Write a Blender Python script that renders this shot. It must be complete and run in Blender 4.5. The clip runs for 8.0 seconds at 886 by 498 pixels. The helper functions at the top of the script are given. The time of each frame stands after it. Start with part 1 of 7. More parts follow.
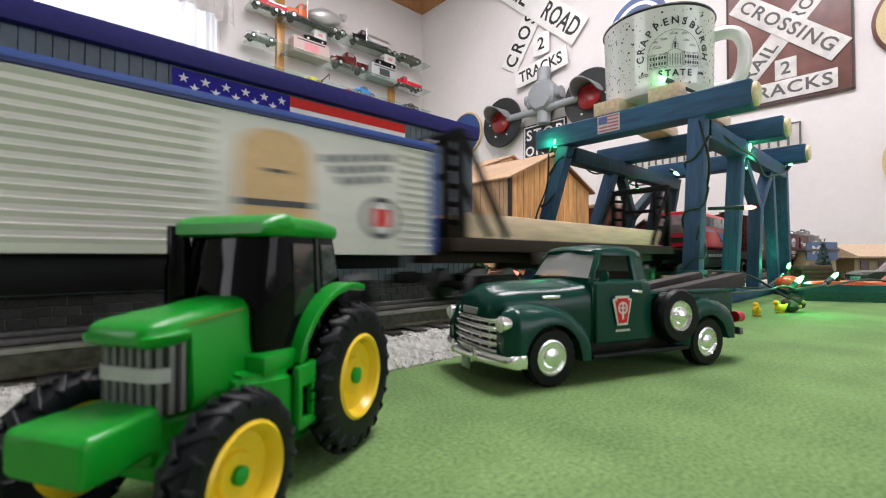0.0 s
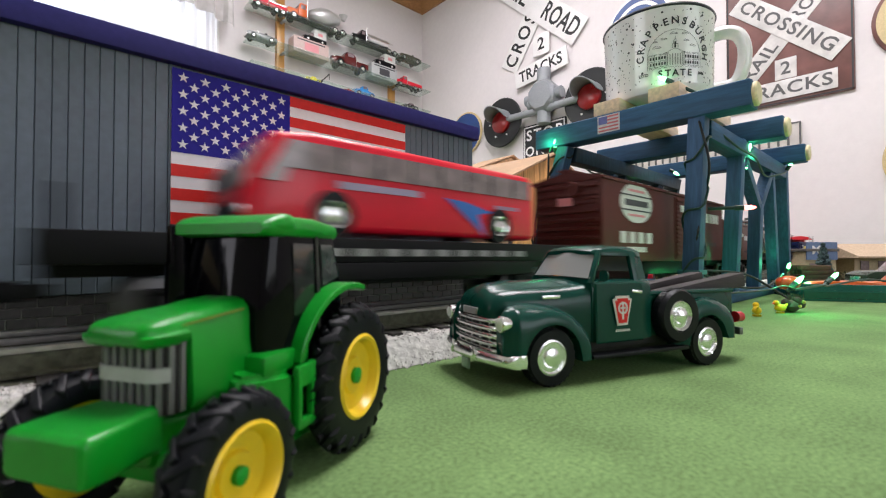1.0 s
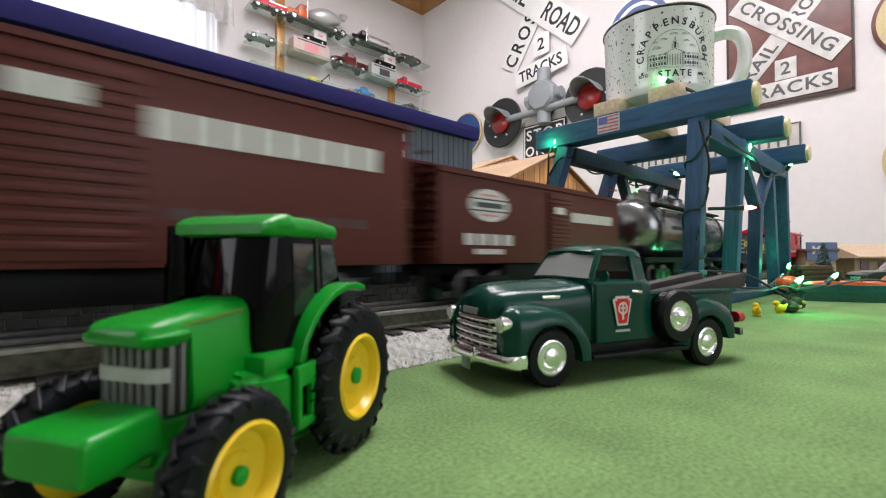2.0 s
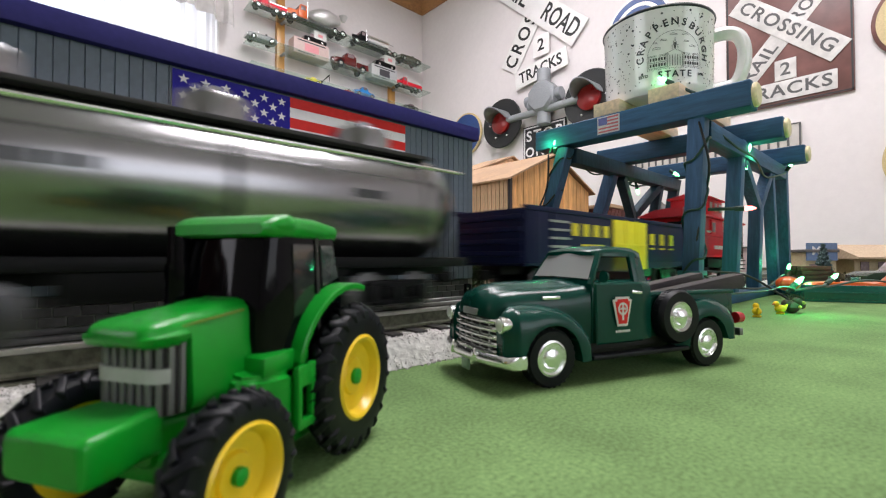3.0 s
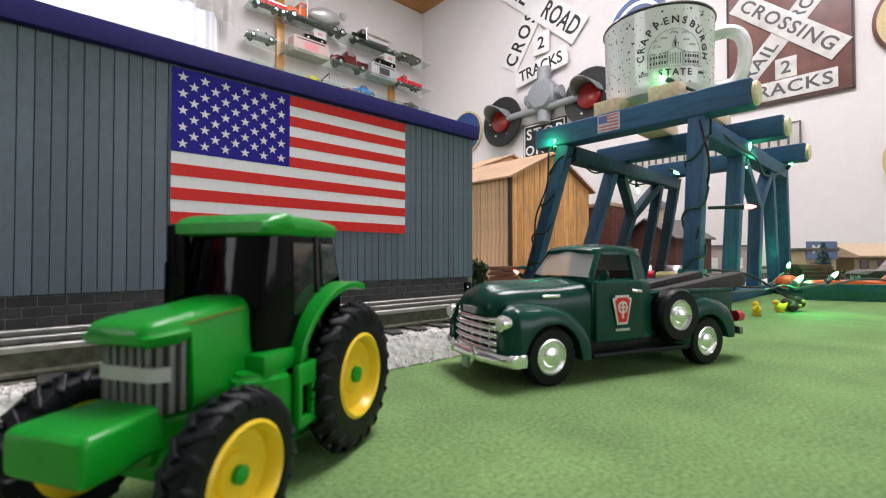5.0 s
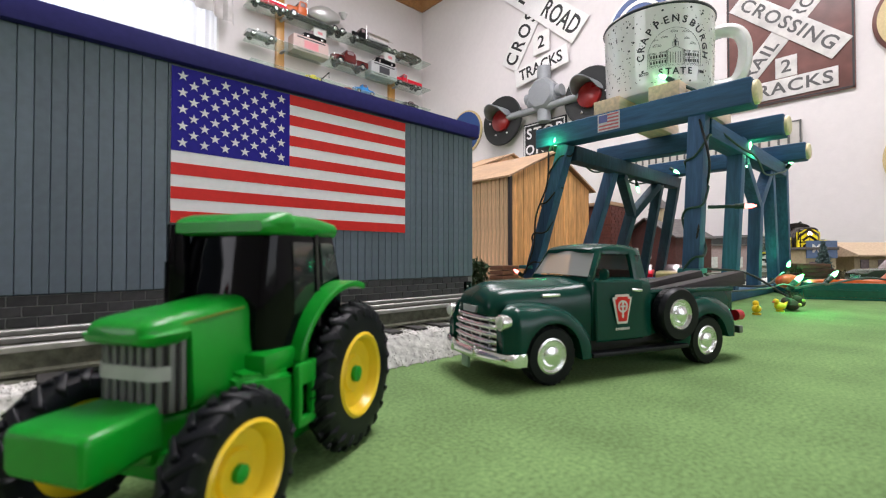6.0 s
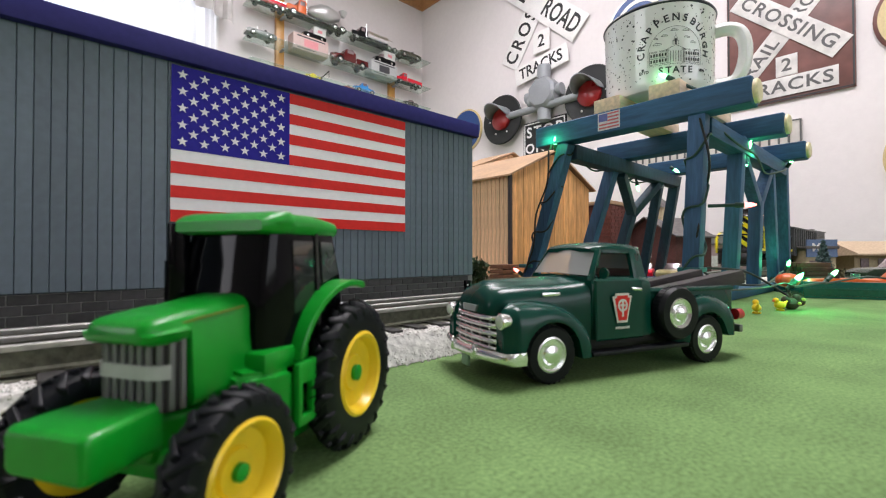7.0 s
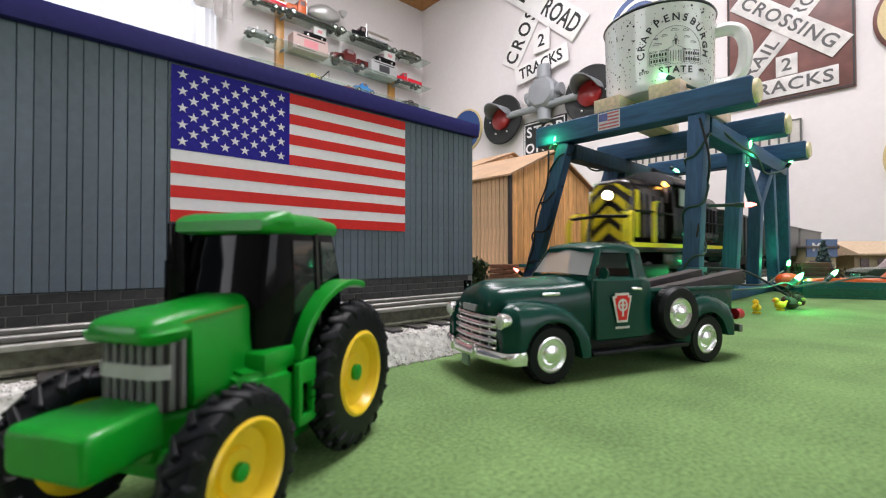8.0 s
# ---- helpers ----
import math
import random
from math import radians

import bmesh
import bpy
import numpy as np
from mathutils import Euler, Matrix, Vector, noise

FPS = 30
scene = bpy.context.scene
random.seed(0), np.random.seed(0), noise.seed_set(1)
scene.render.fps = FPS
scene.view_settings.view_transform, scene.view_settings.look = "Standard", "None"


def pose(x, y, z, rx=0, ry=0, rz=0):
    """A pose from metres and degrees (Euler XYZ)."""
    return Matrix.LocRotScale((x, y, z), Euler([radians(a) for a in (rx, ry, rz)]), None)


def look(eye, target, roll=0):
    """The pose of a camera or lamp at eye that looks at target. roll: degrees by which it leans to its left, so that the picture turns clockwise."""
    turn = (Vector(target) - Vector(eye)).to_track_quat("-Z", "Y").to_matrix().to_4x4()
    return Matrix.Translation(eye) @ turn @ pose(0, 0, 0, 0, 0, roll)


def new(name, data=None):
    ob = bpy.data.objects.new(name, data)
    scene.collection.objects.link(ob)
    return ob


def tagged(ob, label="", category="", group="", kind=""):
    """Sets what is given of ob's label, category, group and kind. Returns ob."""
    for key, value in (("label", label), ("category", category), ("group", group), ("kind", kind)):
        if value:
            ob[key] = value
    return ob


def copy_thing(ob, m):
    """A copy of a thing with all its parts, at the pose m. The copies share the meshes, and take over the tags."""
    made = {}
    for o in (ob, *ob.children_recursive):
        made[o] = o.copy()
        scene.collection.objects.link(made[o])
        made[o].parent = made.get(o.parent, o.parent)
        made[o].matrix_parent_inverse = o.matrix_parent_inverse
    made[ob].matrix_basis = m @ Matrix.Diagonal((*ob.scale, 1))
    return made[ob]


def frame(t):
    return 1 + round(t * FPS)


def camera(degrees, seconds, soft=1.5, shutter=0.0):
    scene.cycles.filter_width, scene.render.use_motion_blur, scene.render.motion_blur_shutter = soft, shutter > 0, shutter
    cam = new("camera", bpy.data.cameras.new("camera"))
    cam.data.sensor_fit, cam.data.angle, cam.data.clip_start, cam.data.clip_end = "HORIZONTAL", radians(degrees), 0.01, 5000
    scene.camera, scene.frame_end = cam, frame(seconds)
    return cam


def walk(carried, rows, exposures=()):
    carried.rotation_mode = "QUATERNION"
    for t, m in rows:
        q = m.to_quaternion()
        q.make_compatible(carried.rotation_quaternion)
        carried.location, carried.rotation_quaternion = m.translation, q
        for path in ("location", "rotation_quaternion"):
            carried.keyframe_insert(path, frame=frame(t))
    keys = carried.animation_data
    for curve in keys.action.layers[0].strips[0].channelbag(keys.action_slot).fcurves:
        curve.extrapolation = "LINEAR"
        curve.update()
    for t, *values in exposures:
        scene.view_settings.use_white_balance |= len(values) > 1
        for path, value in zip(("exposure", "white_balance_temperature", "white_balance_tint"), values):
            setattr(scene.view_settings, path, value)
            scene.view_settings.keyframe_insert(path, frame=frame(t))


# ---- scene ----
# All lengths below are in millimetres; MM turns them into metres.
MM = 0.001

# ---- camera ----
cam = camera(89.78, 8.0, soft=1.1, shutter=0.55)
# the lens is focused past the tractor, which stands a hand's width away
cam.data.dof.use_dof, cam.data.dof.focus_distance, cam.data.dof.aperture_fstop = True, 0.45, 30.0


def eye_pose(tilt):
    """Camera on the felt-covered table, 40 mm up, turned half left of the track."""
    return pose(0, 0, 0.040, 91.09 + tilt, 0, -42.25)


walk(cam, [(0, eye_pose(0.0)), (1.5, eye_pose(0.0)), (3.0, eye_pose(0.10)), (4.0, eye_pose(0.10)), (4.5, eye_pose(0.0)),
           (6.0, eye_pose(-0.20)), (7.0, eye_pose(-0.34)), (8.0, eye_pose(-0.36))])

# ---- light ----
world = bpy.data.worlds.new("sky")
scene.world = world
world.use_nodes = True
wn = world.node_tree
sky = wn.nodes.new("ShaderNodeTexSky")
sky.sky_type, sky.sun_disc, sky.sun_elevation, sky.sun_rotation = "NISHITA", False, radians(40), radians(20)
wn.links.new(sky.outputs[0], wn.nodes["Background"].inputs[0])
wn.nodes["Background"].inputs[1].default_value = 0.12
scene.view_settings.exposure = 0.0


def area_lamp(name, m, sx, sy, watts, colour):
    d = bpy.data.lights.new(name, "AREA")
    d.shape, d.size, d.size_y, d.energy, d.color = "RECTANGLE", sx, sy, watts, colour
    o = new(name, d)
    o.matrix_world = m
    return o


def point_lamp(name, x, y, z, watts, colour, r=0.003):
    d = bpy.data.lights.new(name, "POINT")
    d.energy, d.color, d.shadow_soft_size = watts, colour, r
    o = new(name, d)
    o.location = (x * MM, y * MM, z * MM)
    return o


# daylight in the window beside the shelves; added unseen: two windows behind the camera, two ceiling fixtures
area_lamp("window_daylight", look((0.0, 1.80, 0.95), (0.0, 0.0, 0.3)), 1.0, 0.7, 1.9, (0.93, 0.97, 1.0))
# fill from the south and west, set in window openings that never show
area_lamp("rear_window_daylight", look((0.55, -2.45, 0.75), (0.6, 0.4, 0.1)), 1.5, 1.1, 13.0, (1.0, 0.95, 1.0))
area_lamp("west_window_daylight", look((-2.56, 0.85, 0.60), (0.0, 0.85, 0.5)), 1.2, 1.0, 16.5, (1.0, 0.95, 1.0))
# overhead lamps out of view; the second is added to brighten the shelf corner
for lx, ly, lw in ((0.50, 0.06, 18.5), (0.74, 0.92, 7.0)):
    area_lamp("ceiling_lamp", look((lx, ly, 1.30), (lx, ly + 0.001, 0.0)), 0.5, 0.5, lw, (1.0, 0.935, 1.0))

# ---- materials ----


def mat(name, col, rough=0.5, metal=0.0, var=0.12, scale=300.0, bump=0.0, coat=0.0, stain=0.0, stain_scale=25.0, stretch=(1, 1, 1), bump_scale=None, spec=0.5, per_object=0.0):
    m = bpy.data.materials.new(name)
    m.use_nodes = True
    nt = m.node_tree
    p = nt.nodes["Principled BSDF"]
    p.inputs["Roughness"].default_value, p.inputs["Metallic"].default_value = rough, metal
    p.inputs["Coat Weight"].default_value = coat
    p.inputs["Specular IOR Level"].default_value = spec
    tc = nt.nodes.new("ShaderNodeTexCoord")
    mp = nt.nodes.new("ShaderNodeMapping")
    mp.inputs["Scale"].default_value = stretch
    nt.links.new(tc.outputs["Object"], mp.inputs["Vector"])
    n1 = nt.nodes.new("ShaderNodeTexNoise")
    n1.inputs["Scale"].default_value, n1.inputs["Detail"].default_value = scale, 5.0
    nt.links.new(mp.outputs[0], n1.inputs["Vector"])
    r1 = nt.nodes.new("ShaderNodeMapRange")
    r1.inputs["From Min"].default_value, r1.inputs["From Max"].default_value = 0.3, 0.7
    r1.inputs["To Min"].default_value, r1.inputs["To Max"].default_value = 1 - var, 1 + var
    nt.links.new(n1.outputs["Fac"], r1.inputs["Value"])
    last = r1.outputs[0]
    n2 = nt.nodes.new("ShaderNodeTexNoise")
    n2.inputs["Scale"].default_value, n2.inputs["Detail"].default_value = stain_scale, 3.0
    nt.links.new(mp.outputs[0], n2.inputs["Vector"])
    if stain:
        r2 = nt.nodes.new("ShaderNodeMapRange")
        r2.inputs["From Min"].default_value, r2.inputs["From Max"].default_value = 0.35, 0.65
        r2.inputs["To Min"].default_value, r2.inputs["To Max"].default_value = 1 - stain, 1 + stain
        nt.links.new(n2.outputs["Fac"], r2.inputs["Value"])
        mu = nt.nodes.new("ShaderNodeMath")
        mu.operation = "MULTIPLY"
        nt.links.new(last, mu.inputs[0]), nt.links.new(r2.outputs[0], mu.inputs[1])
        last = mu.outputs[0]
    if per_object:
        oi = nt.nodes.new("ShaderNodeObjectInfo")
        r3 = nt.nodes.new("ShaderNodeMapRange")
        r3.inputs["To Min"].default_value, r3.inputs["To Max"].default_value = 1 - per_object, 1 + per_object
        nt.links.new(oi.outputs["Random"], r3.inputs["Value"])
        mu = nt.nodes.new("ShaderNodeMath")
        mu.operation = "MULTIPLY"
        nt.links.new(last, mu.inputs[0]), nt.links.new(r3.outputs[0], mu.inputs[1])
        last = mu.outputs[0]
    vm = nt.nodes.new("ShaderNodeVectorMath")
    vm.operation = "SCALE"
    vm.inputs[0].default_value = col
    nt.links.new(last, vm.inputs["Scale"])
    nt.links.new(vm.outputs[0], p.inputs["Base Color"])
    rr = nt.nodes.new("ShaderNodeMapRange")
    rr.inputs["To Min"].default_value, rr.inputs["To Max"].default_value = max(0.02, rough * 0.8), min(1, rough * 1.2)
    nt.links.new(n2.outputs["Fac"], rr.inputs["Value"])
    nt.links.new(rr.outputs[0], p.inputs["Roughness"])
    if bump:
        b = nt.nodes.new("ShaderNodeBump")
        b.inputs["Strength"].default_value, b.inputs["Distance"].default_value = 0.6, bump * MM
        src = n1
        if bump_scale:
            src = nt.nodes.new("ShaderNodeTexNoise")
            src.inputs["Scale"].default_value, src.inputs["Detail"].default_value = bump_scale, 4.0
            nt.links.new(mp.outputs[0], src.inputs["Vector"])
        nt.links.new(src.outputs["Fac"], b.inputs["Height"])
        nt.links.new(b.outputs[0], p.inputs["Normal"])
    return m


def glow(name, col, strength):
    m = bpy.data.materials.new(name)
    m.use_nodes = True
    p = m.node_tree.nodes["Principled BSDF"]
    p.inputs["Base Color"].default_value = (*col, 1)
    p.inputs["Emission Color"].default_value = (*col, 1)
    p.inputs["Emission Strength"].default_value = strength
    return m


def glass(name, col, rough=0.03, alpha_mix=0.5):
    m = bpy.data.materials.new(name)
    m.use_nodes = True
    nt = m.node_tree
    p = nt.nodes["Principled BSDF"]
    p.inputs["Base Color"].default_value, p.inputs["Roughness"].default_value = (*col, 1), rough
    tr = nt.nodes.new("ShaderNodeBsdfTransparent")
    tr.inputs[0].default_value = (*col, 1)
    mx = nt.nodes.new("ShaderNodeMixShader")
    mx.inputs[0].default_value = alpha_mix
    nt.links.new(tr.outputs[0], mx.inputs[1]), nt.links.new(p.outputs[0], mx.inputs[2])
    nt.links.new(mx.outputs[0], nt.nodes["Material Output"].inputs[0])
    return m


FELT = mat("felt", (0.152, 0.250, 0.095), 0.95, var=0.27, scale=950, bump=0.25, stain=0.15, stain_scale=30, spec=0.08, bump_scale=2400)
WALL = mat("wall_paint", (0.75, 0.71, 0.71), 0.85, var=0.02, scale=60, bump=0.4, stain=0.02, stain_scale=3, bump_scale=180)
CEIL = mat("ceiling_paint", (0.8, 0.79, 0.77), 0.9, var=0.02, scale=40)
FLOOR = mat("floor_carpet", (0.25, 0.22, 0.18), 0.95, var=0.15, scale=200)
OAK = mat("oak_trim", (0.42, 0.2, 0.07), 0.4, var=0.3, scale=60, stretch=(1, 8, 8), stain=0.1, coat=0.2)
BALLAST = mat("ballast_stone", (0.62, 0.61, 0.58), 0.9, var=0.3, scale=420, bump=1.2, stain=0.12)
DARKBED = mat("track_bed", (0.115, 0.118, 0.085), 0.9, var=0.4, scale=350, bump=0.8, stain=0.2)
TIE = mat("tie_plastic", (0.03, 0.028, 0.026), 0.7, var=0.3)
RAIL = mat("rail_steel", (0.44, 0.43, 0.41), 0.42, 0.5, var=0.15)
SIDING = mat("grey_siding", (0.112, 0.144, 0.180), 0.5, spec=0.45, var=0.1, scale=260, bump=0.1, stain=0.08, stain_scale=40, per_object=0.09)
GROOVE = mat("siding_groove", (0.06, 0.075, 0.09), 0.8)
FASCIA = mat("purple_blue_paint", (0.024, 0.022, 0.14), 0.5, spec=0.15, var=0.1, bump=0.1)
BRICK = mat("grey_brick", (0.042, 0.040, 0.043), 0.8, var=0.25, per_object=0.3, bump=0.2)
MORTAR = mat("mortar", (0.21, 0.205, 0.20), 0.9, var=0.2, bump=0.1)
FWHITE = mat("flag_white", (0.86, 0.83, 0.86), 0.45, var=0.03)
FRED = mat("flag_red", (0.72, 0.03, 0.025), 0.45, spec=0.15, var=0.06)
FBLUE = mat("flag_blue", (0.020, 0.014, 0.29), 0.45, spec=0.12, var=0.08)
TGREEN = mat("tractor_green", (0.003, 0.27, 0.018), 0.3, var=0.06, coat=0.0, spec=0.45, stain=0.05)
TYELLOW = mat("tractor_yellow", (0.82, 0.56, 0.015), 0.4, var=0.05, coat=0.2)
RUBBER = mat("black_rubber", (0.005, 0.006, 0.008), 0.42, spec=0.2, var=0.2, stain=0.1)
BLACKPL = mat("black_plastic", (0.002, 0.002, 0.003), 0.08, spec=0.16, var=0.1)
GREYPL = mat("grille_grey", (0.36, 0.37, 0.37), 0.45)
TRUCKG = mat("truck_green", (0.0025, 0.050, 0.036), 0.22, var=0.06, spec=0.3, stain=0.05)
CHROME = mat("chrome", (0.88, 0.88, 0.88), 0.24, 1.0, var=0.03)
DARKIN = mat("dark_interior", (0.02, 0.018, 0.018), 0.7)
CABGLASS = glass("toy_glass", (0.66, 0.69, 0.68), 0.06, 0.42)
REDLENS = mat("red_lens", (0.45, 0.01, 0.015), 0.2, coat=0.5)
RAILWOOD = mat("dark_stained_wood", (0.03, 0.022, 0.022), 0.6, var=0.3, scale=120, stretch=(1, 8, 8), bump=0.2)
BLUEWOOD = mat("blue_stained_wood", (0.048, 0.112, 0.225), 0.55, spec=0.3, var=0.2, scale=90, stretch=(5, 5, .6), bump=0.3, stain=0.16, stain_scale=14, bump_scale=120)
# the same blue wood with the far side's shade put into its colour
SHADEWOOD = mat("blue_wood_in_shade", (0.024, 0.056, 0.088), 0.55, spec=0.3, var=0.2, scale=90, stretch=(3, 3, 1), bump=0.3, stain=0.16, stain_scale=14)
BLUEBEAM = mat("blue_stained_beam", (0.031, 0.100, 0.200), 0.55, spec=0.3, var=0.2, scale=90, stretch=(5, .6, 5), bump=0.3, stain=0.16, stain_scale=14, bump_scale=120)
BLUERAIL = mat("blue_stained_rail", (0.030, 0.094, 0.190), 0.55, spec=0.3, var=0.2, scale=90, stretch=(.6, 5, 5), bump=0.3, stain=0.16, stain_scale=14, bump_scale=120)
PINE = mat("pine_wood", (0.8, 0.62, 0.43), 0.6, var=0.1, scale=50, stretch=(1, 7, 7), bump=0.15, stain=0.08)
PINEEND = mat("painted_end", (0.8, 0.7, 0.42), 0.5)
STICKBLUE = mat("sticker_blue", (0.1, 0.12, 0.36), 0.4)
STICKRED = mat("sticker_red", (0.55, 0.13, 0.14), 0.4)
STICKPALE = mat("sticker_pale", (0.62, 0.6, 0.62), 0.35)
TIMBER = mat("brown_timber", (0.09, 0.04, 0.022), 0.8, var=0.3, scale=200, bump=0.2, per_object=0.35)
ENAMEL = mat("mug_enamel", (0.9, 0.89, 0.88), 0.2, var=0.02, coat=0.4)
MUGBLACK = mat("mug_print", (0.03, 0.035, 0.04), 0.35)
MUGRIM = mat("mug_rim", (0.015, 0.02, 0.03), 0.3, coat=0.3)
CABLE = mat("green_cable", (0.01, 0.05, 0.035), 0.45)
CABLEB = mat("black_cable", (0.01, 0.012, 0.014), 0.45)
GBULB = glow("green_bulb", (0.16, 1.0, 0.30), 11)
RBULB = glow("red_bulb", (1.0, 0.16, 0.14), 7)
HEADL = glow("warm_headlight", (1.0, 0.72, 0.4), 22)
SIGNW = mat("sign_white", (0.8, 0.79, 0.78), 0.5, var=0.04, stain=0.04)
SIGNB = mat("sign_black", (0.015, 0.017, 0.018), 0.5)
SIGNBR = mat("sign_brown", (0.15, 0.06, 0.05), 0.4, var=0.2, scale=30, stain=0.15, stain_scale=8)
SIGNWORN = mat("sign_worn_white", (0.62, 0.6, 0.58), 0.4, var=0.12, scale=60, stain=0.12, stain_scale=12)
STOREBLUE = mat("store_blue", (0.11, 0.17, 0.3), 0.6)
SIGNBLUE = mat("sign_blue", (0.03, 0.075, 0.24), 0.4)
SIGNGOLD = mat("sign_gold", (0.6, 0.47, 0.25), 0.5)
SIGNGREY = mat("sign_grey", (0.56, 0.53, 0.49), 0.6, var=0.15, scale=30)
SIGNDARK = mat("sign_letter_grey", (0.09, 0.09, 0.09), 0.5, var=0.15)
TGRILLE = mat("tractor_grille_grey", (0.15, 0.155, 0.15), 0.5)
CASTGREY = mat("cast_grey", (0.3, 0.32, 0.34), 0.45, 0.2)
SIGRED = mat("signal_lens", (0.26, 0.008, 0.01), 0.3, coat=0.3)
WHITECAR = mat("white_car", (0.72, 0.7, 0.66), 0.45, var=0.05, stain=0.05)
BLUECAR = mat("blue_car", (0.007, 0.012, 0.055), 0.45, spec=0.18, var=0.1)
ROYAL = mat("royal_blue", (0.03, 0.09, 0.42), 0.4)
YELLOWC = mat("car_yellow", (0.90, 0.74, 0.01), 0.45, var=0.05)
REDCAR = mat("caboose_red", (0.64, 0.012, 0.022), 0.4, spec=0.25, var=0.06)
BROWNCAR = mat("boxcar_brown", (0.105, 0.024, 0.019), 0.5, spec=0.25, var=0.08)
DKBROWN = mat("flatcar_brown", (0.03, 0.018, 0.014), 0.6, spec=0.25)
BLACKCAR = mat("car_black", (0.004, 0.004, 0.005), 0.5, spec=0.15, var=0.2)
SILVER = mat("tank_silver", (0.62, 0.62, 0.62), 0.38, 0.55, var=0.05)
TANKMETAL = mat("tank_plated_silver", (0.29, 0.29, 0.295), 0.26, 0.97, var=0.05)
BUSRED = mat("bus_red", (0.74, 0.010, 0.034), 0.3, coat=0.1, spec=0.3, var=0.03)
BUSWIN = mat("bus_window", (0.26, 0.20, 0.21), 0.12, coat=0.2, var=0.3, scale=150)
DECALB = mat("decal_blue", (0.03, 0.16, 0.55), 0.4)
TAN = mat("decal_tan", (0.72, 0.47, 0.24), 0.5)
PINKISH = mat("decal_pink", (0.75, 0.3, 0.33), 0.5)
LETTER = mat("lettering_white", (0.72, 0.71, 0.7), 0.5)
LETTERDK = mat("lettering_dark", (0.06, 0.06, 0.07), 0.5)
LOCOBLK = mat("loco_black", (0.016, 0.011, 0.009), 0.22, spec=0.5, var=0.1)
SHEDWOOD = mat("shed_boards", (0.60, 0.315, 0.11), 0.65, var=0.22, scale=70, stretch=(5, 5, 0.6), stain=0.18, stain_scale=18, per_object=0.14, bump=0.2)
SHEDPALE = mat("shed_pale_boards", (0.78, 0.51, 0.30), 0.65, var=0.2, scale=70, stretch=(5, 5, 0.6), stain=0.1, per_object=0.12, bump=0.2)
SHEDROOF = mat("shed_roof", (0.42, 0.27, 0.16), 0.7, var=0.15, stain=0.1)
BARNRED = mat("barn_brick", (0.13, 0.04, 0.03), 0.8, var=0.25, per_object=0.2)
BARNDARK = mat("barn_boards", (0.09, 0.035, 0.03), 0.8, var=0.2)
ROOFGREY = mat("barn_roof", (0.12, 0.11, 0.105), 0.8, var=0.25, scale=150)
EARTH = mat("scenery_earth", (0.085, 0.065, 0.04), 0.95, var=0.4, scale=300, bump=0.8, stain=0.25, stain_scale=30, spec=0.1)
CREAM = mat("cream_wall", (0.5, 0.42, 0.26), 0.7)
TANROOF = mat("tan_roof", (0.5, 0.38, 0.26), 0.8)
FIR = mat("fir_needles", (0.1, 0.16, 0.16), 0.9, var=0.4)
SHRUB = mat("shrub_leaves", (0.03, 0.055, 0.02), 0.9, var=0.4)
BARK = mat("bark", (0.08, 0.05, 0.03), 0.9)
TRAYG = mat("tray_green", (0.008, 0.105, 0.085), 0.25, coat=0.4)
ORANGE = mat("toy_orange", (0.72, 0.13, 0.015), 0.35, coat=0.3)
DUCKY = mat("duck_yellow", (0.85, 0.55, 0.01), 0.5)
PUMPKIN = mat("pumpkin_red", (0.6, 0.07, 0.01), 0.35, coat=0.3)
FIGBROWN = mat("figure_brown", (0.05, 0.035, 0.022), 0.7, var=0.3)
SHELFGL = glass("shelf_glass", (0.86, 0.92, 0.89), 0.05, 0.12)
CURTAIN = bpy.data.materials.new("sheer_curtain")
CURTAIN.use_nodes = True
cn = CURTAIN.node_tree
ctl = cn.nodes.new("ShaderNodeBsdfTranslucent")
ctl.inputs[0].default_value = (0.92, 0.91, 0.92, 1)
cmx = cn.nodes.new("ShaderNodeMixShader")
cmx.inputs[0].default_value = 0.6
cn.nodes["Principled BSDF"].inputs["Base Color"].default_value = (0.85, 0.84, 0.85, 1)
cn.nodes["Principled BSDF"].inputs["Roughness"].default_value = 0.9
cn.links.new(cn.nodes["Principled BSDF"].outputs[0], cmx.inputs[1]), cn.links.new(ctl.outputs[0], cmx.inputs[2])
cn.links.new(cmx.outputs[0], cn.nodes["Material Output"].inputs[0])
VALANCE = mat("valance_cloth", (0.62, 0.59, 0.59), 0.9, var=0.1, scale=40, stain=0.08, stain_scale=9)
PANE = glass("window_pane", (0.95, 0.97, 1.0), 0.02, 0.08)
SKYGLOW = glow("bright_outdoors", (0.97, 0.96, 1.0), 1.1)

# ---- mesh helpers (millimetres) ----


def B(x0, y0, z0, x1, y1, z1, r=0.0, seg=2):
    bm = bmesh.new()
    bmesh.ops.create_cube(bm, size=1.0)
    for v in bm.verts:
        v.co = Vector((x0 + (v.co.x + .5) * (x1 - x0), y0 + (v.co.y + .5) * (y1 - y0), z0 + (v.co.z + .5) * (z1 - z0)))
    if r:
        bmesh.ops.bevel(bm, geom=bm.edges[:], offset=r, segments=seg, affect="EDGES", profile=0.6)
    return bm


def join(*bms):
    out = bmesh.new()
    for b in bms:
        me = bpy.data.meshes.new("tmp")
        b.to_mesh(me)
        b.free()
        out.from_mesh(me)
        bpy.data.meshes.remove(me)
    return out


def xf(bm, m):
    bm.transform(m)
    return bm


def at(x, y, z, rx=0, ry=0, rz=0):
    return pose(x, y, z, rx, ry, rz)


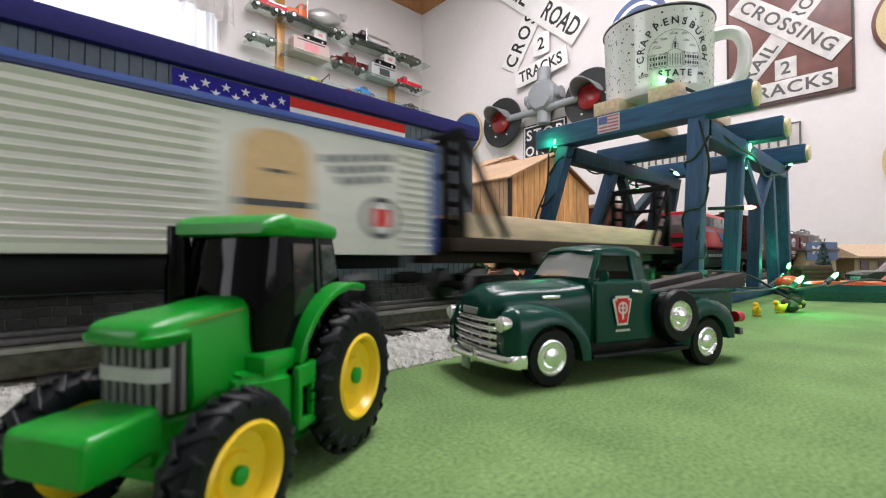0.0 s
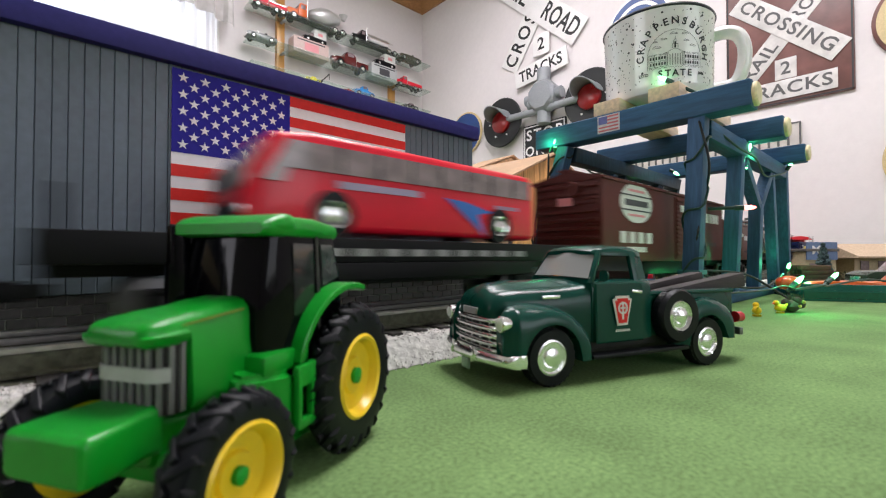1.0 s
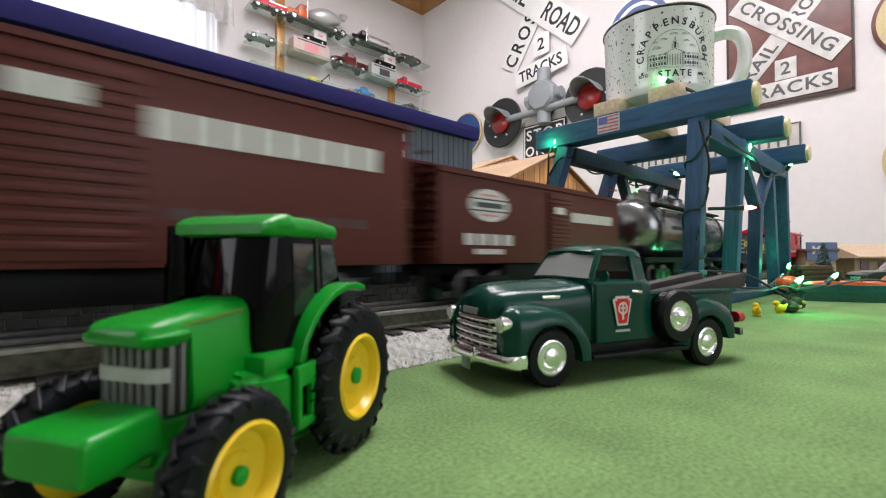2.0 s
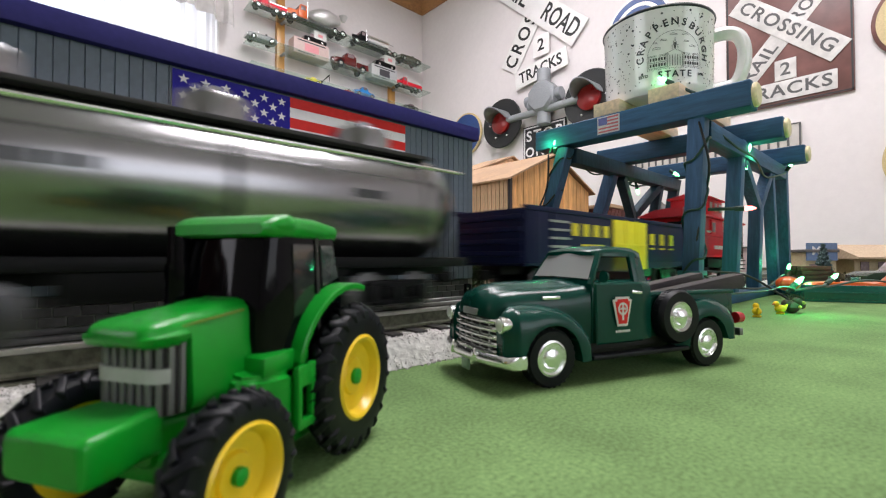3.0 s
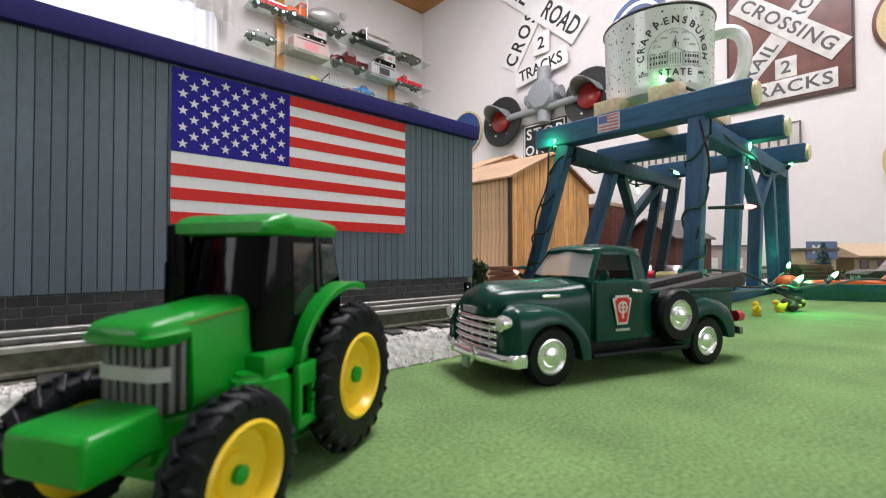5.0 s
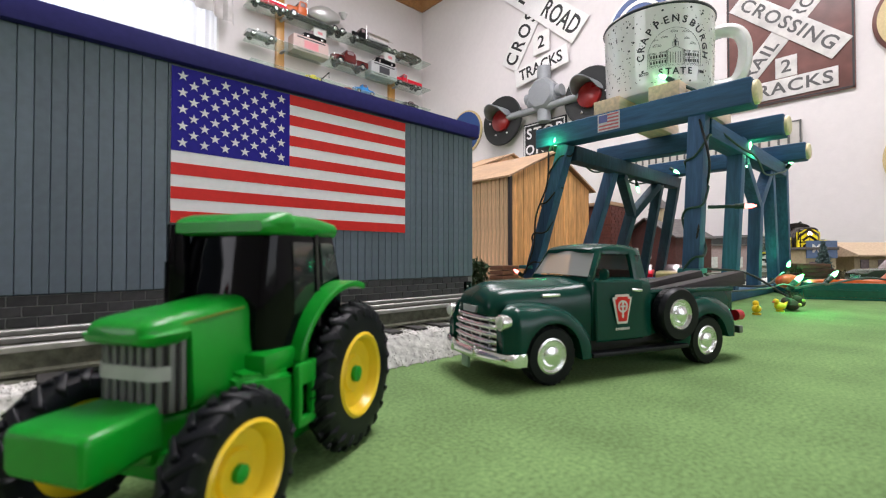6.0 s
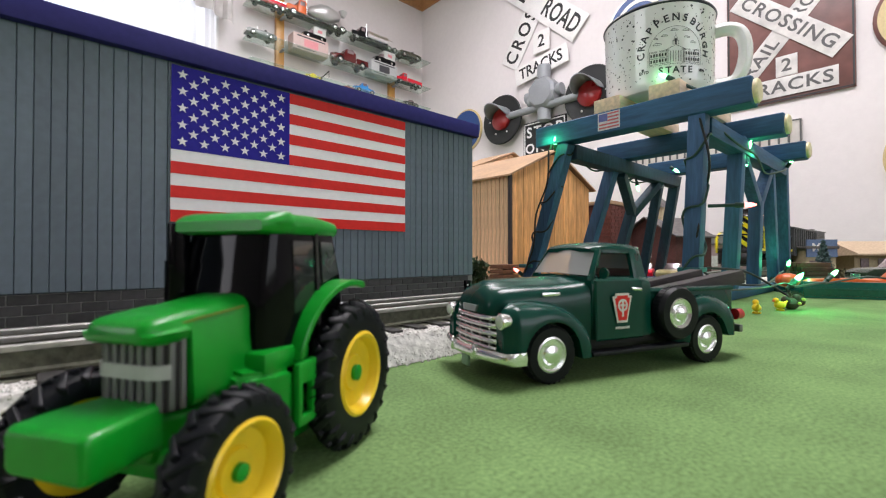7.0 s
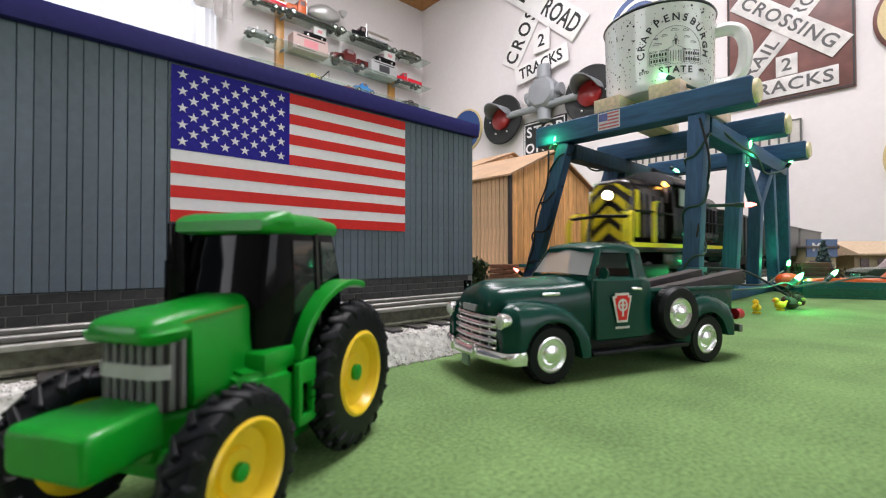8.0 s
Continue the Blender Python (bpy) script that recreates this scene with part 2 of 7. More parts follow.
def loft(rings, cap=True, closed=True):
    bm = bmesh.new()
    vs = [[bm.verts.new(p) for p in r] for r in rings]
    n = len(vs[0])
    for a, b in zip(vs, vs[1:]):
        for i in range(n if closed else n - 1):
            j = (i + 1) % n
            bm.faces.new((a[i], a[j], b[j], b[i]))
    if cap:
        bm.faces.new(vs[0][::-1])
        bm.faces.new(vs[-1])
    bmesh.ops.recalc_face_normals(bm, faces=bm.faces[:])
    return bm


def tube(p, q, r, seg=12, r2=None):
    p, q = Vector(p), Vector(q)
    d = (q - p).to_track_quat("Z", "Y").to_matrix()
    r2 = r if r2 is None else r2
    ring = lambda c, rad: [c + d @ Vector((rad * math.cos(2 * math.pi * i / seg), rad * math.sin(2 * math.pi * i / seg), 0)) for i in range(seg)]
    return loft([ring(p, r), ring(q, r2)])


def beam(p, q, w, h, r=0.0, side=(0, 0, 1)):
    """A squared bar from p to q."""
    p, q = Vector(p), Vector(q)
    ax = (q - p).normalized()
    u = Vector(side).cross(ax)
    u = u.normalized() if u.length > 1e-6 else Vector((1, 0, 0))
    v = ax.cross(u)
    n = (q - p).length
    bm = B(-w / 2, -h / 2, 0, w / 2, h / 2, n, r)
    m = Matrix((u, v, ax)).transposed().to_4x4()
    return xf(bm, Matrix.Translation(p) @ m)


def lathe(profile, seg=24, m=None, cap=True):
    rings = [[(r * math.cos(2 * math.pi * i / seg), r * math.sin(2 * math.pi * i / seg), z) for i in range(seg)] for r, z in profile]
    bm = loft(rings, cap)
    return xf(bm, m) if m else bm


def prism(pts, axis, a, b, r=0.0):
    put = {"x": lambda u, v, w: (w, u, v), "y": lambda u, v, w: (u, w, v), "z": lambda u, v, w: (u, v, w)}[axis]
    bm = loft([[put(u, v, a) for u, v in pts], [put(u, v, b) for u, v in pts]])
    if r:
        bmesh.ops.bevel(bm, geom=bm.edges[:], offset=r, segments=2, affect="EDGES", profile=0.6)
    return bm


def ball(c, r, seg=12, sx=1, sy=1, sz=1):
    bm = bmesh.new()
    bmesh.ops.create_uvsphere(bm, u_segments=seg, v_segments=max(6, seg // 2), radius=r)
    return xf(bm, Matrix.Translation(c) @ Matrix.Diagonal((sx, sy, sz, 1)))


def path_tube(pts, r, seg=8):
    """A cable through the points."""
    rings = []
    pts = [Vector(p) for p in pts]
    for i, p in enumerate(pts):
        d = (pts[min(i + 1, len(pts) - 1)] - pts[max(i - 1, 0)]).normalized()
        q = d.to_track_quat("Z", "Y").to_matrix()
        rings.append([p + q @ Vector((r * math.cos(2 * math.pi * k / seg), r * math.sin(2 * math.pi * k / seg), 0)) for k in range(seg)])
    return loft(rings)


def spline(pts, n=6):
    """Catmull-Rom points through pts."""
    P = [Vector(p) for p in pts]
    P = [P[0] * 2 - P[1]] + P + [P[-1] * 2 - P[-2]]
    out = []
    for i in range(1, len(P) - 2):
        for k in range(n):
            t = k / n
            a, b, c, d = P[i - 1:i + 3]
            out.append(0.5 * ((2 * b) + (c - a) * t + (2 * a - 5 * b + 4 * c - d) * t * t + (3 * b - a - 3 * c + d) * t ** 3))
    return out + [P[-2]]


def mesh_of(name, bm, material, smooth=35):
    me = bpy.data.meshes.new(name)
    bm.transform(Matrix.Scale(MM, 4))
    bm.to_mesh(me)
    bm.free()
    me.materials.append(material)
    if smooth:
        me.shade_smooth()
        me.set_sharp_from_angle(angle=radians(smooth))
    return me


def place(m):
    return Matrix.Translation(m.translation * MM) @ m.to_3x3().to_4x4()


def part(name, bm, material, parent, label="", m=None, smooth=35):
    me = bm if isinstance(bm, bpy.types.Mesh) else mesh_of(name, bm, material, smooth)
    o = new(name, me)
    o.parent = parent
    if m is not None:
        o.matrix_basis = place(m)
    if label:
        o["label"] = label
    return o


def thing(name, label, category, m=None, group="", kind=""):
    o = new(name)
    o.empty_display_size = 0.01
    if m is not None:
        o.matrix_basis = place(m)
    return tagged(o, label, category, group, kind)


def solid(name, bm, material, label, category, m=None, group="", kind="", smooth=35):
    o = new(name, mesh_of(name, bm, material, smooth))
    if m is not None:
        o.matrix_basis = place(m)
    return tagged(o, label, category, group, kind)


def text_bm(s, size, ex=0.3, space=1.0, align="CENTER"):
    cu = bpy.data.curves.new("lettering", "FONT")
    cu.body, cu.size, cu.extrude, cu.align_x, cu.align_y, cu.space_character = s, size, ex, align, "CENTER", space
    cu.resolution_u, cu.offset = 3, size * 0.018
    ob = bpy.data.objects.new("lettering", cu)
    me = bpy.data.meshes.new_from_object(ob)
    bm = bmesh.new()
    bm.from_mesh(me)
    bpy.data.objects.remove(ob), bpy.data.meshes.remove(me), bpy.data.curves.remove(cu)
    return bm


def text(s, size, material, parent, m, ex=0.3, space=1.0, bold=0.0, width=0.0):
    bm = text_bm(s, size, ex, space)
    if width:
        xs = [v.co.x for v in bm.verts]
        k = width / (max(xs) - min(xs))
        bm.transform(Matrix.Diagonal((k, 1, 1, 1)))
    return part("lettering", bm, material, parent, m=m, smooth=0)


def bars(n, w, h, gap, material, parent, m, name="lettering_bar", ex=0.3, lens=None):
    """A row of plain bars for writing."""
    for i in range(n):
        x = (i - (n - 1) / 2) * (w + gap)
        part(name, B(x - w / 2, -h / 2, 0, x + w / 2, h / 2, ex), material, parent, m=m, smooth=0)

# ---- room ----
XW, YW, ZC, ZF, XB, YB = 1457, 1765, 1345, -1100, -2600, -2600
solid("wall_north", join(B(XB - 100, YW, ZF, -560, YW + 110, ZC + 60), B(480, YW, ZF, XW + 110, YW + 110, ZC + 60),
                         B(-560, YW, ZF, 480, YW + 110, 520), B(-560, YW, 1240, 480, YW + 110, ZC + 60)), WALL, "off-white painted wall with a window opening", "wall", kind="structure")
solid("wall_east", B(XW, YB - 100, ZF, XW + 110, YW - 2, ZC + 60), WALL, "off-white painted wall hung with railroad signs", "wall", kind="structure")
solid("wall_west", join(B(XB - 110, YB - 100, ZF, XB, 220, ZC + 60), B(XB - 110, 1480, ZF, XB, YW - 2, ZC + 60), B(XB - 110, 220, ZF, XB, 1480, 80), B(XB - 110, 220, 1120, XB, 1480, ZC + 60)), WALL, "off-white painted wall behind the train table", "wall", kind="structure")
solid("wall_south", join(B(XB, YB - 110, ZF, -320, YB, ZC + 60), B(1420, YB - 110, ZF, XW - 2, YB, ZC + 60),
                         B(-320, YB - 110, ZF, 1420, YB, 150), B(-320, YB - 110, 1200, 1420, YB, ZC + 60)), WALL, "off-white painted wall behind the viewer with an added wide window opening", "wall", kind="structure")
solid("ceiling", B(XB - 100, YB - 100, ZC, XW + 100, YW + 100, ZC + 50), CEIL, "plain painted ceiling", "ceiling", kind="structure")
solid("floor", B(XB - 100, YB - 100, ZF - 40, XW + 100, YW + 100, ZF), FLOOR, "brown carpet floor", "floor", kind="structure")
crown = thing("trim", "varnished oak crown moulding along the ceiling", "moulding", kind="structure")
prof = [(0, 0), (-54, 0), (-54, -9), (-38, -15), (-18, -32), (-10, -46), (0, -46)]
part("moulding", prism([(YW + u, ZC + v) for u, v in prof], "x", XB, XW - 3), OAK, crown)
part("moulding", prism([(XW + u - 1, ZC + v - 2) for u, v in prof], "y", YB, YW - 3), OAK, crown)
win = thing("window_1", "bright window behind sheer white curtains", "window", kind="structure")
part("window_frame", join(B(-560, YW - 12, 512, 480, YW + 20, 540), B(-560, YW - 12, 1215, 480, YW + 20, 1245), B(-560, YW - 12, 520, -530, YW + 20, 1240),
                          B(450, YW - 12, 520, 480, YW + 20, 1240), B(-60, YW - 6, 530, -30, YW + 14, 1230)), SIGNW, win)
for a, b in ((-530, -60), (-30, 450)):
    p = part("pane", B(a, YW + 2, 540, b, YW + 6, 1215), PANE, win)
    p.visible_shadow = False
solid("backdrop", B(-1100, YW + 420, 200, 1100, YW + 430, 1900), SKYGLOW, "bright overcast daylight outside the window", "sky", kind="structure")
# two windows out of view, added to hold the south and west fill
win2 = thing("window_2", "wide white-framed window behind the viewer, unseen and added for fill light", "window", kind="structure")
part("window_frame", join(B(-320, YB - 30, 150, 1420, YB + 8, 185), B(-320, YB - 30, 1165, 1420, YB + 8, 1200), B(-320, YB - 30, 185, -285, YB + 8, 1165), B(1385, YB - 30, 185, 1420, YB + 8, 1165)), SIGNW, win2)
win3 = thing("window_3", "white-framed window at the far end of the table, unseen and added for fill light", "window", kind="structure")
part("window_frame", join(B(XB - 30, 220, 80, XB + 8, 1480, 112), B(XB - 30, 220, 1088, XB + 8, 1480, 1120), B(XB - 30, 220, 112, XB + 8, 252, 1088), B(XB - 30, 1448, 112, XB + 8, 1480, 1088)), SIGNW, win3)
fix = thing("ceiling_light", "unseen square flush ceiling light with a white diffuser", "lamp", at(500, 60, 45), "ceiling lights")
part("frame", join(B(-300, -300, 1270, -275, 300, 1299), B(275, -300, 1270, 300, 300, 1299), B(-275, -300, 1270, 275, -275, 1299), B(-275, 275, 1270, 275, 300, 1299)), SIGNW, fix)
part("diffuser", B(-275, -275, 1284, 275, 275, 1290), glow("diffuser_glow", (1.0, 0.96, 0.94), 2.0), fix)
# second fixture, never seen, added to carry the fill for the far walls
copy_thing(fix, place(at(740, 920, 45)))

# sheer curtain and its ruffled valance


def curtain_bm(x0, x1, z0, z1, y, amp, wave, wob, lower=None):
    bm = bmesh.new()
    nx, nz = 90, 10
    g = []
    for i in range(nx + 1):
        col = []
        for k in range(nz + 1):
            u, w = i / nx, k / nz
            x = x0 + (x1 - x0) * u
            lo = z0 + (lower(u) if lower else 0)
            z = lo + (z1 - lo) * w
            yy = y + amp * math.sin(u * wave * 6.283 + wob * math.sin(w * 3)) + amp * 0.5 * math.sin(u * wave * 14.1 + 1.3)
            col.append(bm.verts.new((x, yy, z)))
        g.append(col)
    for i in range(nx):
        for k in range(nz):
            bm.faces.new((g[i][k], g[i + 1][k], g[i + 1][k + 1], g[i][k + 1]))
    return bm


cur = thing("curtain", "sheer white curtain with a ruffled valance over the window", "curtain")
part("panel", curtain_bm(105, 462, 540, 1230, YW - 58, 9, 8, 0.5), CURTAIN, cur)
part("panel", curtain_bm(-560, -60, 540, 1230, YW - 58, 9, 10, 0.5), CURTAIN, cur)
part("valance", curtain_bm(-580, 512, 880, 1235, YW - 82, 12, 17, 0.8, lambda u: 34 * abs(math.sin(u * 9.4)) + (70 if u < .78 else -12)), VALANCE, cur, "opaque ruffled white valance")
part("rod", tube((-620, YW - 70, 1235), (545, YW - 70, 1235), 9), SIGNW, cur)

# ---- table ----
table = thing("train_table", "large green-felted train table on wooden legs", "table", kind="structure")
felt = part("tabletop", B(-1850, -900, -30, 1440, 1500, 0, 4), FELT, table, "green felt covered tabletop")
part("apron", join(B(-1830, -880, -130, 1420, -850, -31), B(-1830, 1450, -130, 1420, 1480, -31), B(-1830, -850, -130, -1800, 1450, -31), B(1390, -850, -130, 1420, 1450, -31)), PINE, table)
for lx, ly in ((-1760, -800), (1340, -800), (-1760, 1400), (1340, 1400), (-200, -800), (-200, 1400)):
    part("leg", B(lx - 40, ly - 40, ZF, lx + 40, ly + 40, -31, 4), PINE, table)

# ---- track: a long loop, its front side nearly straight along x ----
YT, XA, XZ, RC, ZR = 168.0, -1300.0, 1130.0, 366.0, 18.0
BEND0, BEND1, SHIFT = 404.0, 780.0, 16.0        # the front side swings gently away from the table's edge
R2 = 230.0                                     # the two corner curves at the wall
LEG = 2 * RC - SHIFT - 2 * R2                  # the short straight between them
S1 = XZ + math.pi / 2 * R2
S2 = S1 + LEG
S3 = S2 + math.pi / 2 * R2


def along(s):
    """Place and direction of travel (degrees) at the distance s along the loop."""
    if s > S3:
        return XZ - (s - S3), YT + 2 * RC, 360
    if s > S2:
        a = math.pi / 2 + (s - S2) / R2
        return XZ + R2 * math.sin(a), YT + SHIFT + R2 + LEG - R2 * math.cos(a), 180 + math.degrees(a)
    if s > S1:
        return XZ + R2, YT + SHIFT + R2 + s - S1, 270
    if s > XZ:
        a = (s - XZ) / R2
        return XZ + R2 * math.sin(a), YT + SHIFT + R2 * (1 - math.cos(a)), 180 + math.degrees(a)
    if s < XA:
        a = (XA - s) / RC
        if a < math.pi:
            return XA - RC * math.sin(a), YT + RC * (1 - math.cos(a)), 180 - math.degrees(a)
        return XA + (XA - s - math.pi * RC), YT + 2 * RC, 0
    u = min(max((s - BEND0) / (BEND1 - BEND0), 0.0), 1.0)
    slope = SHIFT * 6 * u * (1 - u) / (BEND1 - BEND0)
    return s, YT + SHIFT * u * u * (3 - 2 * u), 180 + math.degrees(math.atan(slope))


def loop_sweep(profile):
    """Sweeps a profile (offset towards the table's front, height) round the loop."""
    far_end = S3 + XZ - XA
    total = far_end + math.pi * RC - XA
    ss = []
    for lo, hi, step in ((XA, BEND0, 80), (BEND0, BEND1, 24), (BEND1, XZ, 70), (XZ, S1, 20), (S1, S2, 60), (S2, S3, 20), (S3, far_end, 80), (far_end, XA + total, 24)):
        n = max(1, int((hi - lo) / step))
        ss += [lo + (hi - lo) * k / n for k in range(n)]
    rings = []
    for s in ss:
        x, y, h = along(s if s <= far_end else s - total)
        a = radians(h)
        lx, ly = -math.sin(a), math.cos(a)
        rings.append([(x + lx * o, y + ly * o, z) for o, z in profile])
    return rings


def closed_sweep(profile):
    bm = bmesh.new()
    vs = [[bm.verts.new(p) for p in r] for r in loop_sweep(profile)]
    n = len(profile)
    for k in range(len(vs)):
        a, b = vs[k], vs[(k + 1) % len(vs)]
        for i in range(n):
            j = (i + 1) % n
            bm.faces.new((a[i], a[j], b[j], b[i]))
    bmesh.ops.recalc_face_normals(bm, faces=bm.faces[:])
    return bm


track = thing("railroad_track", "three-rail toy train track on pale ballast", "track", kind="structure")
part("roadbed", closed_sweep([(39, 0.3), (36, 6), (33, 9.6), (-33, 9.6), (-36, 6), (-39, 0.3)]), BALLAST, track, "pale grey ballast shoulder")
part("bed_top", closed_sweep([(21, 9.3), (21, 9.9), (-34, 9.9), (-38, 4), (-40, 1)]), DARKBED, track, "dark dusty bed between the rails")
for o in (16.5, 0, -16.5):
    part("rail_web", closed_sweep([(o + 1.9, 10.7), (o + 1.9, 11.4), (o + 0.6, 12.0), (o + 0.6, 16.3), (o - 0.6, 16.3), (o - 0.6, 12.0), (o - 1.9, 11.4), (o - 1.9, 10.7)]), DARKBED, track, "dusty dark rail web and foot")
    part("rail", closed_sweep([(o + 1.0, 16.4), (o + 1.2, 16.8), (o + 1.2, ZR - .3), (o + .9, ZR), (o - .9, ZR), (o - 1.2, ZR - .3), (o - 1.2, 16.8), (o - 1.0, 16.4)]), RAIL, track, "bright steel rail head")
tie = mesh_of("tie", B(-2.6, -28.5, 8.2, 2.6, 28, 10.7, 0.4), TIE)
s = -300.0
while s < XZ - 60:
    x, y, h = along(s + random.uniform(-.6, .6))
    part("tie", tie, None, track, m=at(x, y, 0, 0, 0, h - 180 + random.uniform(-1, 1)))
    s += 12.6
rest = bmesh.new()
for k in range(180):
    s = XZ - 50 + k * 24.0
    if s > S3 + 2000:
        break
    x, y, h = along(s)
    rest = join(rest, xf(B(-3.2, -30, 8.2, 3.2, 30, 10.7), at(x, y, 0, 0, 0, h))) if k % 6 == 0 else rest
tagged(part("far_ties", rest, TIE, track), kind="stuff")
# loose stones on the near shoulder
stones = bmesh.new()
rs = random.Random(4)
sv, sf = [], []
for k in range(9000):
    x, o = rs.uniform(-250, 640), rs.uniform(22, 40)
    z = 9.6 if o < 33 else 9.6 - (o - 33) * 1.5
    r = rs.uniform(.35, .8)
    c = Vector((x, along(x)[1] - o, max(z, .3)))
    n = len(sv)
    q = Euler((rs.uniform(0, 6), rs.uniform(0, 6), rs.uniform(0, 6))).to_matrix()
    for d in ((1, 0, 0), (-1, 0, 0), (0, 1, 0), (0, -1, 0), (0, 0, .8), (0, 0, -.8)):
        sv.append(c + q @ (Vector(d) * r * rs.uniform(.7, 1.2)))
    for f in ((0, 2, 4), (2, 1, 4), (1, 3, 4), (3, 0, 4), (2, 0, 5), (1, 2, 5), (3, 1, 5), (0, 3, 5)):
        sf.append(tuple(n + i for i in f))
me = bpy.data.meshes.new("gravel")
me.from_pydata([v * MM for v in sv], [], sf)
me.materials.append(BALLAST)
gr = tagged(new("gravel", me), kind="stuff")
gr.parent = track

mats = thing("scenery_mat", "brown earth-coloured scenery mat laid on the felt", "mat", kind="structure")
part("mat", prism([(262, 240), (930, 236), (1010, 330), (1000, 800), (420, 830), (262, 600)], "z", 0.2, 1.2), EARTH, mats)
part("mat", prism([(690, 126), (1300, 126), (1400, 60), (1380, -190), (900, -170), (760, -60), (700, 40)], "z", 0.2, 1.2), EARTH, mats)

# ---- grey train shed with the flag ----
YS, XR, ZS0, ZS1 = 235.0, 243.0, 25.0, 129.2
shed = thing("engine_house", "long grey board-sided engine house with blue roof edge on dark brick", "building")
part("wall", B(-620, YS + 1.6, 8, XR - .5, YS + 180, ZS1 + 2), GROOVE, shed, "dark backing of the board siding")
part("foundation", B(-620, YS, 0.3, XR + .2, YS + 178, ZS0 - .4), MORTAR, shed, "mortar of the brick foundation")
part("fascia", B(-630, YS - 5, ZS1 - .5, XR + 3, YS + 2.5, ZS1 + 9.5, 1.0), FASCIA, shed, "purple-blue roof edge")
part("fascia", B(XR - 4, YS + 2.6, ZS1 - .5, XR + 3, YS + 186, ZS1 + 9.5, 1.0), FASCIA, shed, "purple-blue roof edge")
part("roof", prism([(YS - 3, ZS1 + 6), (YS + 90, ZS1 + 9.4), (YS + 184, ZS1 + 6), (YS + 184, ZS1 + 2.2), (YS - 3, ZS1 + 2.2)], "x", -628, XR - 4.2), FASCIA, shed)
part("junction_box", B(XR - 8.5, YS - 2.2, 10.8, XR - 3.2, YS + .5, 21, .4), BLACKPL, shed)
part("knob", ball((XR - 7, YS - 2.4, 17.5), .7), LETTER, shed)
part("concrete_apron", B(-620, YS - 9, .2, XR + 4, YS - .6, 3.0, .8), mat("concrete", (.1, .095, .085), .9, var=.2, bump=.4), shed)

# flag panel on the siding
fx0, fx1, fz0, fz1 = 44.0, 178.0, 55.2, 127.4
FY = YS - 1.9
flag = part("flag", prism([(fx0, fz0), (fx1, fz0), (fx1, fz1), (fx0, fz1)], "y", FY, FY + .7), FWHITE, shed, "stars and stripes flag panel", smooth=0)
sh = (fz1 - fz0) / 13
cxr = 99.6
for k in range(13):
    if k % 2 == 0:
        z1 = fz1 - k * sh
        part("stripe", B(cxr if k < 7 else fx0, FY - .15, z1 - sh, fx1, FY + .1, z1), FRED, flag, smooth=0)
part("canton", B(fx0, FY - .16, fz1 - 7 * sh, cxr, FY + .1, fz1), FBLUE, flag, smooth=0)
spts = [((2.35 if i % 2 == 0 else 0.92) * math.sin(i * math.pi / 5), (2.35 if i % 2 == 0 else 0.92) * math.cos(i * math.pi / 5)) for i in range(10)]
star = mesh_of("star", prism(spts, "y", -.25, 0), FWHITE, 0)
cw, ch = cxr - fx0, 7 * sh
for r in range(9):
    for c in range(6 if r % 2 == 0 else 5):
        part("star", star, None, flag, m=at(fx0 + cw * (c * 2 + (1 if r % 2 == 0 else 2)) / 12, FY - .17, fz1 - ch * (r + 1) / 10))

# ---- shed of brown boards ----
SX0, SX1, SY0, SY1, SE, SA = 603.0, 866.0, 491.0, 690.0, 181.0, 237.0
SXM = (SX0 + SX1) / 2
bshed = thing("board_shed", "brown board-and-batten wooden shed with a gable roof", "shed")
part("wall", prism([(SX0 + 2, 0.3), (SX1 - 2, 0.3), (SX1 - 2, SE), (SXM, SA - 2), (SX0 + 2, SE)], "y", SY0 + 2, SY1), RAILWOOD, bshed, "dark wood behind the boards")
for sgn in (-1, 1):
    e = Vector((SXM + sgn * (SX1 - SX0 + 24) / 2, 0, SE - 6))
    p = Vector((SXM, 0, SA + 3))
    part("roof_panel", loft([[(p.x, y, p.z), (e.x, y, e.z), (e.x, y, e.z + 3.2), (p.x, y, p.z + 3.2)] for y in (SY0 - 9, SY1 + 8)]), SHEDROOF, bshed)
part("corner_post", B(SX0 - 1, SY0 - 1.2, .3, SX0 + 5, SY0 + 4, SE - 1), RAILWOOD, bshed)
n = 16
w = (SX1 - SX0 - 6) / n
for k in range(n):
    x0 = SX0 + 5.2 + k * w
    top = lambda x: SE + (SA - SE) * (1 - abs(x - SXM) / ((SX1 - SX0) / 2)) - 2
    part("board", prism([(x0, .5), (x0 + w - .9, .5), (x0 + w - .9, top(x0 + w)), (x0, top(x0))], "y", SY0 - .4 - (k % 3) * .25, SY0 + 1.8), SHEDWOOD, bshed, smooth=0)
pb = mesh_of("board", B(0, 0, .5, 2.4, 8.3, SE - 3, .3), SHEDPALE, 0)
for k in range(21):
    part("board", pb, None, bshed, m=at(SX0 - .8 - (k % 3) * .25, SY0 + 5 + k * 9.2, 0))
rear = thing("board_shed", "second brown wooden shed behind the first", "shed", at(865, 745, 0))
part("wall", prism([(-128, .3), (128, .3), (128, 238), (0, 288), (-128, 238)], "y", -45, 45), SHEDPALE, rear)
for sgn in (-1, 1):
    part("roof_panel", loft([[(0, y, 291), (sgn * 138, y, 238), (sgn * 138, y, 241), (0, y, 294)] for y in (-53, 53)]), SHEDROOF, rear)
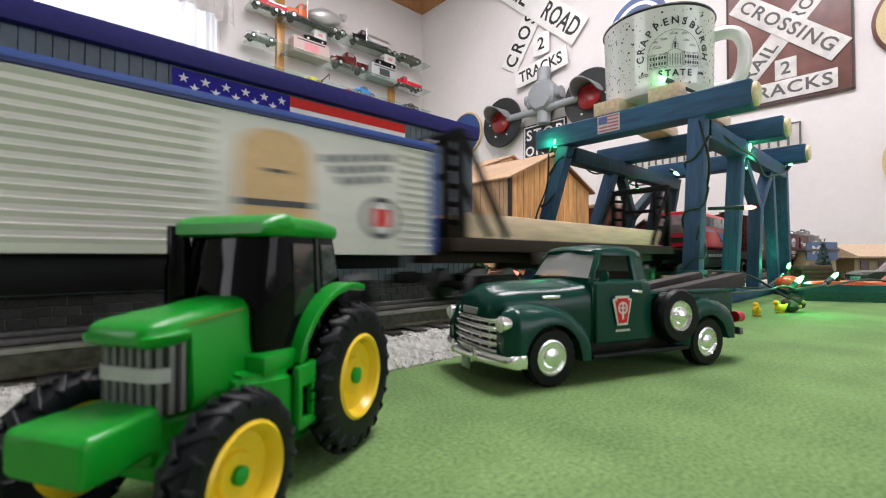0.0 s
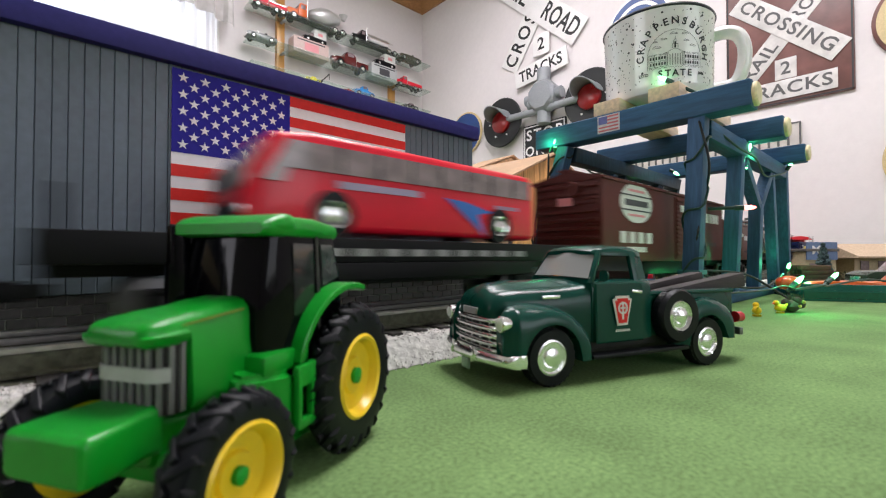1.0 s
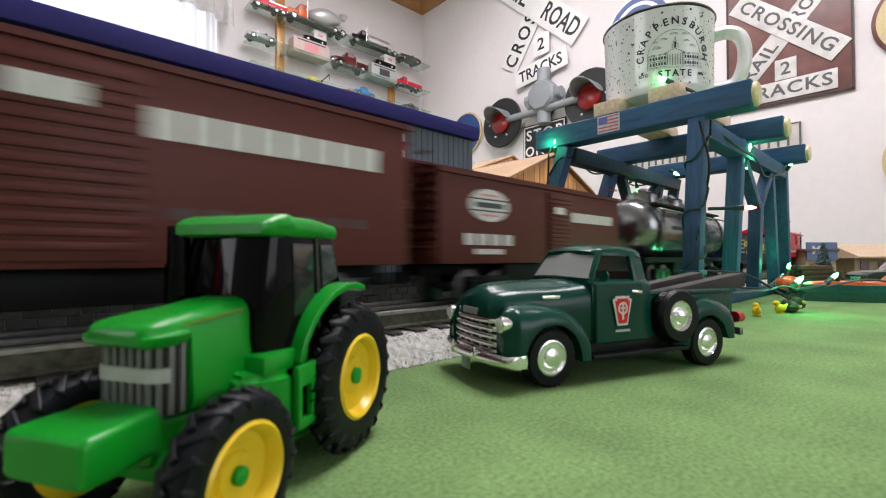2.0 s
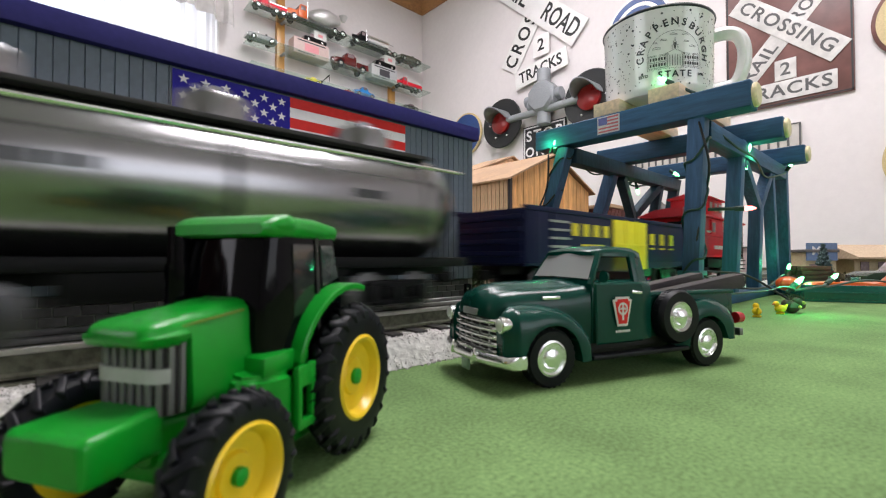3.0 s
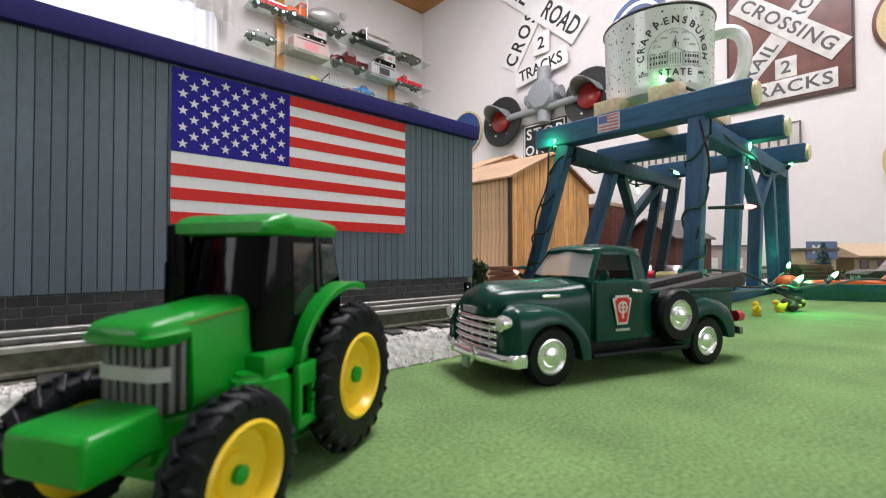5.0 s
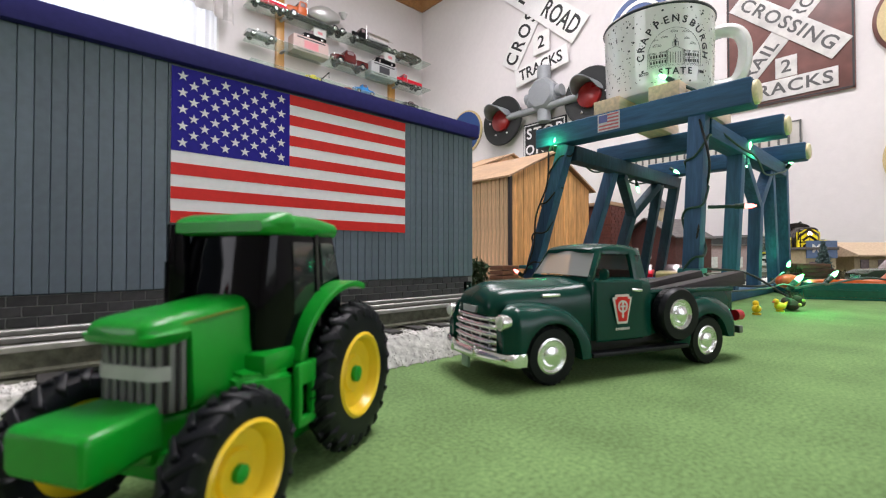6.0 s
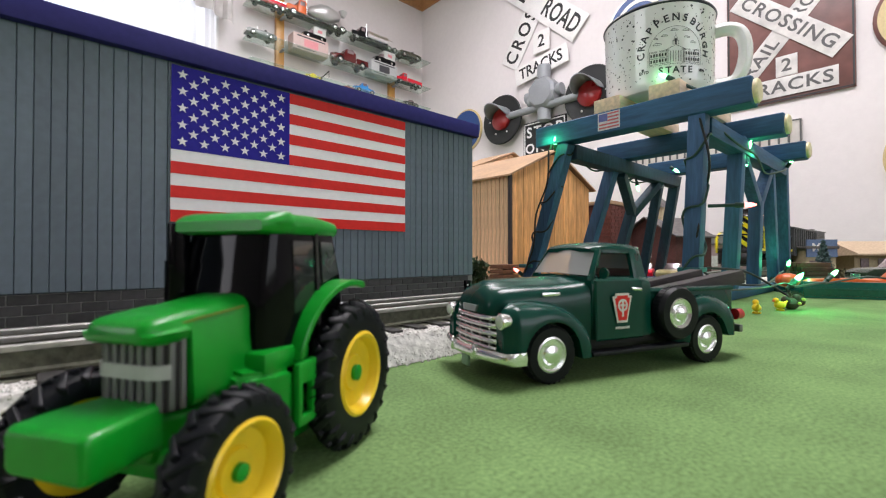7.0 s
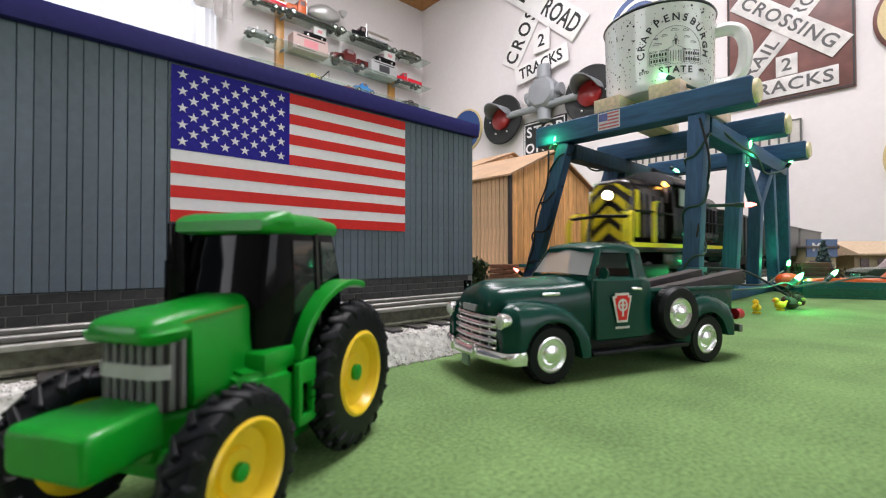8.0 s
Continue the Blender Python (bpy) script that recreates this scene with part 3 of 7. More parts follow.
crate = thing("wooden_crate", "small brown wooden crate beside the shed", "crate", at(574, 480, 0.2, 0, 0, 4))
for k in range(3):
    part("slat", B(-22, -14, 1 + k * 8, 22, 14, 7.6 + k * 8, .6), mat("crate_wood", (.13, .05, .02), .7, var=.25) if k == 0 else bpy.data.materials["crate_wood"], crate)


def leaf_cloud(centre_list, n, size, seed, squash=1.0):
    rr = random.Random(seed)
    v, f = [], []
    for _ in range(n):
        c, r = rr.choice(centre_list)
        d = Vector((rr.gauss(0, 1), rr.gauss(0, 1), rr.gauss(0, 1))).normalized() * r * rr.uniform(.55, 1.05)
        d.z *= squash
        o = Vector(c) + d
        q = Euler((rr.uniform(0, 6.3), rr.uniform(0, 6.3), rr.uniform(0, 6.3))).to_matrix()
        s_ = size * rr.uniform(.6, 1.3)
        k = len(v)
        v += [o + q @ Vector((-s_, 0, 0)), o + q @ Vector((0, -s_ * .45, s_ * .15)), o + q @ Vector((s_, 0, 0)), o + q @ Vector((0, s_ * .45, s_ * .15))]
        f.append((k, k + 1, k + 2, k + 3))
    bm = bmesh.new()
    bv = [bm.verts.new(p) for p in v]
    for q in f:
        bm.faces.new([bv[i] for i in q])
    return bm


bush = thing("shrub", "small dark green model shrub beside the engine house", "shrub", at(300, 290, 0))
part("stem", tube((0, 0, 0), (0, 0, 20), 2), BARK, bush)
part("foliage", leaf_cloud([((0, 0, 16), 14), ((4, -3, 26), 11), ((-5, 4, 24), 10)], 900, 2.6, 3), SHRUB, bush)

# ---- far model buildings ----
barn = thing("red_barn", "dark red barn with grey roof and square cupola", "barn", at(1030, 408, 0, 0, 0, -20))
part("wall", prism([(-75, .3), (75, .3), (75, 78), (0, 118), (-75, 78)], "x", -45, 60), BARNDARK, barn)
for sgn in (-1, 1):
    part("roof_panel", loft([[(x, 0, 121), (x, sgn * 82, 76), (x, sgn * 82, 79), (x, 0, 124)] for x in (-52, 66)]), ROOFGREY, barn)
part("cupola", B(-16, -16, 108, 16, 16, 146), CREAM, barn)
part("cupola_roof", lathe([(27, 144), (25, 147), (2, 166), (.5, 168)], 4, at(0, 0, 0, 0, 0, 45)), ROOFGREY, barn)
for k in range(3):
    part("window", B(-46.5, -50 + k * 36, 34, -44.8, -34 + k * 36, 58), LETTER, barn)
ware = thing("brick_warehouse", "weathered red brick warehouse model with flat roof", "building", at(956, 520, 0, 0, 0, 2))
part("wall", B(-60, -58, .3, 60, 75, 148, .5), BARNRED, ware)
part("parapet", B(-63, -61, 148.2, 63, 78, 156, .8), SHEDROOF, ware)
wb = mesh_of("brick", B(0, -1, 0, 15, 1, 6.3, .3), BARNRED, 0)
for r in range(20):
    for c in range(7):
        part("brick", wb, None, ware, m=at(-59 + c * 16.6 + (8 if r % 2 else 0) - (r % 2) * 4, -58.6, 2 + r * 7.2))
for r in range(18):
    for c in range(7):
        part("brick", wb, None, ware, m=at(-60.6, 57 - c * 17 + (8 if r % 2 else 0), 2 + r * 7.2, 0, 0, -90))
store = thing("blue_store", "small store model with blue front sign", "store", at(985, 128, 0, 0, 0, -42))
part("wall", B(-26, 0, .2, 26, 40, 50), CREAM, store)
part("roof", B(-29, -4, 50.2, 29, 42, 55, .8), ROOFGREY, store)
sg = part("sign_board", B(-26, -3, 36, 26, -.6, 66), STOREBLUE, store, "blue sign board")
text("M.", 20, LETTER, sg, at(-8, -3.4, 52, 90, 0, 0), .3)
part("window", B(-20, -1, 8, -4, -.2, 30), BUSWIN, store)
part("door", B(4, -1, .5, 16, -.2, 30), RAILWOOD, store)
house = thing("tan_roofed_station", "low cream station model with broad tan roof", "building", at(1072, 48, 0, 0, 0, -42))
part("wall", B(-62, 0, .2, 110, 60, 44), CREAM, house)
part("roof", prism([(-22, 42), (30, 64), (82, 42), (82, 39), (-22, 39)], "x", -76, 120), TANROOF, house)
for k in range(5):
    part("window", B(-52 + k * 30, -1.2, 14, -38 + k * 30, -.2, 34), BUSWIN, house)
pink = thing("pink_store_row", "low pale pink store row behind the gantry", "building", at(1145, 300, 0, 0, 0, -42))
part("wall", B(-60, 0, .2, 60, 50, 62), mat("pale_pink", (.45, .33, .33), .8), pink)
part("roof", B(-63, -4, 62.2, 63, 54, 66), ROOFGREY, pink)
for k in range(4):
    part("window", B(-52 + k * 28, -1, 14, -34 + k * 28, -.2, 38), LETTER, pink)
tree = thing("fir_tree", "small frosted blue-green model fir tree", "tree", at(900, 114, 0))
part("trunk", tube((0, 0, 0), (0, 0, 60), 2.2, r2=.6), BARK, tree)
part("crown", leaf_cloud([((0, 0, 12 + k * 6), 15.5 - k * 1.75) for k in range(9)], 1800, 2.6, 8, .5), FIR, tree)
bank = thing("scenery_bank", "low brown-green earth bank of model scenery", "scenery", kind="stuff")
part("mound", leaf_cloud([((820 + 24 * k, 100 - 14 * k, 8), 14) for k in range(9)], 2200, 4.5, 12, .8), mat("scrub", (.09, .08, .035), .95, var=.5), bank)

# ---- blue gantry ----
GX = (373.0, 489.0, 627.0)
gan = thing("gantry", "blue-stained wooden gantry crane straddling the track, strung with lights", "gantry")
ZB0, ZB1 = 146.0, 165.0
GY = {0: (83, 264), 1: (86, 262), 2: (92, 262)}
for k, gx in enumerate(GX):
    y0, y1 = GY[k]
    part("crossbeam", B(gx - 9.5, y0, ZB0, gx + 9.5, y1, ZB1, 1.8, 3), BLUEBEAM, gan)
    part("end_cap", lathe([(8.6, 0), (8.6, 2.2), (7.4, 3.2)], 20, at(gx, y0 + .2, (ZB0 + ZB1) / 2, 90, 0, 0)), PINEEND, gan, "pale round end plug")
    lean, off = ((0, -1), (-2, -20), (52, 14))[k]
    part("leg", beam((gx + off + lean, 125, 9), (gx + off, 118, 164 if k == 0 else 147), 11.5, 12, .8, (0, 1, 0)), BLUEWOOD, gan)
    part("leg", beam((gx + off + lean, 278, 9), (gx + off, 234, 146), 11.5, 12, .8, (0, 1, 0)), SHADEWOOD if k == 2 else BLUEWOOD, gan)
# far-side rail, post and braces carry painted shade in SHADEWOOD, like the last far leg
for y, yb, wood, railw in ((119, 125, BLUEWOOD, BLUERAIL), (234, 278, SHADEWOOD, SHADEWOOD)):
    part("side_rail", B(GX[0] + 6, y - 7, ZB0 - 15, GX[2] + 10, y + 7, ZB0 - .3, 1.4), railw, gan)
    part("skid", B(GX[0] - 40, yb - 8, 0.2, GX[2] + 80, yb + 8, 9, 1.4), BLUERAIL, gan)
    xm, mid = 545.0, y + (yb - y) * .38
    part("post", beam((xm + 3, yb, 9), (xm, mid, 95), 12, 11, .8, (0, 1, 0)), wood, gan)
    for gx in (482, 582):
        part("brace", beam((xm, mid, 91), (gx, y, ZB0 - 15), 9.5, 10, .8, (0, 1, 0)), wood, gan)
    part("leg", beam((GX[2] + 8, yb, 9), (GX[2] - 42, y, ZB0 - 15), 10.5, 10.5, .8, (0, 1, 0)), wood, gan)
    part("strap", B(GX[0] - 9, yb - 8.5, 27, GX[0] + 7.5, yb + 7.5, 30.5, .6), mat("teal_strap", (.02, .16, .17), .5) if y < 200 else bpy.data.materials["teal_strap"], gan)
stick = thing("flag_sticker", "small stars and stripes sticker on the front crossbeam", "sticker", at(GX[0] - 9.6, 187, 156))
part("sheet", B(-.4, -10, -7.5, -.05, 10, 7.5), STICKPALE, stick, smooth=0)
part("canton", B(-.6, 1, 0, -.4, 9, 6.5), STICKBLUE, stick, smooth=0)
for k in range(5):
    part("stripe", B(-.6, -9, 5.2 - k * 2.9, -.4, 1 if k < 3 else 9, 6.6 - k * 2.9), STICKRED, stick, smooth=0)
for y0, y1, zz in ((190, 214, 12), (142, 166, 12)):
    st = solid("wooden_strip", B(GX[0] - 8, y0 - 12, ZB1 + .2, GX[1] + 8, y1 - 12, ZB1 + zz, 1.0), PINE, "pale pine strip lying across the gantry beams under the mug", "wood strip")

# ---- speckled mug ----
MX, MY, MZ, MR = 419.0, 168.0, ZB1 + 12.3, 45.5
mug = thing("mug", "white speckled enamel mug with dark rim on the gantry", "mug", at(MX, MY, MZ))
prof = [(MR - 7, 0), (MR - 3.5, 1.2), (MR - 1.6, 4), (MR - 1.2, 8), (MR, 68), (MR + .6, 70)]
inner = [(MR - 1.6, 70), (MR - 3, 68), (MR - 4, 8), (MR - 8, 4), (.5, 4)]
part("body", lathe(prof + inner, 64), ENAMEL, mug)
part("rim", lathe([(MR - 1.9, 69.6), (MR + .9, 69.6), (MR + 1.5, 70.8), (MR + .9, 72.2), (MR - 1.2, 72.2), (MR - 2, 71)], 64), MUGRIM, mug, "dark blue-black rolled rim")
# the handle points towards the camera's right
view = math.atan2(-MY, -MX)
ha = view + radians(90)
hd = Vector((math.cos(ha), math.sin(ha), 0))
hp = [hd * (MR - 3) + Vector((0, 0, 57)), hd * (MR + 9) + Vector((0, 0, 58)), hd * (MR + 18) + Vector((0, 0, 53)), hd * (MR + 22) + Vector((0, 0, 40)), hd * (MR + 20) + Vector((0, 0, 23)), hd * (MR + 13) + Vector((0, 0, 12)), hd * (MR - 3) + Vector((0, 0, 10))]
hn = spline(hp, 6)
rings = []
tv = Vector((-hd.y, hd.x, 0))
for i, p in enumerate(hn):
    d = (hn[min(i + 1, len(hn) - 1)] - hn[max(i - 1, 0)]).normalized()
    nn = d.cross(tv)
    rings.append([p + tv * 7.0 * math.cos(a) + nn * 5.4 * math.sin(a) for a in [k * math.pi / 6 for k in range(12)]])
part("handle", loft(rings), ENAMEL, mug)


def on_mug(bm, u0, v0, turn=0.0, ang0=view + radians(16), lift=0.25):
    """Wraps flat work, x along the wall and y up, round the mug."""
    bm.transform(Matrix.Translation((u0, v0, 0)) @ pose(0, 0, 0, 0, 0, turn))
    for v in bm.verts:
        r = MR - 1.2 + 1.2 * v.co.y / 72 + lift + v.co.z * .4
        a = ang0 + v.co.x / MR
        v.co = Vector((r * math.cos(a), r * math.sin(a), v.co.y))
    return bm


word = "CRAPPENSBURGH"
for i, chx in enumerate(word):
    a = radians(192 - (i + .5) * 204 / len(word))
    part("lettering", on_mug(text_bm(chx, 8.4, .3), 1.2 + 26.8 * math.cos(a), 31 + 26.2 * math.sin(a), math.degrees(a) - 90), MUGBLACK, mug, smooth=0)
for i, chx in enumerate("STATE"):
    part("lettering", on_mug(text_bm(chx, 7.6, .3), 1.2 + (i - 2) * 5.8, 14.2), MUGBLACK, mug, smooth=0)
part("lettering", on_mug(text_bm("ESTD", 3.4, .3), -23.5, 15), MUGBLACK, mug, smooth=0)
part("lettering", on_mug(text_bm("1896", 3.2, .3), 23.8, 14.5), MUGBLACK, mug, smooth=0)
# printed picture of a college hall: wings with windows, pediment, cupola, clouds, all in thin line work


def stroke(a, b, c, d, w=.22):
    return xf(B(-w / 2, 0, 0, w / 2, math.hypot(c - a, d - b), .3), Matrix.Translation((a, b, 0)) @ pose(0, 0, 0, 0, 0, math.degrees(math.atan2(d - b, c - a)) - 90))


hall = []
for x0, x1 in ((-19, -6), (8, 21)):
    for v in (20.4, 25.2, 30.2, 31.0):
        hall.append(stroke(x0, v, x1, v))
    for k in range(6):
        x = x0 + .8 + k * 2.15
        for v in (21.6, 26.4):
            hall.append(B(x, v, 0, x + 1.1, v + 2.4, .3))
    for x in (x0, x1, x0 + 4.3, x0 + 8.6):
        hall.append(stroke(x, 20.4, x, 31))
for k in range(7):
    hall.append(stroke(-5 + k * 2, 21, -5 + k * 2, 30, .35))
hall += [stroke(-7, 20.4, 9, 20.4), stroke(-7, 30.4, 9, 30.4), stroke(-7, 31, 1, 34.6), stroke(1, 34.6, 9, 31), stroke(-7, 31.2, 9, 31.2)]
hall += [stroke(-1.2, 34.6, -1.2, 38), stroke(3.2, 34.6, 3.2, 38), stroke(-1.6, 38, 3.6, 38), stroke(-.2, 38, -.2, 40.4), stroke(2.2, 38, 2.2, 40.4), stroke(-.2, 40.4, 1, 42.4), stroke(1, 42.4, 2.2, 40.4), stroke(1, 42.4, 1, 44.4), B(.4, 35, 0, 1.6, 40, .3)]
for cu, cv, cr in ((-13, 36, 3.2), (-7.5, 42.5, 2.4), (0, 46.4, 2.8), (9, 46, 2.6), (10, 40.5, 2.2), (15.5, 36.5, 2.6), (-14, 41, 1.6)):
    hall.append(stroke(cu - cr, cv, cu + cr, cv - .2))
    for k in range(9):
        a0, a1 = math.pi * k / 9, math.pi * (k + 1) / 9
        q = lambda a: (cu + cr * math.cos(a), cv + cr * (.45 + .12 * math.cos(3 * a)) * math.sin(a))
        hall.append(stroke(*q(a0), *q(a1), .26))
for k in range(44):
    a0, a1 = radians(180 * k / 44), radians(180 * (k + 1) / 44)
    hall.append(stroke(1.4 + 21.6 * math.cos(a0), 28 + 22 * math.sin(a0), 1.4 + 21.6 * math.cos(a1), 28 + 22 * math.sin(a1), .2))
for k in range(30):
    u = -19 + k * 1.38
    hall.append(stroke(u, 19 + .5 * math.sin(k * 2.1), u + 1.0, 19.4 + .5 * math.cos(k * 1.7), .25))
hall += [stroke(-20.2, 28, -20.2, 18.6, .2), stroke(23, 28, 23, 18.6, .2)]
part("printed_hall", on_mug(join(*hall), 0, 0), MUGBLACK, mug, "printed line drawing of a domed hall", smooth=0)
rs = random.Random(9)
sp = []
for k in range(760):
    u, v, r = rs.uniform(-150, 150), rs.uniform(6, 67), rs.choice((.35, .4, .5, .5, .7, 1.0))
    if abs(u) < 24 and 11 < v < 52:
        continue
    sp.append(xf(prism([(r * math.cos(i) * rs.uniform(.7, 1.2), r * math.sin(i) * rs.uniform(.7, 1.2)) for i in range(0, 6)], "z", 0, .3), Matrix.Translation((u, v, 0))))
tagged(part("speckle", on_mug(join(*sp), 0, 0, lift=.12), MUGBLACK, mug, smooth=0), kind="stuff")

# ---- light string ----
led = thing("light_string", "dark green cord of small lit party bulbs on the gantry", "string lights")
spots = [((365, 242, 149), GBULB), ((482, 112, 141), GBULB), ((630, 106, 147), GBULB), ((378, 88, 76), RBULB), ((618, 292, 144), GBULB), ((375, 146, 186), GBULB),
         ((608, 106, 31), GBULB), ((400, 64, 24), GBULB), ((480, 54, 25), GBULB), ((520, 232, 118), GBULB), ((572, 208, 142), GBULB), ((365, 289, 24), RBULB), ((404, 137, 18), GBULB), ((486, 116, 126), GBULB)]
drop_to = [(4, 2, -9), (3, 4, -9), (0, 5, -8), (-3, 26, 1), (0, -10, 5), (6, -22, -16), (8, 4, -10), (-6, 6, -8), (-8, 6, -8), (4, 4, 12), (0, 8, 6), (2, -9, -6), (-4, -8, -4), (2, 3, 10)]
for (c, m_), d in zip(spots, drop_to):
    c, d = Vector(c), Vector(d)
    u = d.normalized()
    part("bulb", join(tube(c + u * 3, c - u * 1.0, 1.7, 10), tube(c - u * 1.0, c - u * 4.0, 1.7, 10, .5)), m_, led)
    part("socket", tube(c + u * 3, c + u * 9, 2.0, 10), CABLE, led)
    if d.length > 11:
        part("cord", path_tube([c + u * 9, c + d], 1.3), CABLE, led)
runs = [[(363, 248, 140), (366, 252, 110), (362, 262, 80), (366, 268, 50), (363, 277, 22)], [(363, 247, 141), (372, 240, 166), (383, 238, 150), (420, 236, 128), (470, 240, 134), (520, 238, 126), (570, 240, 133), (620, 240, 140)],
        [(381, 124, 160), (366, 116, 140), (369, 111, 110), (381, 118, 86), (366, 118, 60), (380, 124, 34), (420, 118, 18), (470, 100, 14), (560, 104, 22), (604, 110, 22)], [(381, 120, 150), (430, 108, 132), (486, 108, 131), (540, 112, 122), (590, 108, 130), (634, 112, 138)],
        [(383, 118, 30), (420, 100, 26), (440, 78, 8), (400, 70, 14)], [(398, 67, 17), (440, 56, 19), (478, 57, 17), (560, 40, 20), (620, 20, 14)], [(228, 62, 24), (300, 62, 22), (350, 64, 22), (398, 66, 18)]]
for (lx, ly, lz), (hx, hy, hz), turns in (((372, 125, 12), (372, 118, 160), 3.5), ((372, 278, 12), (372, 236, 145), 4.0)):
    wind = []
    for k in range(int(turns * 12) + 1):
        u, a = k / (turns * 12), 2 * math.pi * k / 12
        sq = 1.0 / max(abs(math.cos(a)), abs(math.sin(a)))
        wind.append((lx + (hx - lx) * u + 7.4 * sq ** .8 * math.cos(a), ly + (hy - ly) * u + 7.6 * sq ** .8 * math.sin(a), lz + (hz - lz) * u + 3 * math.sin(a * 2.3)))
    runs.append(wind)
for k, r in enumerate(runs):
    part("cord", path_tube(spline(r, 6 if k < 7 else 2), .5 if k == 6 else 0.9), CABLE if k % 2 else CABLEB, led)
point_lamp("bulb_light_mug", 352, 150, 190, 0.0025, (0.02, 1.0, 0.25))
point_lamp("bulb_light_beam", 357, 246, 149, 0.022, (0.05, 1.0, 0.3))
point_lamp("bulb_light_felt", 397, 58, 27, 0.045, (0.02, 1.0, 0.35))
point_lamp("bulb_light_skid", 600, 98, 30, 0.05, (0.05, 1.0, 0.35))
point_lamp("bulb_light_track", 405, 134, 22, 0.018, (0.05, 1.0, 0.3))
point_lamp("bulb_light_shed", 380, 300, 26, 0.03, (1.0, 0.16, 0.06))
point_lamp("bulb_light_post", 494, 110, 134, 0.012, (0.05, 1.0, 0.3))

# ---- small things on the felt ----


def duck(m):
    d = thing("toy_duck", "tiny yellow plastic duck standing on the felt", "duck", m, "ducks on the felt")
    part("body", ball((0, 0, 4), 3.4, 12, 1.35, .85, .8), DUCKY, d)
    part("head", ball((3.6, 0, 7.4), 2.0), DUCKY, d)
    part("beak", tube((5.2, 0, 7.2), (7, 0, 7), .8, 8, .3), ORANGE, d)
    part("tail", tube((-4, 0, 5), (-6.6, 0, 7), 1.4, 8, .4), DUCKY, d)
    part("base", lathe([(2.6, 0.1), (2.6, 1.2)], 12), DUCKY, d)
    return d


duck(at(362, 81, 0, 0, 0, 20))
duck(at(394, 74, 0, 0, 0, 150))
fg = thing("woodland_figurine", "dark brown animal group figurine with yellow spots", "figurine", at(408, 70, 0))
part("body", join(ball((0, 0, 4.5), 5, 12, 1.5, 1, .9), ball((6, -4, 6), 3.6), ball((-6, 2, 7), 3.2), ball((1, -3, 8.5), 3)), FIGBROWN, fg)
part("flower", join(ball((4, -6.5, 7.5), 1.3), ball((-3, -5.5, 5), 1.2), ball((8, -6, 4), 1.1)), mat("pale_yellow", (.6, .5, .12), .6), fg)
pk = thing("toy_pumpkin", "small shiny orange-red toy pumpkin", "pumpkin", at(415, 73, 12))
rings = []
for k in range(11):
    a = math.pi * k / 10
    rr = max(.4, 8.0 * math.sin(a))
    rings.append([(rr * (1 - .1 * abs(math.cos(4 * b))) * math.cos(b), rr * (1 - .1 * abs(math.cos(4 * b))) * math.sin(b), 9 - 5.4 * math.cos(a)) for b in [2 * math.pi * i / 48 for i in range(48)]])
part("body", loft(rings), PUMPKIN, pk, "ribbed orange-red body", smooth=60)
part("stem", tube((0, 0, 13), (1, 0, 17), 1.2, 8, .8), BARK, pk)
tray = thing("green_tray", "long teal-green plastic tray holding toy cars", "tray", at(523, 80, 0, 0, 0, -63))
part("floor", B(0, 0, .3, 190, 95, 2.5), TRAYG, tray)
part("side", B(0, 0, 2.6, 190, 3, 15.5, .8), TRAYG, tray)
part("side", B(0, 92, 2.6, 190, 95, 15.5, .8), TRAYG, tray)
part("end", B(0, 3.1, 2.6, 3, 91.9, 15.5, .8), TRAYG, tray)
part("end", B(187, 3.1, 2.6, 190, 91.9, 15.5, .8), TRAYG, tray)
part("ridge", B(-1.2, -1.2, 8, 191, .1, 10, .5), TRAYG, tray)


def wheel_parts(parent, x, y, r, w, tyre=RUBBER, rim=CHROME, name="wheel", face=1, seg=24):
    """One road wheel on the y axis; face is the side that shows."""
    m = at(x, y, r, -90 * face, 0, 0)
    wh = part(name, lathe([(r * .62, -w / 2), (r * .9, -w / 2), (r, -w / 3), (r, w / 3), (r * .92, w / 2), (r * .62, w / 2), (r * .58, w * .3)], seg, cap=False), tyre, parent, m=m)
    part("rim", lathe([(r * .62, -w * .4), (r * .62, w * .46), (r * .55, w * .5), (r * .5, w * .34), (r * .36, w * .34), (r * .3, w * .48), (r * .14, w * .56), (.1, w * .58)], seg), rim, wh)
    return wh


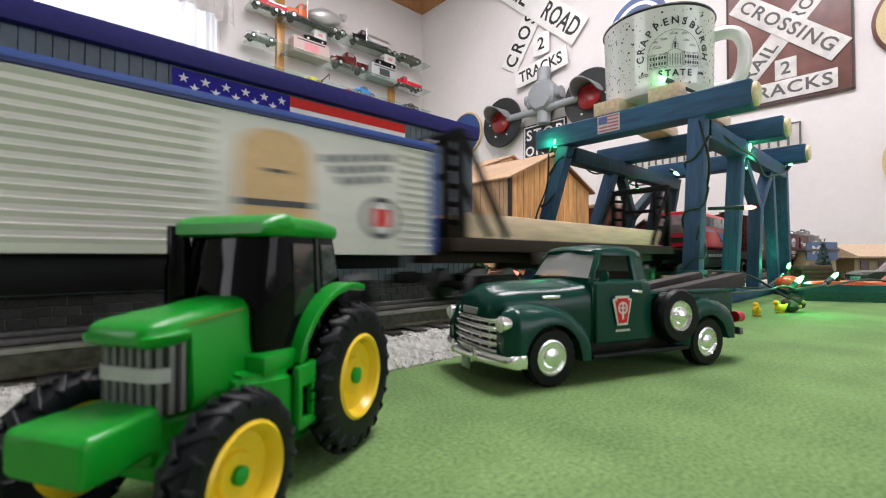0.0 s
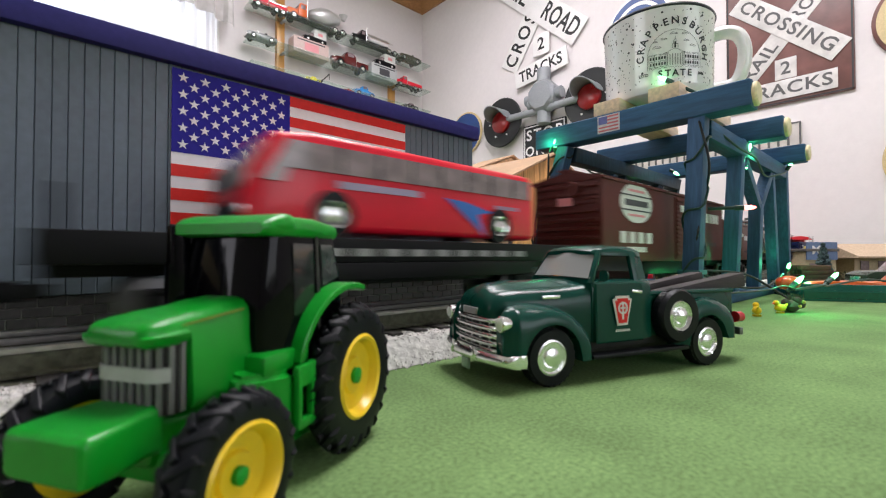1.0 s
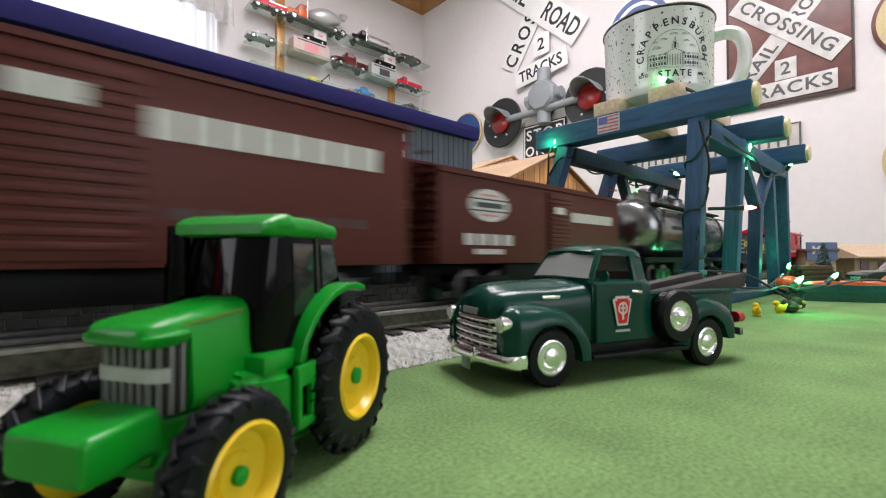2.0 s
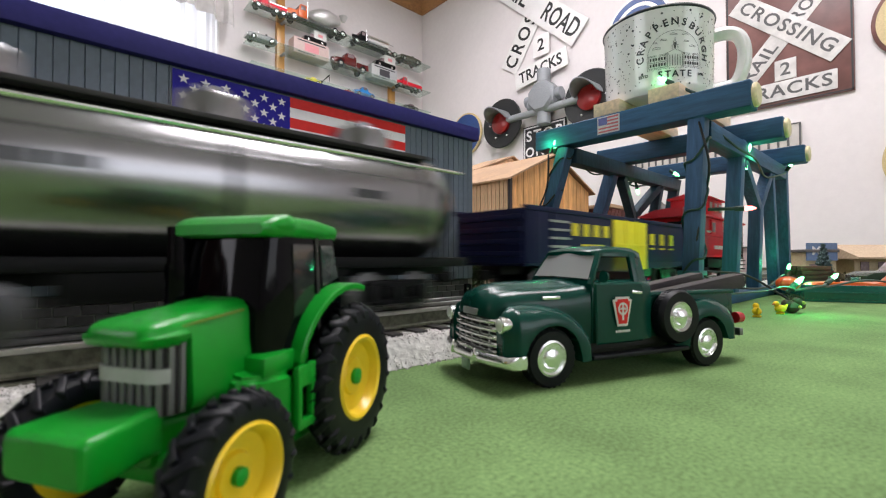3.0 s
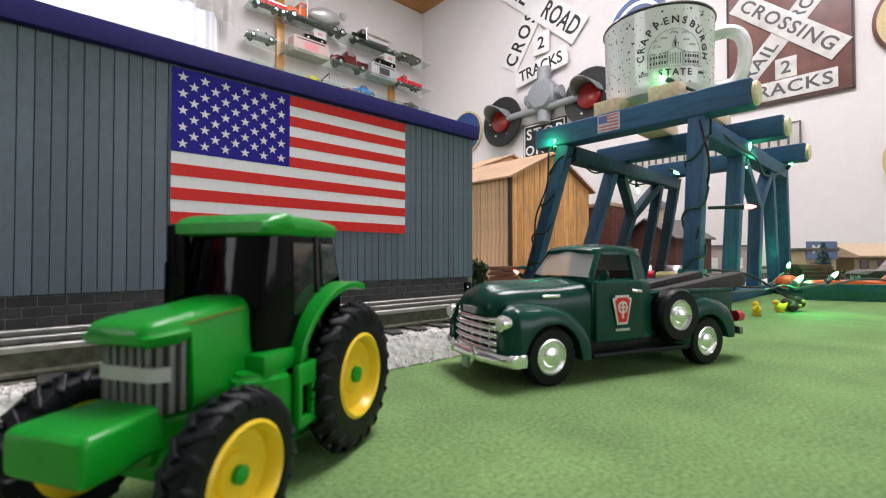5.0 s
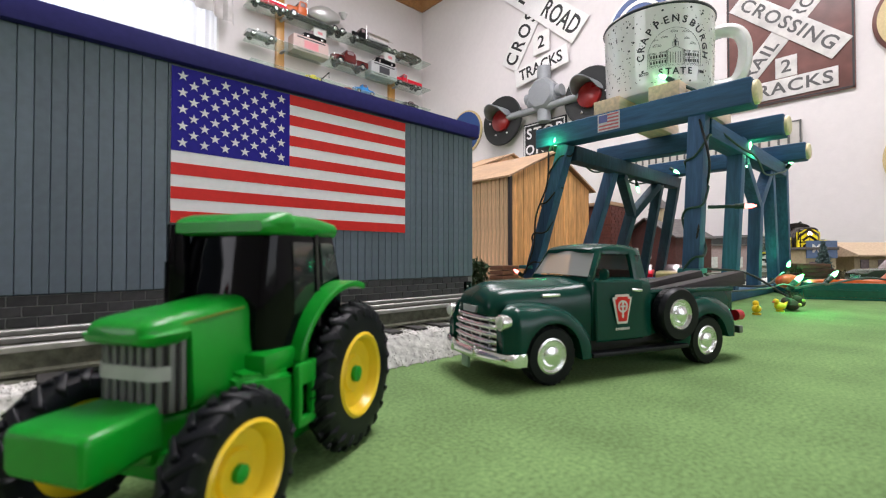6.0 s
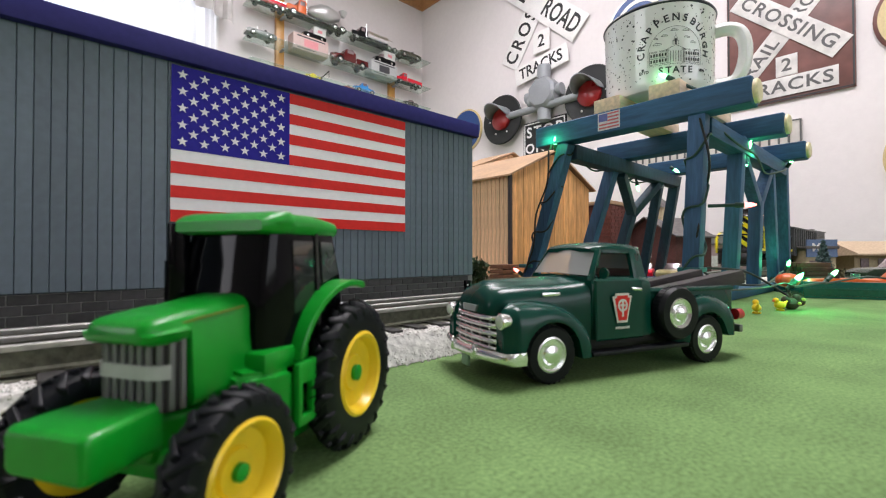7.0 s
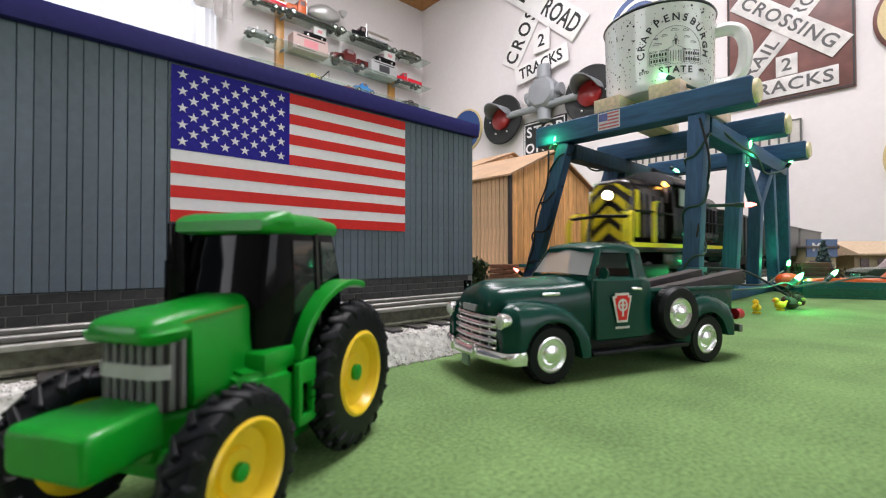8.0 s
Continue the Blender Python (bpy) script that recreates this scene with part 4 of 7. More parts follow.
def toy_car(m, label, colour, L=70.0, open_top=False, van=False, group="toy cars", sc=1.0, top=None):
    c = thing("toy_car", label, "toy car", m, group)
    k = L * sc / 70.0
    S = Matrix.Scale(k, 4)
    prof = [(-35, 5), (35, 5), (35, 12), (30, 15), (14, 16), (10, 16.5), (-12, 16.5), (-30, 15.5), (-35, 13)]
    part("body", xf(prism(prof, "y", -13, 13, 1.6), S), colour, c)
    if van:
        part("van_box", xf(B(-34, -13, 14, 4, 13, 38, 1.2), S), top, c, "white box body")
        part("van_mark", xf(B(-22, 12.6, 22, -8, 13.4, 30), S), PINKISH, c)
        part("cabin", xf(prism([(18, 16), (13, 27), (4, 27), (4, 16)], "y", -11, 11, 1.2), S), BUSWIN, c)
    elif not open_top:
        part("cabin", xf(prism([(11, 16), (5, 24), (-10, 24), (-17, 16)], "y", -11, 11, 1.2), S), top or BUSWIN, c)
    else:
        part("seat", xf(B(-12, -9, 15, -8, 9, 22, 1), S), DARKIN, c)
        part("windshield", xf(beam((10, -9, 19), (10, 9, 19), 1, 6), S), CHROME, c)
    for sx in (-21, 21):
        for sy in (-1, 1):
            part("wheel", xf(lathe([(3, -2.5), (6.2, -2.5), (6.2, 2.5), (3.6, 2.6), (3.2, 1.5)], 16, at(sx, sy * 12, 6.2, -90 * sy, 0, 0)), S), RUBBER, c)
            part("hub", xf(lathe([(3.2, 0), (3.2, 2.2), (.3, 2.6)], 12, at(sx, sy * 12, 6.2, -90 * sy, 0, 0)), S), CHROME, c)
    part("bumper", xf(B(34.5, -13, 6, 36.5, 13, 8.5, .6), S), CHROME, c)
    return c


toy_car(at(580, 58, 3, 0, 0, -60), "orange toy roadster in the green tray", ORANGE, 60, True)
toy_car(at(712, 12, 0, 0, 0, -58), "dark olive toy sedan behind the tray", mat("olive_car", (.03, .045, .03), .25, coat=.1, spec=.3), 112)
toy_car(at(610, 20, 3, 0, 0, -75), "orange toy coupe beside the tray", ORANGE, 60, top=mat("orange_roof", (.5, .09, .02), .4))

# a low stack of brown timber behind the tray
lum = thing("timber_stack", "low stack of reddish-brown timber behind the green tray", "timber", at(655, 96, 0, 0, 0, -48))
random.seed(77)
for row in range(6):
    for k in range(4):
        part("plank", B(-17 + random.uniform(-2, 2), -12 + k * 6.1, .2 + row * 5.2, 17 + random.uniform(-2, 2), -6.4 + k * 6.1, 5.1 + row * 5.2, .4), TIMBER, lum)
toy_car(at(720, 175, -.01 + 0, 0, 0, 10) @ at(0, 90, 0), "cream toy sedan beyond the track", mat("cream_car", (.6, .5, .25), .3, coat=.4), 80)
toy_car(at(690, 300, 0, 0, 0, 20), "red toy sedan beyond the track", BUSRED, 80)

# ---- tractor ----
tr = thing("toy_tractor", "bright green toy farm tractor with yellow wheels and black cab", "tractor", at(39.3, 91.8, 0, 0, 0, -149.47))


def tractor_wheel(x, y, r, w, face, lugs, q_=.58):
    m = at(x, y, r, -90 * face, 0, 0)
    wh = part("wheel", lathe([(r * q_ * .96, -w * .42), (r * .7, -w * .5), (r * .82, -w * .49), (r * .9, -w * .42), (r * .935, -w * .28), (r * .95, 0), (r * .935, w * .28), (r * .9, w * .42), (r * .82, w * .49), (r * .7, w * .5), (r * q_ * .96, w * .46)], 44, cap=False), RUBBER, tr, "black rubber tyre", m=m)
    lg = []
    for k in range(lugs):
        for sd in (-1, 1):
            a = 2 * math.pi * (k + (.5 if sd > 0 else 0)) / lugs
            b = B(-r * .052, -w * .37, -r * .07, r * .052, w * .37, r * .06, r * .03, 3)
            xf(b, at(0, 0, 0, 0, 0, sd * 42))
            q = Matrix.Rotation(a, 4, "Z") @ Matrix(((0, 0, 1, r * .955), (1, 0, 0, 0), (0, 1, 0, sd * w * .22), (0, 0, 0, 1)))
            xf(b, q)
            for v in b.verts:
                k_ = 1 - .42 * (v.co.z / w) ** 2
                v.co.x, v.co.y = v.co.x * k_, v.co.y * k_
            lg.append(b)
    part("tread", join(*lg), RUBBER, wh)
    part("rim", lathe([(r * q_, -w * .3), (r * q_, w * .46), (r * q_ * .93, w * .54), (r * q_ * .86, w * .46), (r * q_ * .78, w * .1), (r * q_ * .45, 0), (r * q_ * .4, w * .12), (.2, w * .14)], 40), TYELLOW, wh, "yellow wheel disc")
    part("backing", lathe([(r * q_ * .99, -w * .34), (r * q_ * .92, -w * .2), (r * q_ * .85, -w * .04), (.2, -w * .02)], 40), TYELLOW, wh, "yellow inner wheel disc")
    part("hub", lathe([(r * .11, w * .1), (r * .11, w * .3), (r * .06, w * .36), (.1, w * .36)], 12), TGREEN, wh, "green hub")


for face in (1, -1):
    tractor_wheel(-4.2, face * 12.7, 15.2, 4.9, face, 22)
    tractor_wheel(31.8, face * 14.9, 11.2, 5.2, face, 19, .645)


def rrect(hw, z0, z1, r, x, hw_top=None, n=4):
    """Rounded section across the body at x; hw_top narrows its top."""
    ht = hw if hw_top is None else hw_top
    pts = []
    for cx_, cz, a0, w_ in ((1, z1, 0, ht), (-1, z1, 90, ht), (-1, z0, 180, hw), (1, z0, 270, hw)):
        rr = min(r, w_ * .9)
        for k in range(n):
            a = radians(a0 + 90 * k / (n - 1))
            pts.append((x, cx_ * (w_ - rr) + rr * math.cos(a), (cz - rr if cz == z1 else cz + rr) + rr * math.sin(a)))
    return pts


part("hood", loft([rrect(7.2, 17, 33.6, 3, 16, 6.2), rrect(7.4, 17, 33.2, 3, 22, 6.3), rrect(7.4, 18, 32.4, 2.6, 27, 6.2), rrect(7.3, 18.4, 32.0, 1.6, 31, 6.1), rrect(7.3, 28.0, 31.8, 1.7, 31.5, 6.2), rrect(7.4, 27.9, 31.7, 1.7, 33.4, 6.3), rrect(7.2, 27.9, 31.5, 1.7, 35.0, 6.1), rrect(6.7, 28.0, 31.2, 1.5, 36.2, 5.7), rrect(6.0, 28.2, 30.8, 1.2, 36.9, 5.1), rrect(5.0, 28.6, 30.3, .8, 37.3, 4.3)]), TGREEN, tr)
def round_nose(s_, grow=0.0):
    """Point (x, y) and heading along the rounded grille outline, s_ mm from its middle."""
    half, rad = 3.4, 3.2
    side, a = (1 if s_ >= 0 else -1), abs(s_)
    if a <= half:
        return 35.2 + grow, s_, 0.0
    k = min((a - half) / rad, math.pi / 2)
    x, y = 32.0 + (rad + grow) * math.cos(k), half + (rad + grow) * math.sin(k)
    rest = max(0.0, a - half - rad * math.pi / 2)
    return x - rest, side * y, side * math.degrees(k)


outline = [round_nose(-9.2 + 18.4 * k / 40, -.35)[:2] for k in range(41)]
part("grille", prism(outline, "z", 18.6, 29.3), DARKIN, tr, "dark front grille")
for k in range(12):
    gx_, gy_, ga = round_nose(-8.25 + k * 1.5)
    part("grille_bar", B(-.5, -.36, 18.8, .12, .36, 29.0, .12), TGRILLE, tr, m=at(gx_, gy_, 0, 0, 0, ga))
band = [round_nose(-7.0 + 13.6 * k / 24, .35)[:2] for k in range(25)] + [round_nose(6.6 - 13.6 * k / 24, -.3)[:2] for k in range(25)]
part("headlight_band", prism(band, "z", 23.2, 25.1), mat("pale_plate", (.45, .46, .45), .4), tr, "pale headlight band")
part("hood_line", join(beam((20.2, 6.15, 31.6), (28.2, 6.12, 30.9), .3, .3), beam((28.2, 6.12, 30.9), (34.2, 5.85, 30.25), .3, .3)), mat("dull_yellow", (.16, .22, .02), .5), tr, "thin yellow hood line")
part("chassis", loft([rrect(7, 4.5, 18, 1.5, -12), rrect(7, 4.5, 18, 1.5, 20), rrect(6, 5.5, 18, 1.5, 27), rrect(4.5, 12, 18.5, 1.5, 35)]), TGREEN, tr)
part("front_weight", loft([rrect(5.2, 13.5, 20.2, 1.0, 34), rrect(5.6, 13.8, 20.2, 1.0, 37), rrect(6.5, 13.8, 20.0, .9, 40), rrect(6.8, 13.8, 19.7, .9, 44.2), rrect(6.6, 13.9, 19.5, .9, 44.9), rrect(6.1, 14.3, 19.1, .8, 45.3)]), TGREEN, tr)
part("front_axle", B(29.3, -12.5, 9.3, 34.3, 12.5, 13.6, 1), TGREEN, tr)
part("rear_axle", tube((-4.2, -12, 15.2), (-4.2, 12, 15.2), 3.4), TGREEN, tr)
for sy in (-1, 1):
    sb = loft([[(14.6, sy * 5, 11.8), (14.6, sy * 12.0, 11.8), (14.6, sy * 12.0, 20.6), (14.6, sy * 5, 21.6)], [(20, sy * 5, 11.8), (20, sy * 11.6, 12.2), (20, sy * 11.6, 21.0), (20, sy * 5, 22.2)], [(24.5, sy * 5, 12.6), (24.5, sy * 9.4, 13.2), (24.5, sy * 9.4, 21.4), (24.5, sy * 5, 22.4)]])
    bmesh.ops.bevel(sb, geom=sb.edges[:], offset=.9, segments=3, affect="EDGES")
    part("side_box", sb, TGREEN, tr)
    part("platform", B(8.5, min(sy * 4, sy * 11.0), 20.4, 21, max(sy * 4, sy * 11.0), 24.2, 1.2), TGREEN, tr)
    part("step", join(B(9.9, sy * 12.6 - .7, 10.6, 11.2, sy * 12.6 + .7, 21.6, .5), B(13.9, sy * 12.6 - .7, 10.6, 15.2, sy * 12.6 + .7, 21.2, .5), B(10.2, sy * 12.6 - .7, 10.4, 15, sy * 12.6 + .7, 12.2, .5), B(10.2, sy * 12.6 - .65, 17.6, 15, sy * 12.6 + .65, 21.4, .5), B(10, sy * 11.4 - 1, 10.6, 15, sy * 11.4 + 1, 11.6, .4)), TGREEN, tr)


def cab_ring(z, xf_, xc, yc, xr):
    return [(xf_, 7.2, z), (xf_ - .8, 8.6, z), (xc, yc, z), (xr, yc, z), (xr - .6, yc - 1.2, z), (xr - .6, 1.2 - yc, z), (xr, -yc, z), (xc, -yc, z), (xf_ - .8, -8.6, z), (xf_, -7.2, z)]


part("cab", loft([cab_ring(19, 18.8, 13.4, 9.8, -4.2), cab_ring(27, 19.3, 13.8, 10.2, -4.0), cab_ring(35, 18.6, 14.2, 10.2, -3.2), cab_ring(44.5, 17.4, 14.4, 9.9, -.4)]), BLACKPL, tr, "glossy black cab glass")
for sy in (-1, 1):
    part("cab_pillar", beam((4.6, sy * 10.2, 25), (5.6, sy * 9.95, 44), .9, .7), DARKIN, tr)
    part("door_window", prism([(6.2, 30.5), (12.4, 29.5), (12.9, 42.5), (6.8, 42.5)], "y", sy * 9.9, sy * 10.32), mat("door_glass", (.02, .022, .022), .1, coat=.5) if sy < 0 else bpy.data.materials["door_glass"], tr)
    part("window", prism([(-2.4, 36), (3.4, 34.5), (4.2, 42.5), (0.0, 42.5)], "y", sy * 9.9, sy * 10.35), mat("cab_window", (.045, .05, .05), .08, coat=.5) if sy < 0 else bpy.data.materials["cab_window"], tr)
part("steering_column", beam((13, 2, 27), (10, 2, 34), 2, 2), DARKIN, tr)
roofr = [rrect(9.2, 43.8, 45.8, .9, -3), rrect(10.4, 43.6, 46.6, 1.3, -1.6), rrect(10.8, 43.6, 47.4, 1.4, 6), rrect(10.8, 43.6, 47.3, 1.4, 14), rrect(10.4, 43.6, 46.6, 1.3, 18.4), rrect(9.4, 44, 45.8, .9, 19.8)]
part("roof", loft(roofr), TGREEN, tr)
part("roof_visor", loft([rrect(10.9, 44.2, 47.3, 1.4, 13.2), rrect(11.0, 44.2, 47.7, 1.5, 13.6), rrect(11.0, 44.2, 47.6, 1.5, 15.2), rrect(10.6, 44.2, 47.0, 1.4, 17.6), rrect(10.2, 44.2, 46.4, 1.2, 18.8)]), TGREEN, tr, "raised front edge of the green roof")
for sy in (-1, 1):
    ar = []
    for k in range(13):
        a = radians(19 + k * 80 / 12)
        rf = 17.6 + 1.3 * math.sin(math.pi * k / 12)
        x, z = -4.2 + rf * math.cos(a), 15.4 + rf * math.sin(a)
        x2, z2 = -4.2 + (rf + 1.3) * math.cos(a), 15.4 + (rf + 1.3) * math.sin(a)
        y0, y1 = 9.8 * sy, (12.4 + 1.9 * min(1, k / 8)) * sy
        ar.append([(x, y0, z), (x, y1, z), (x2, y1, z2), (x2, y0, z2)])
    fb = loft(ar)
    bmesh.ops.bevel(fb, geom=fb.edges[:], offset=.25, segments=1, affect="EDGES")
    part("fender", fb, TGREEN, tr)
part("exhaust", join(tube((18.2, -9.9, 20), (18.2, -9.9, 45.6), 1.9), tube((18.2, -9.8, 24), (18.2, -9.8, 39), 2.3)), BLACKPL, tr)

# ---- green pickup truck ----
tk = thing("pickup_truck", "dark green die-cast vintage pickup with chrome grille on green felt", "pickup truck", at(157.6, 86.7, 0, 0, 0, 161.25))


def csec(x, hw, z0, z1, r, crown=0.0, n=5, hwt=None):
    """A body section across the truck: flat below, rounded and crowned above."""
    ht = hw if hwt is None else hwt
    pts = [(x, hw, z0), (x, hw + (ht - hw) * .6, z0 + (z1 - r - z0) * .6)]
    for k in range(n):
        a = radians(90 * k / (n - 1))
        pts.append((x, ht - r + r * math.cos(a), z1 - r + r * math.sin(a)))
    for k in range(1, 4):
        y = (ht - r) * (1 - k / 4)
        pts.append((x, y, z1 + crown * (1 - (y / (ht - r)) ** 2)))
    pts.append((x, 0, z1 + crown))
    return pts + [(px, -py, pz) for px, py, pz in pts[-2::-1]]


lug = mesh_of("tread_block", B(-.34, -.5, -1.1, .34, .16, 1.1), RUBBER, 0)


def fender(line, xc, zc, r, sy, yi0, yo, zf, zr, nose=None):
    """A bulbous wing: its top follows line (x, z), with a round wheel opening at (xc, zc); nose is its inner edge in front."""
    rings = []
    for (xa, za), (xb, zb_) in zip(line, line[1:]):
        for k in range(4):
            t = k / 4
            rings.append((xa + (xb - xa) * t, za + (zb_ - za) * t))
    rings.append(line[-1])
    out = []
    for x, zt in rings:
        d = abs(x - xc)
        lo = zf if x > xc else zr
        zb = max(lo, zc + math.sqrt(max(r * r - d * d, 0))) if d < r else lo
        zb = min(zb, zt - 1.0)
        h = zt - zb
        yi = yi0 if nose is None else yi0 + (nose - yi0) * min(max((x - 44) / 6, 0), 1)
        ends = min(1.0, .55 + .45 * min(abs(x - line[0][0]), abs(x - line[-1][0])) / 4.0)
        w = yi + (yo - yi) * ends
        out.append([(x, sy * yi, zt + .2), (x, sy * (yi + (w - yi) * .45), zt), (x, sy * (yi + (w - yi) * .75), zt - min(1.1, h * .15)), (x, sy * (yi + (w - yi) * .93), zt - min(3.2, h * .36)), (x, sy * w, zt - min(6.2, h * .7)), (x, sy * w, zb), (x, sy * (w - 1.2), zb), (x, sy * yi, zb)])
    return loft(out)


part("hood", loft([csec(53.3, 8.0, 21.5, 23.4, 1.2, .4), csec(53.1, 9.6, 21.4, 25.0, 2.2, .8), csec(52.2, 11.0, 21.2, 27.0, 4, 1.0), csec(50.6, 12.0, 20.6, 28.7, 5, 1.3), csec(47.4, 12.8, 13, 29.7, 6, 1.6), csec(40, 13.4, 13, 30.2, 6, 1.7), csec(30, 14.6, 12, 30.4, 6, 1.7), csec(24, 15.8, 12, 30.7, 6, 1.6), csec(17, 17.2, 12, 31.3, 5, 1.3)]), TRUCKG, tk, smooth=60)
# cab: lower body, pillars and roof around open window holes
part("cab_lower", loft([csec(17.6, 17.6, 12.0, 32.4, 3, .5), csec(8, 18.5, 12.0, 32.5, 2.4, 0), csec(-4, 18.5, 12.0, 32.5, 2.4, 0), csec(-8.9, 17.4, 12.0, 32.3, 3, 0)]), TRUCKG, tk)
roofp = [csec(13.2, 12.6, 41.0, 42.2, 1.1, .4), csec(12.0, 13.8, 40.8, 43.0, 1.8, .6), csec(9.6, 14.6, 40.7, 43.6, 2.6, .7), csec(3, 15.2, 40.6, 44.0, 3.2, .7), csec(-4, 15.0, 40.4, 43.7, 3.2, .7), csec(-7.6, 14.0, 40.2, 42.6, 2.2, .6), csec(-9.2, 12.4, 40.4, 41.4, .8, .3)]
part("roof", loft(roofp), TRUCKG, tk)
for sy in (-1, 1):
    part("pillar", beam((17.3, sy * 16.2, 31), (11.2, sy * 13.6, 41.8), 1.9, 1.7, .4), TRUCKG, tk)
    part("pillar", beam((-2.2, sy * 17.0, 31), (-2.4, sy * 14.2, 41.6), 2.4, 1.8, .4), TRUCKG, tk)
    part("rear_quarter", loft([[(-2.6, sy * 17.2, 30.5), (-9.0, sy * 15.8, 30.5), (-9.0, sy * 13.6, 30.5), (-2.6, sy * 15.6, 30.5)], [(-2.6, sy * 14.6, 42), (-8.2, sy * 13.0, 42), (-8.2, sy * 11.2, 42), (-2.6, sy * 13.0, 42)]]), TRUCKG, tk)
    d = part("door", loft([[(17.0, sy * 18.7, 11.6), (-3.4, sy * 18.9, 11.6), (-3.4, sy * 18.6, 31.6), (17.0, sy * 17.8, 31.6)], [(16.4, sy * 19.1, 12.2), (-2.9, sy * 19.5, 12.2), (-2.9, sy * 19.0, 31.2), (16.4, sy * 18.3, 31.2)]]), TRUCKG, tk)
    part("handle", beam((-2.2, sy * 19.6, 28.2), (2.2, sy * 19.4, 28.6), 1.0, 1.0, .3), CHROME, d)
    # keystone badge, in its colours
    key = [(-3.0, 4.9), (3.0, 4.9), (3.0, 4.1), (4.2, 3.9), (2.2, -4.9), (-2.2, -4.9), (-4.2, 3.9), (-3.0, 4.1)]
    bm_ = prism(key, "z", 0, .25)
    mm = at(6.6, sy * 19.52, 22.2, 90, 0, 180 if sy > 0 else 0)
    part("badge", bm_, LETTER, d, "white-edged red keystone emblem", m=mm, smooth=0)
    part("badge_centre", prism([(u * .78, v * .84) for u, v in key], "z", .25, .4), FRED, d, m=mm, smooth=0)
    part("badge_mark", join(xf(lathe([(2.1, .4), (2.1, .5), (1.5, .5), (1.5, .4)], 24, cap=False), at(0, .9, 0)), B(-.35, -2.9, .4, .35, 2.6, .5), B(-1.2, .6, .4, 1.2, 1.2, .5)), LETTER, d, m=mm, smooth=0)
    bars(8, .5, .8, .3, LETTER, d, at(6.4, sy * 19.55, 15.6, 90, 0, 180 if sy > 0 else 0), ex=.15)
    part("front_fender", fender([(52.2, 11.6), (52.7, 15.0), (52.7, 18.2), (52.0, 21.0), (50.4, 23.3), (47.4, 24.8), (43.6, 25.3), (39, 25.3), (34.6, 24.8), (30.6, 24.0), (27, 22.6), (24, 20.4), (21.3, 17.2), (19.2, 13.4), (17.9, 9.8), (17.4, 8.0)], 35.7, 9.0, 10.4, sy, 9.0, 21.4, 10.0, 7.3, 15.4), TRUCKG, tk, smooth=50)
    part("rear_fender", fender([(-19.8, 10.0), (-20.6, 14.2), (-22.4, 18.2), (-25.6, 21.8), (-30, 24.0), (-36, 24.9), (-42, 24.2), (-47, 21.8), (-50.6, 17.6), (-52.8, 12.2)], -34.7, 8.6, 10.2, sy, 14.8, 20.9, 8.0, 9.4), TRUCKG, tk, smooth=50)
    part("running_board", B(-24, sy * 18.6 - 2.4, 7.0, 20, sy * 18.6 + 2.4, 8.6, .6), RUBBER, tk, "black running board")
    part("bed_side", B(-54.6, sy * 15.4 - .8, 12, -9.4, sy * 15.4 + .8, 27.0, .5), TRUCKG, tk)
    part("bed_rail", tube((-54.6, sy * 15.8, 27), (-9.6, sy * 15.8, 27), 1.0, 8), TRUCKG, tk)
    hl = part("headlight", lathe([(.2, -2), (2.0, -1.4), (2.5, 1.0), (2.5, 1.8), (2.2, 2.1)], 22, at(51.2, sy * 17.9, 20.0, 0, 90, 0)), CHROME, tk, "chrome headlight ring")
    part("lens", lathe([(2.1, 1.8), (1.9, 2.3), (1.1, 2.8), (.1, 3.0)], 22, at(51.2, sy * 17.9, 20.0, 0, 90, 0)), mat("lamp_lens", (.7, .72, .7), .12, coat=.6) if sy < 0 else bpy.data.materials["lamp_lens"], hl, "clear headlamp lens")
    part("tail_light", tube((-54.6, sy * 17.0, 16.6), (-57.8, sy * 17.0, 16.6), 2.2, 12), REDLENS, tk, "red tail light")
    for wx, wr in ((35.6, 9.1), (-34.7, 8.8)):
        wl = wheel_parts(tk, wx, sy * 17.4, wr, 5.8, face=sy, seg=40)
        for k in range(56):
            part("tread_block", lug, None, wl, m=Matrix.Rotation(2 * math.pi * k / 56, 4, "Z") @ at(0, wr - .12, 1.3 if k % 2 else -.9))
    part("wiper", beam((18.6, sy * 4, 33.0), (16.6, sy * 9, 34.0), .4, .4), DARKIN, tk)
part("windshield", loft([[(17.2, -16.0, 33.0), (19.6, 0, 33.6), (17.2, 16.0, 33.0)], [(12.2, -12.6, 41.4), (13.4, 0, 41.8), (12.2, 12.6, 41.4)]], cap=False, closed=False), CABGLASS, tk, "clear plastic windshield")
part("rear_window", B(-8.6, -9, 32, -8.2, 9, 40.5), CABGLASS, tk)
part("seat", join(B(-7.4, -13, 14, 2, 13, 27, 1.5), B(-7.6, -13, 27, -4.6, 13, 35, 1.2)), mat("seat_vinyl", (.11, .07, .055), .6), tk)
part("dashboard", B(13.4, -14, 27, 16.8, 14, 31.4, 1), DARKIN, tk)
part("steering_wheel", lathe([(3.6, -.3), (4.1, 0), (3.6, .3), (3.2, 0)], 20, at(9.8, 6.4, 31.5, 0, -55, 0)), DARKIN, tk)
part("mirror", join(beam((15, 18, 32), (15.4, 20.4, 33.4), .6, .6), lathe([(1.8, -.4), (2.0, .4), (.2, .7)], 14, at(15.4, 20.8, 34, 0, 90, 0))), TRUCKG, tk)
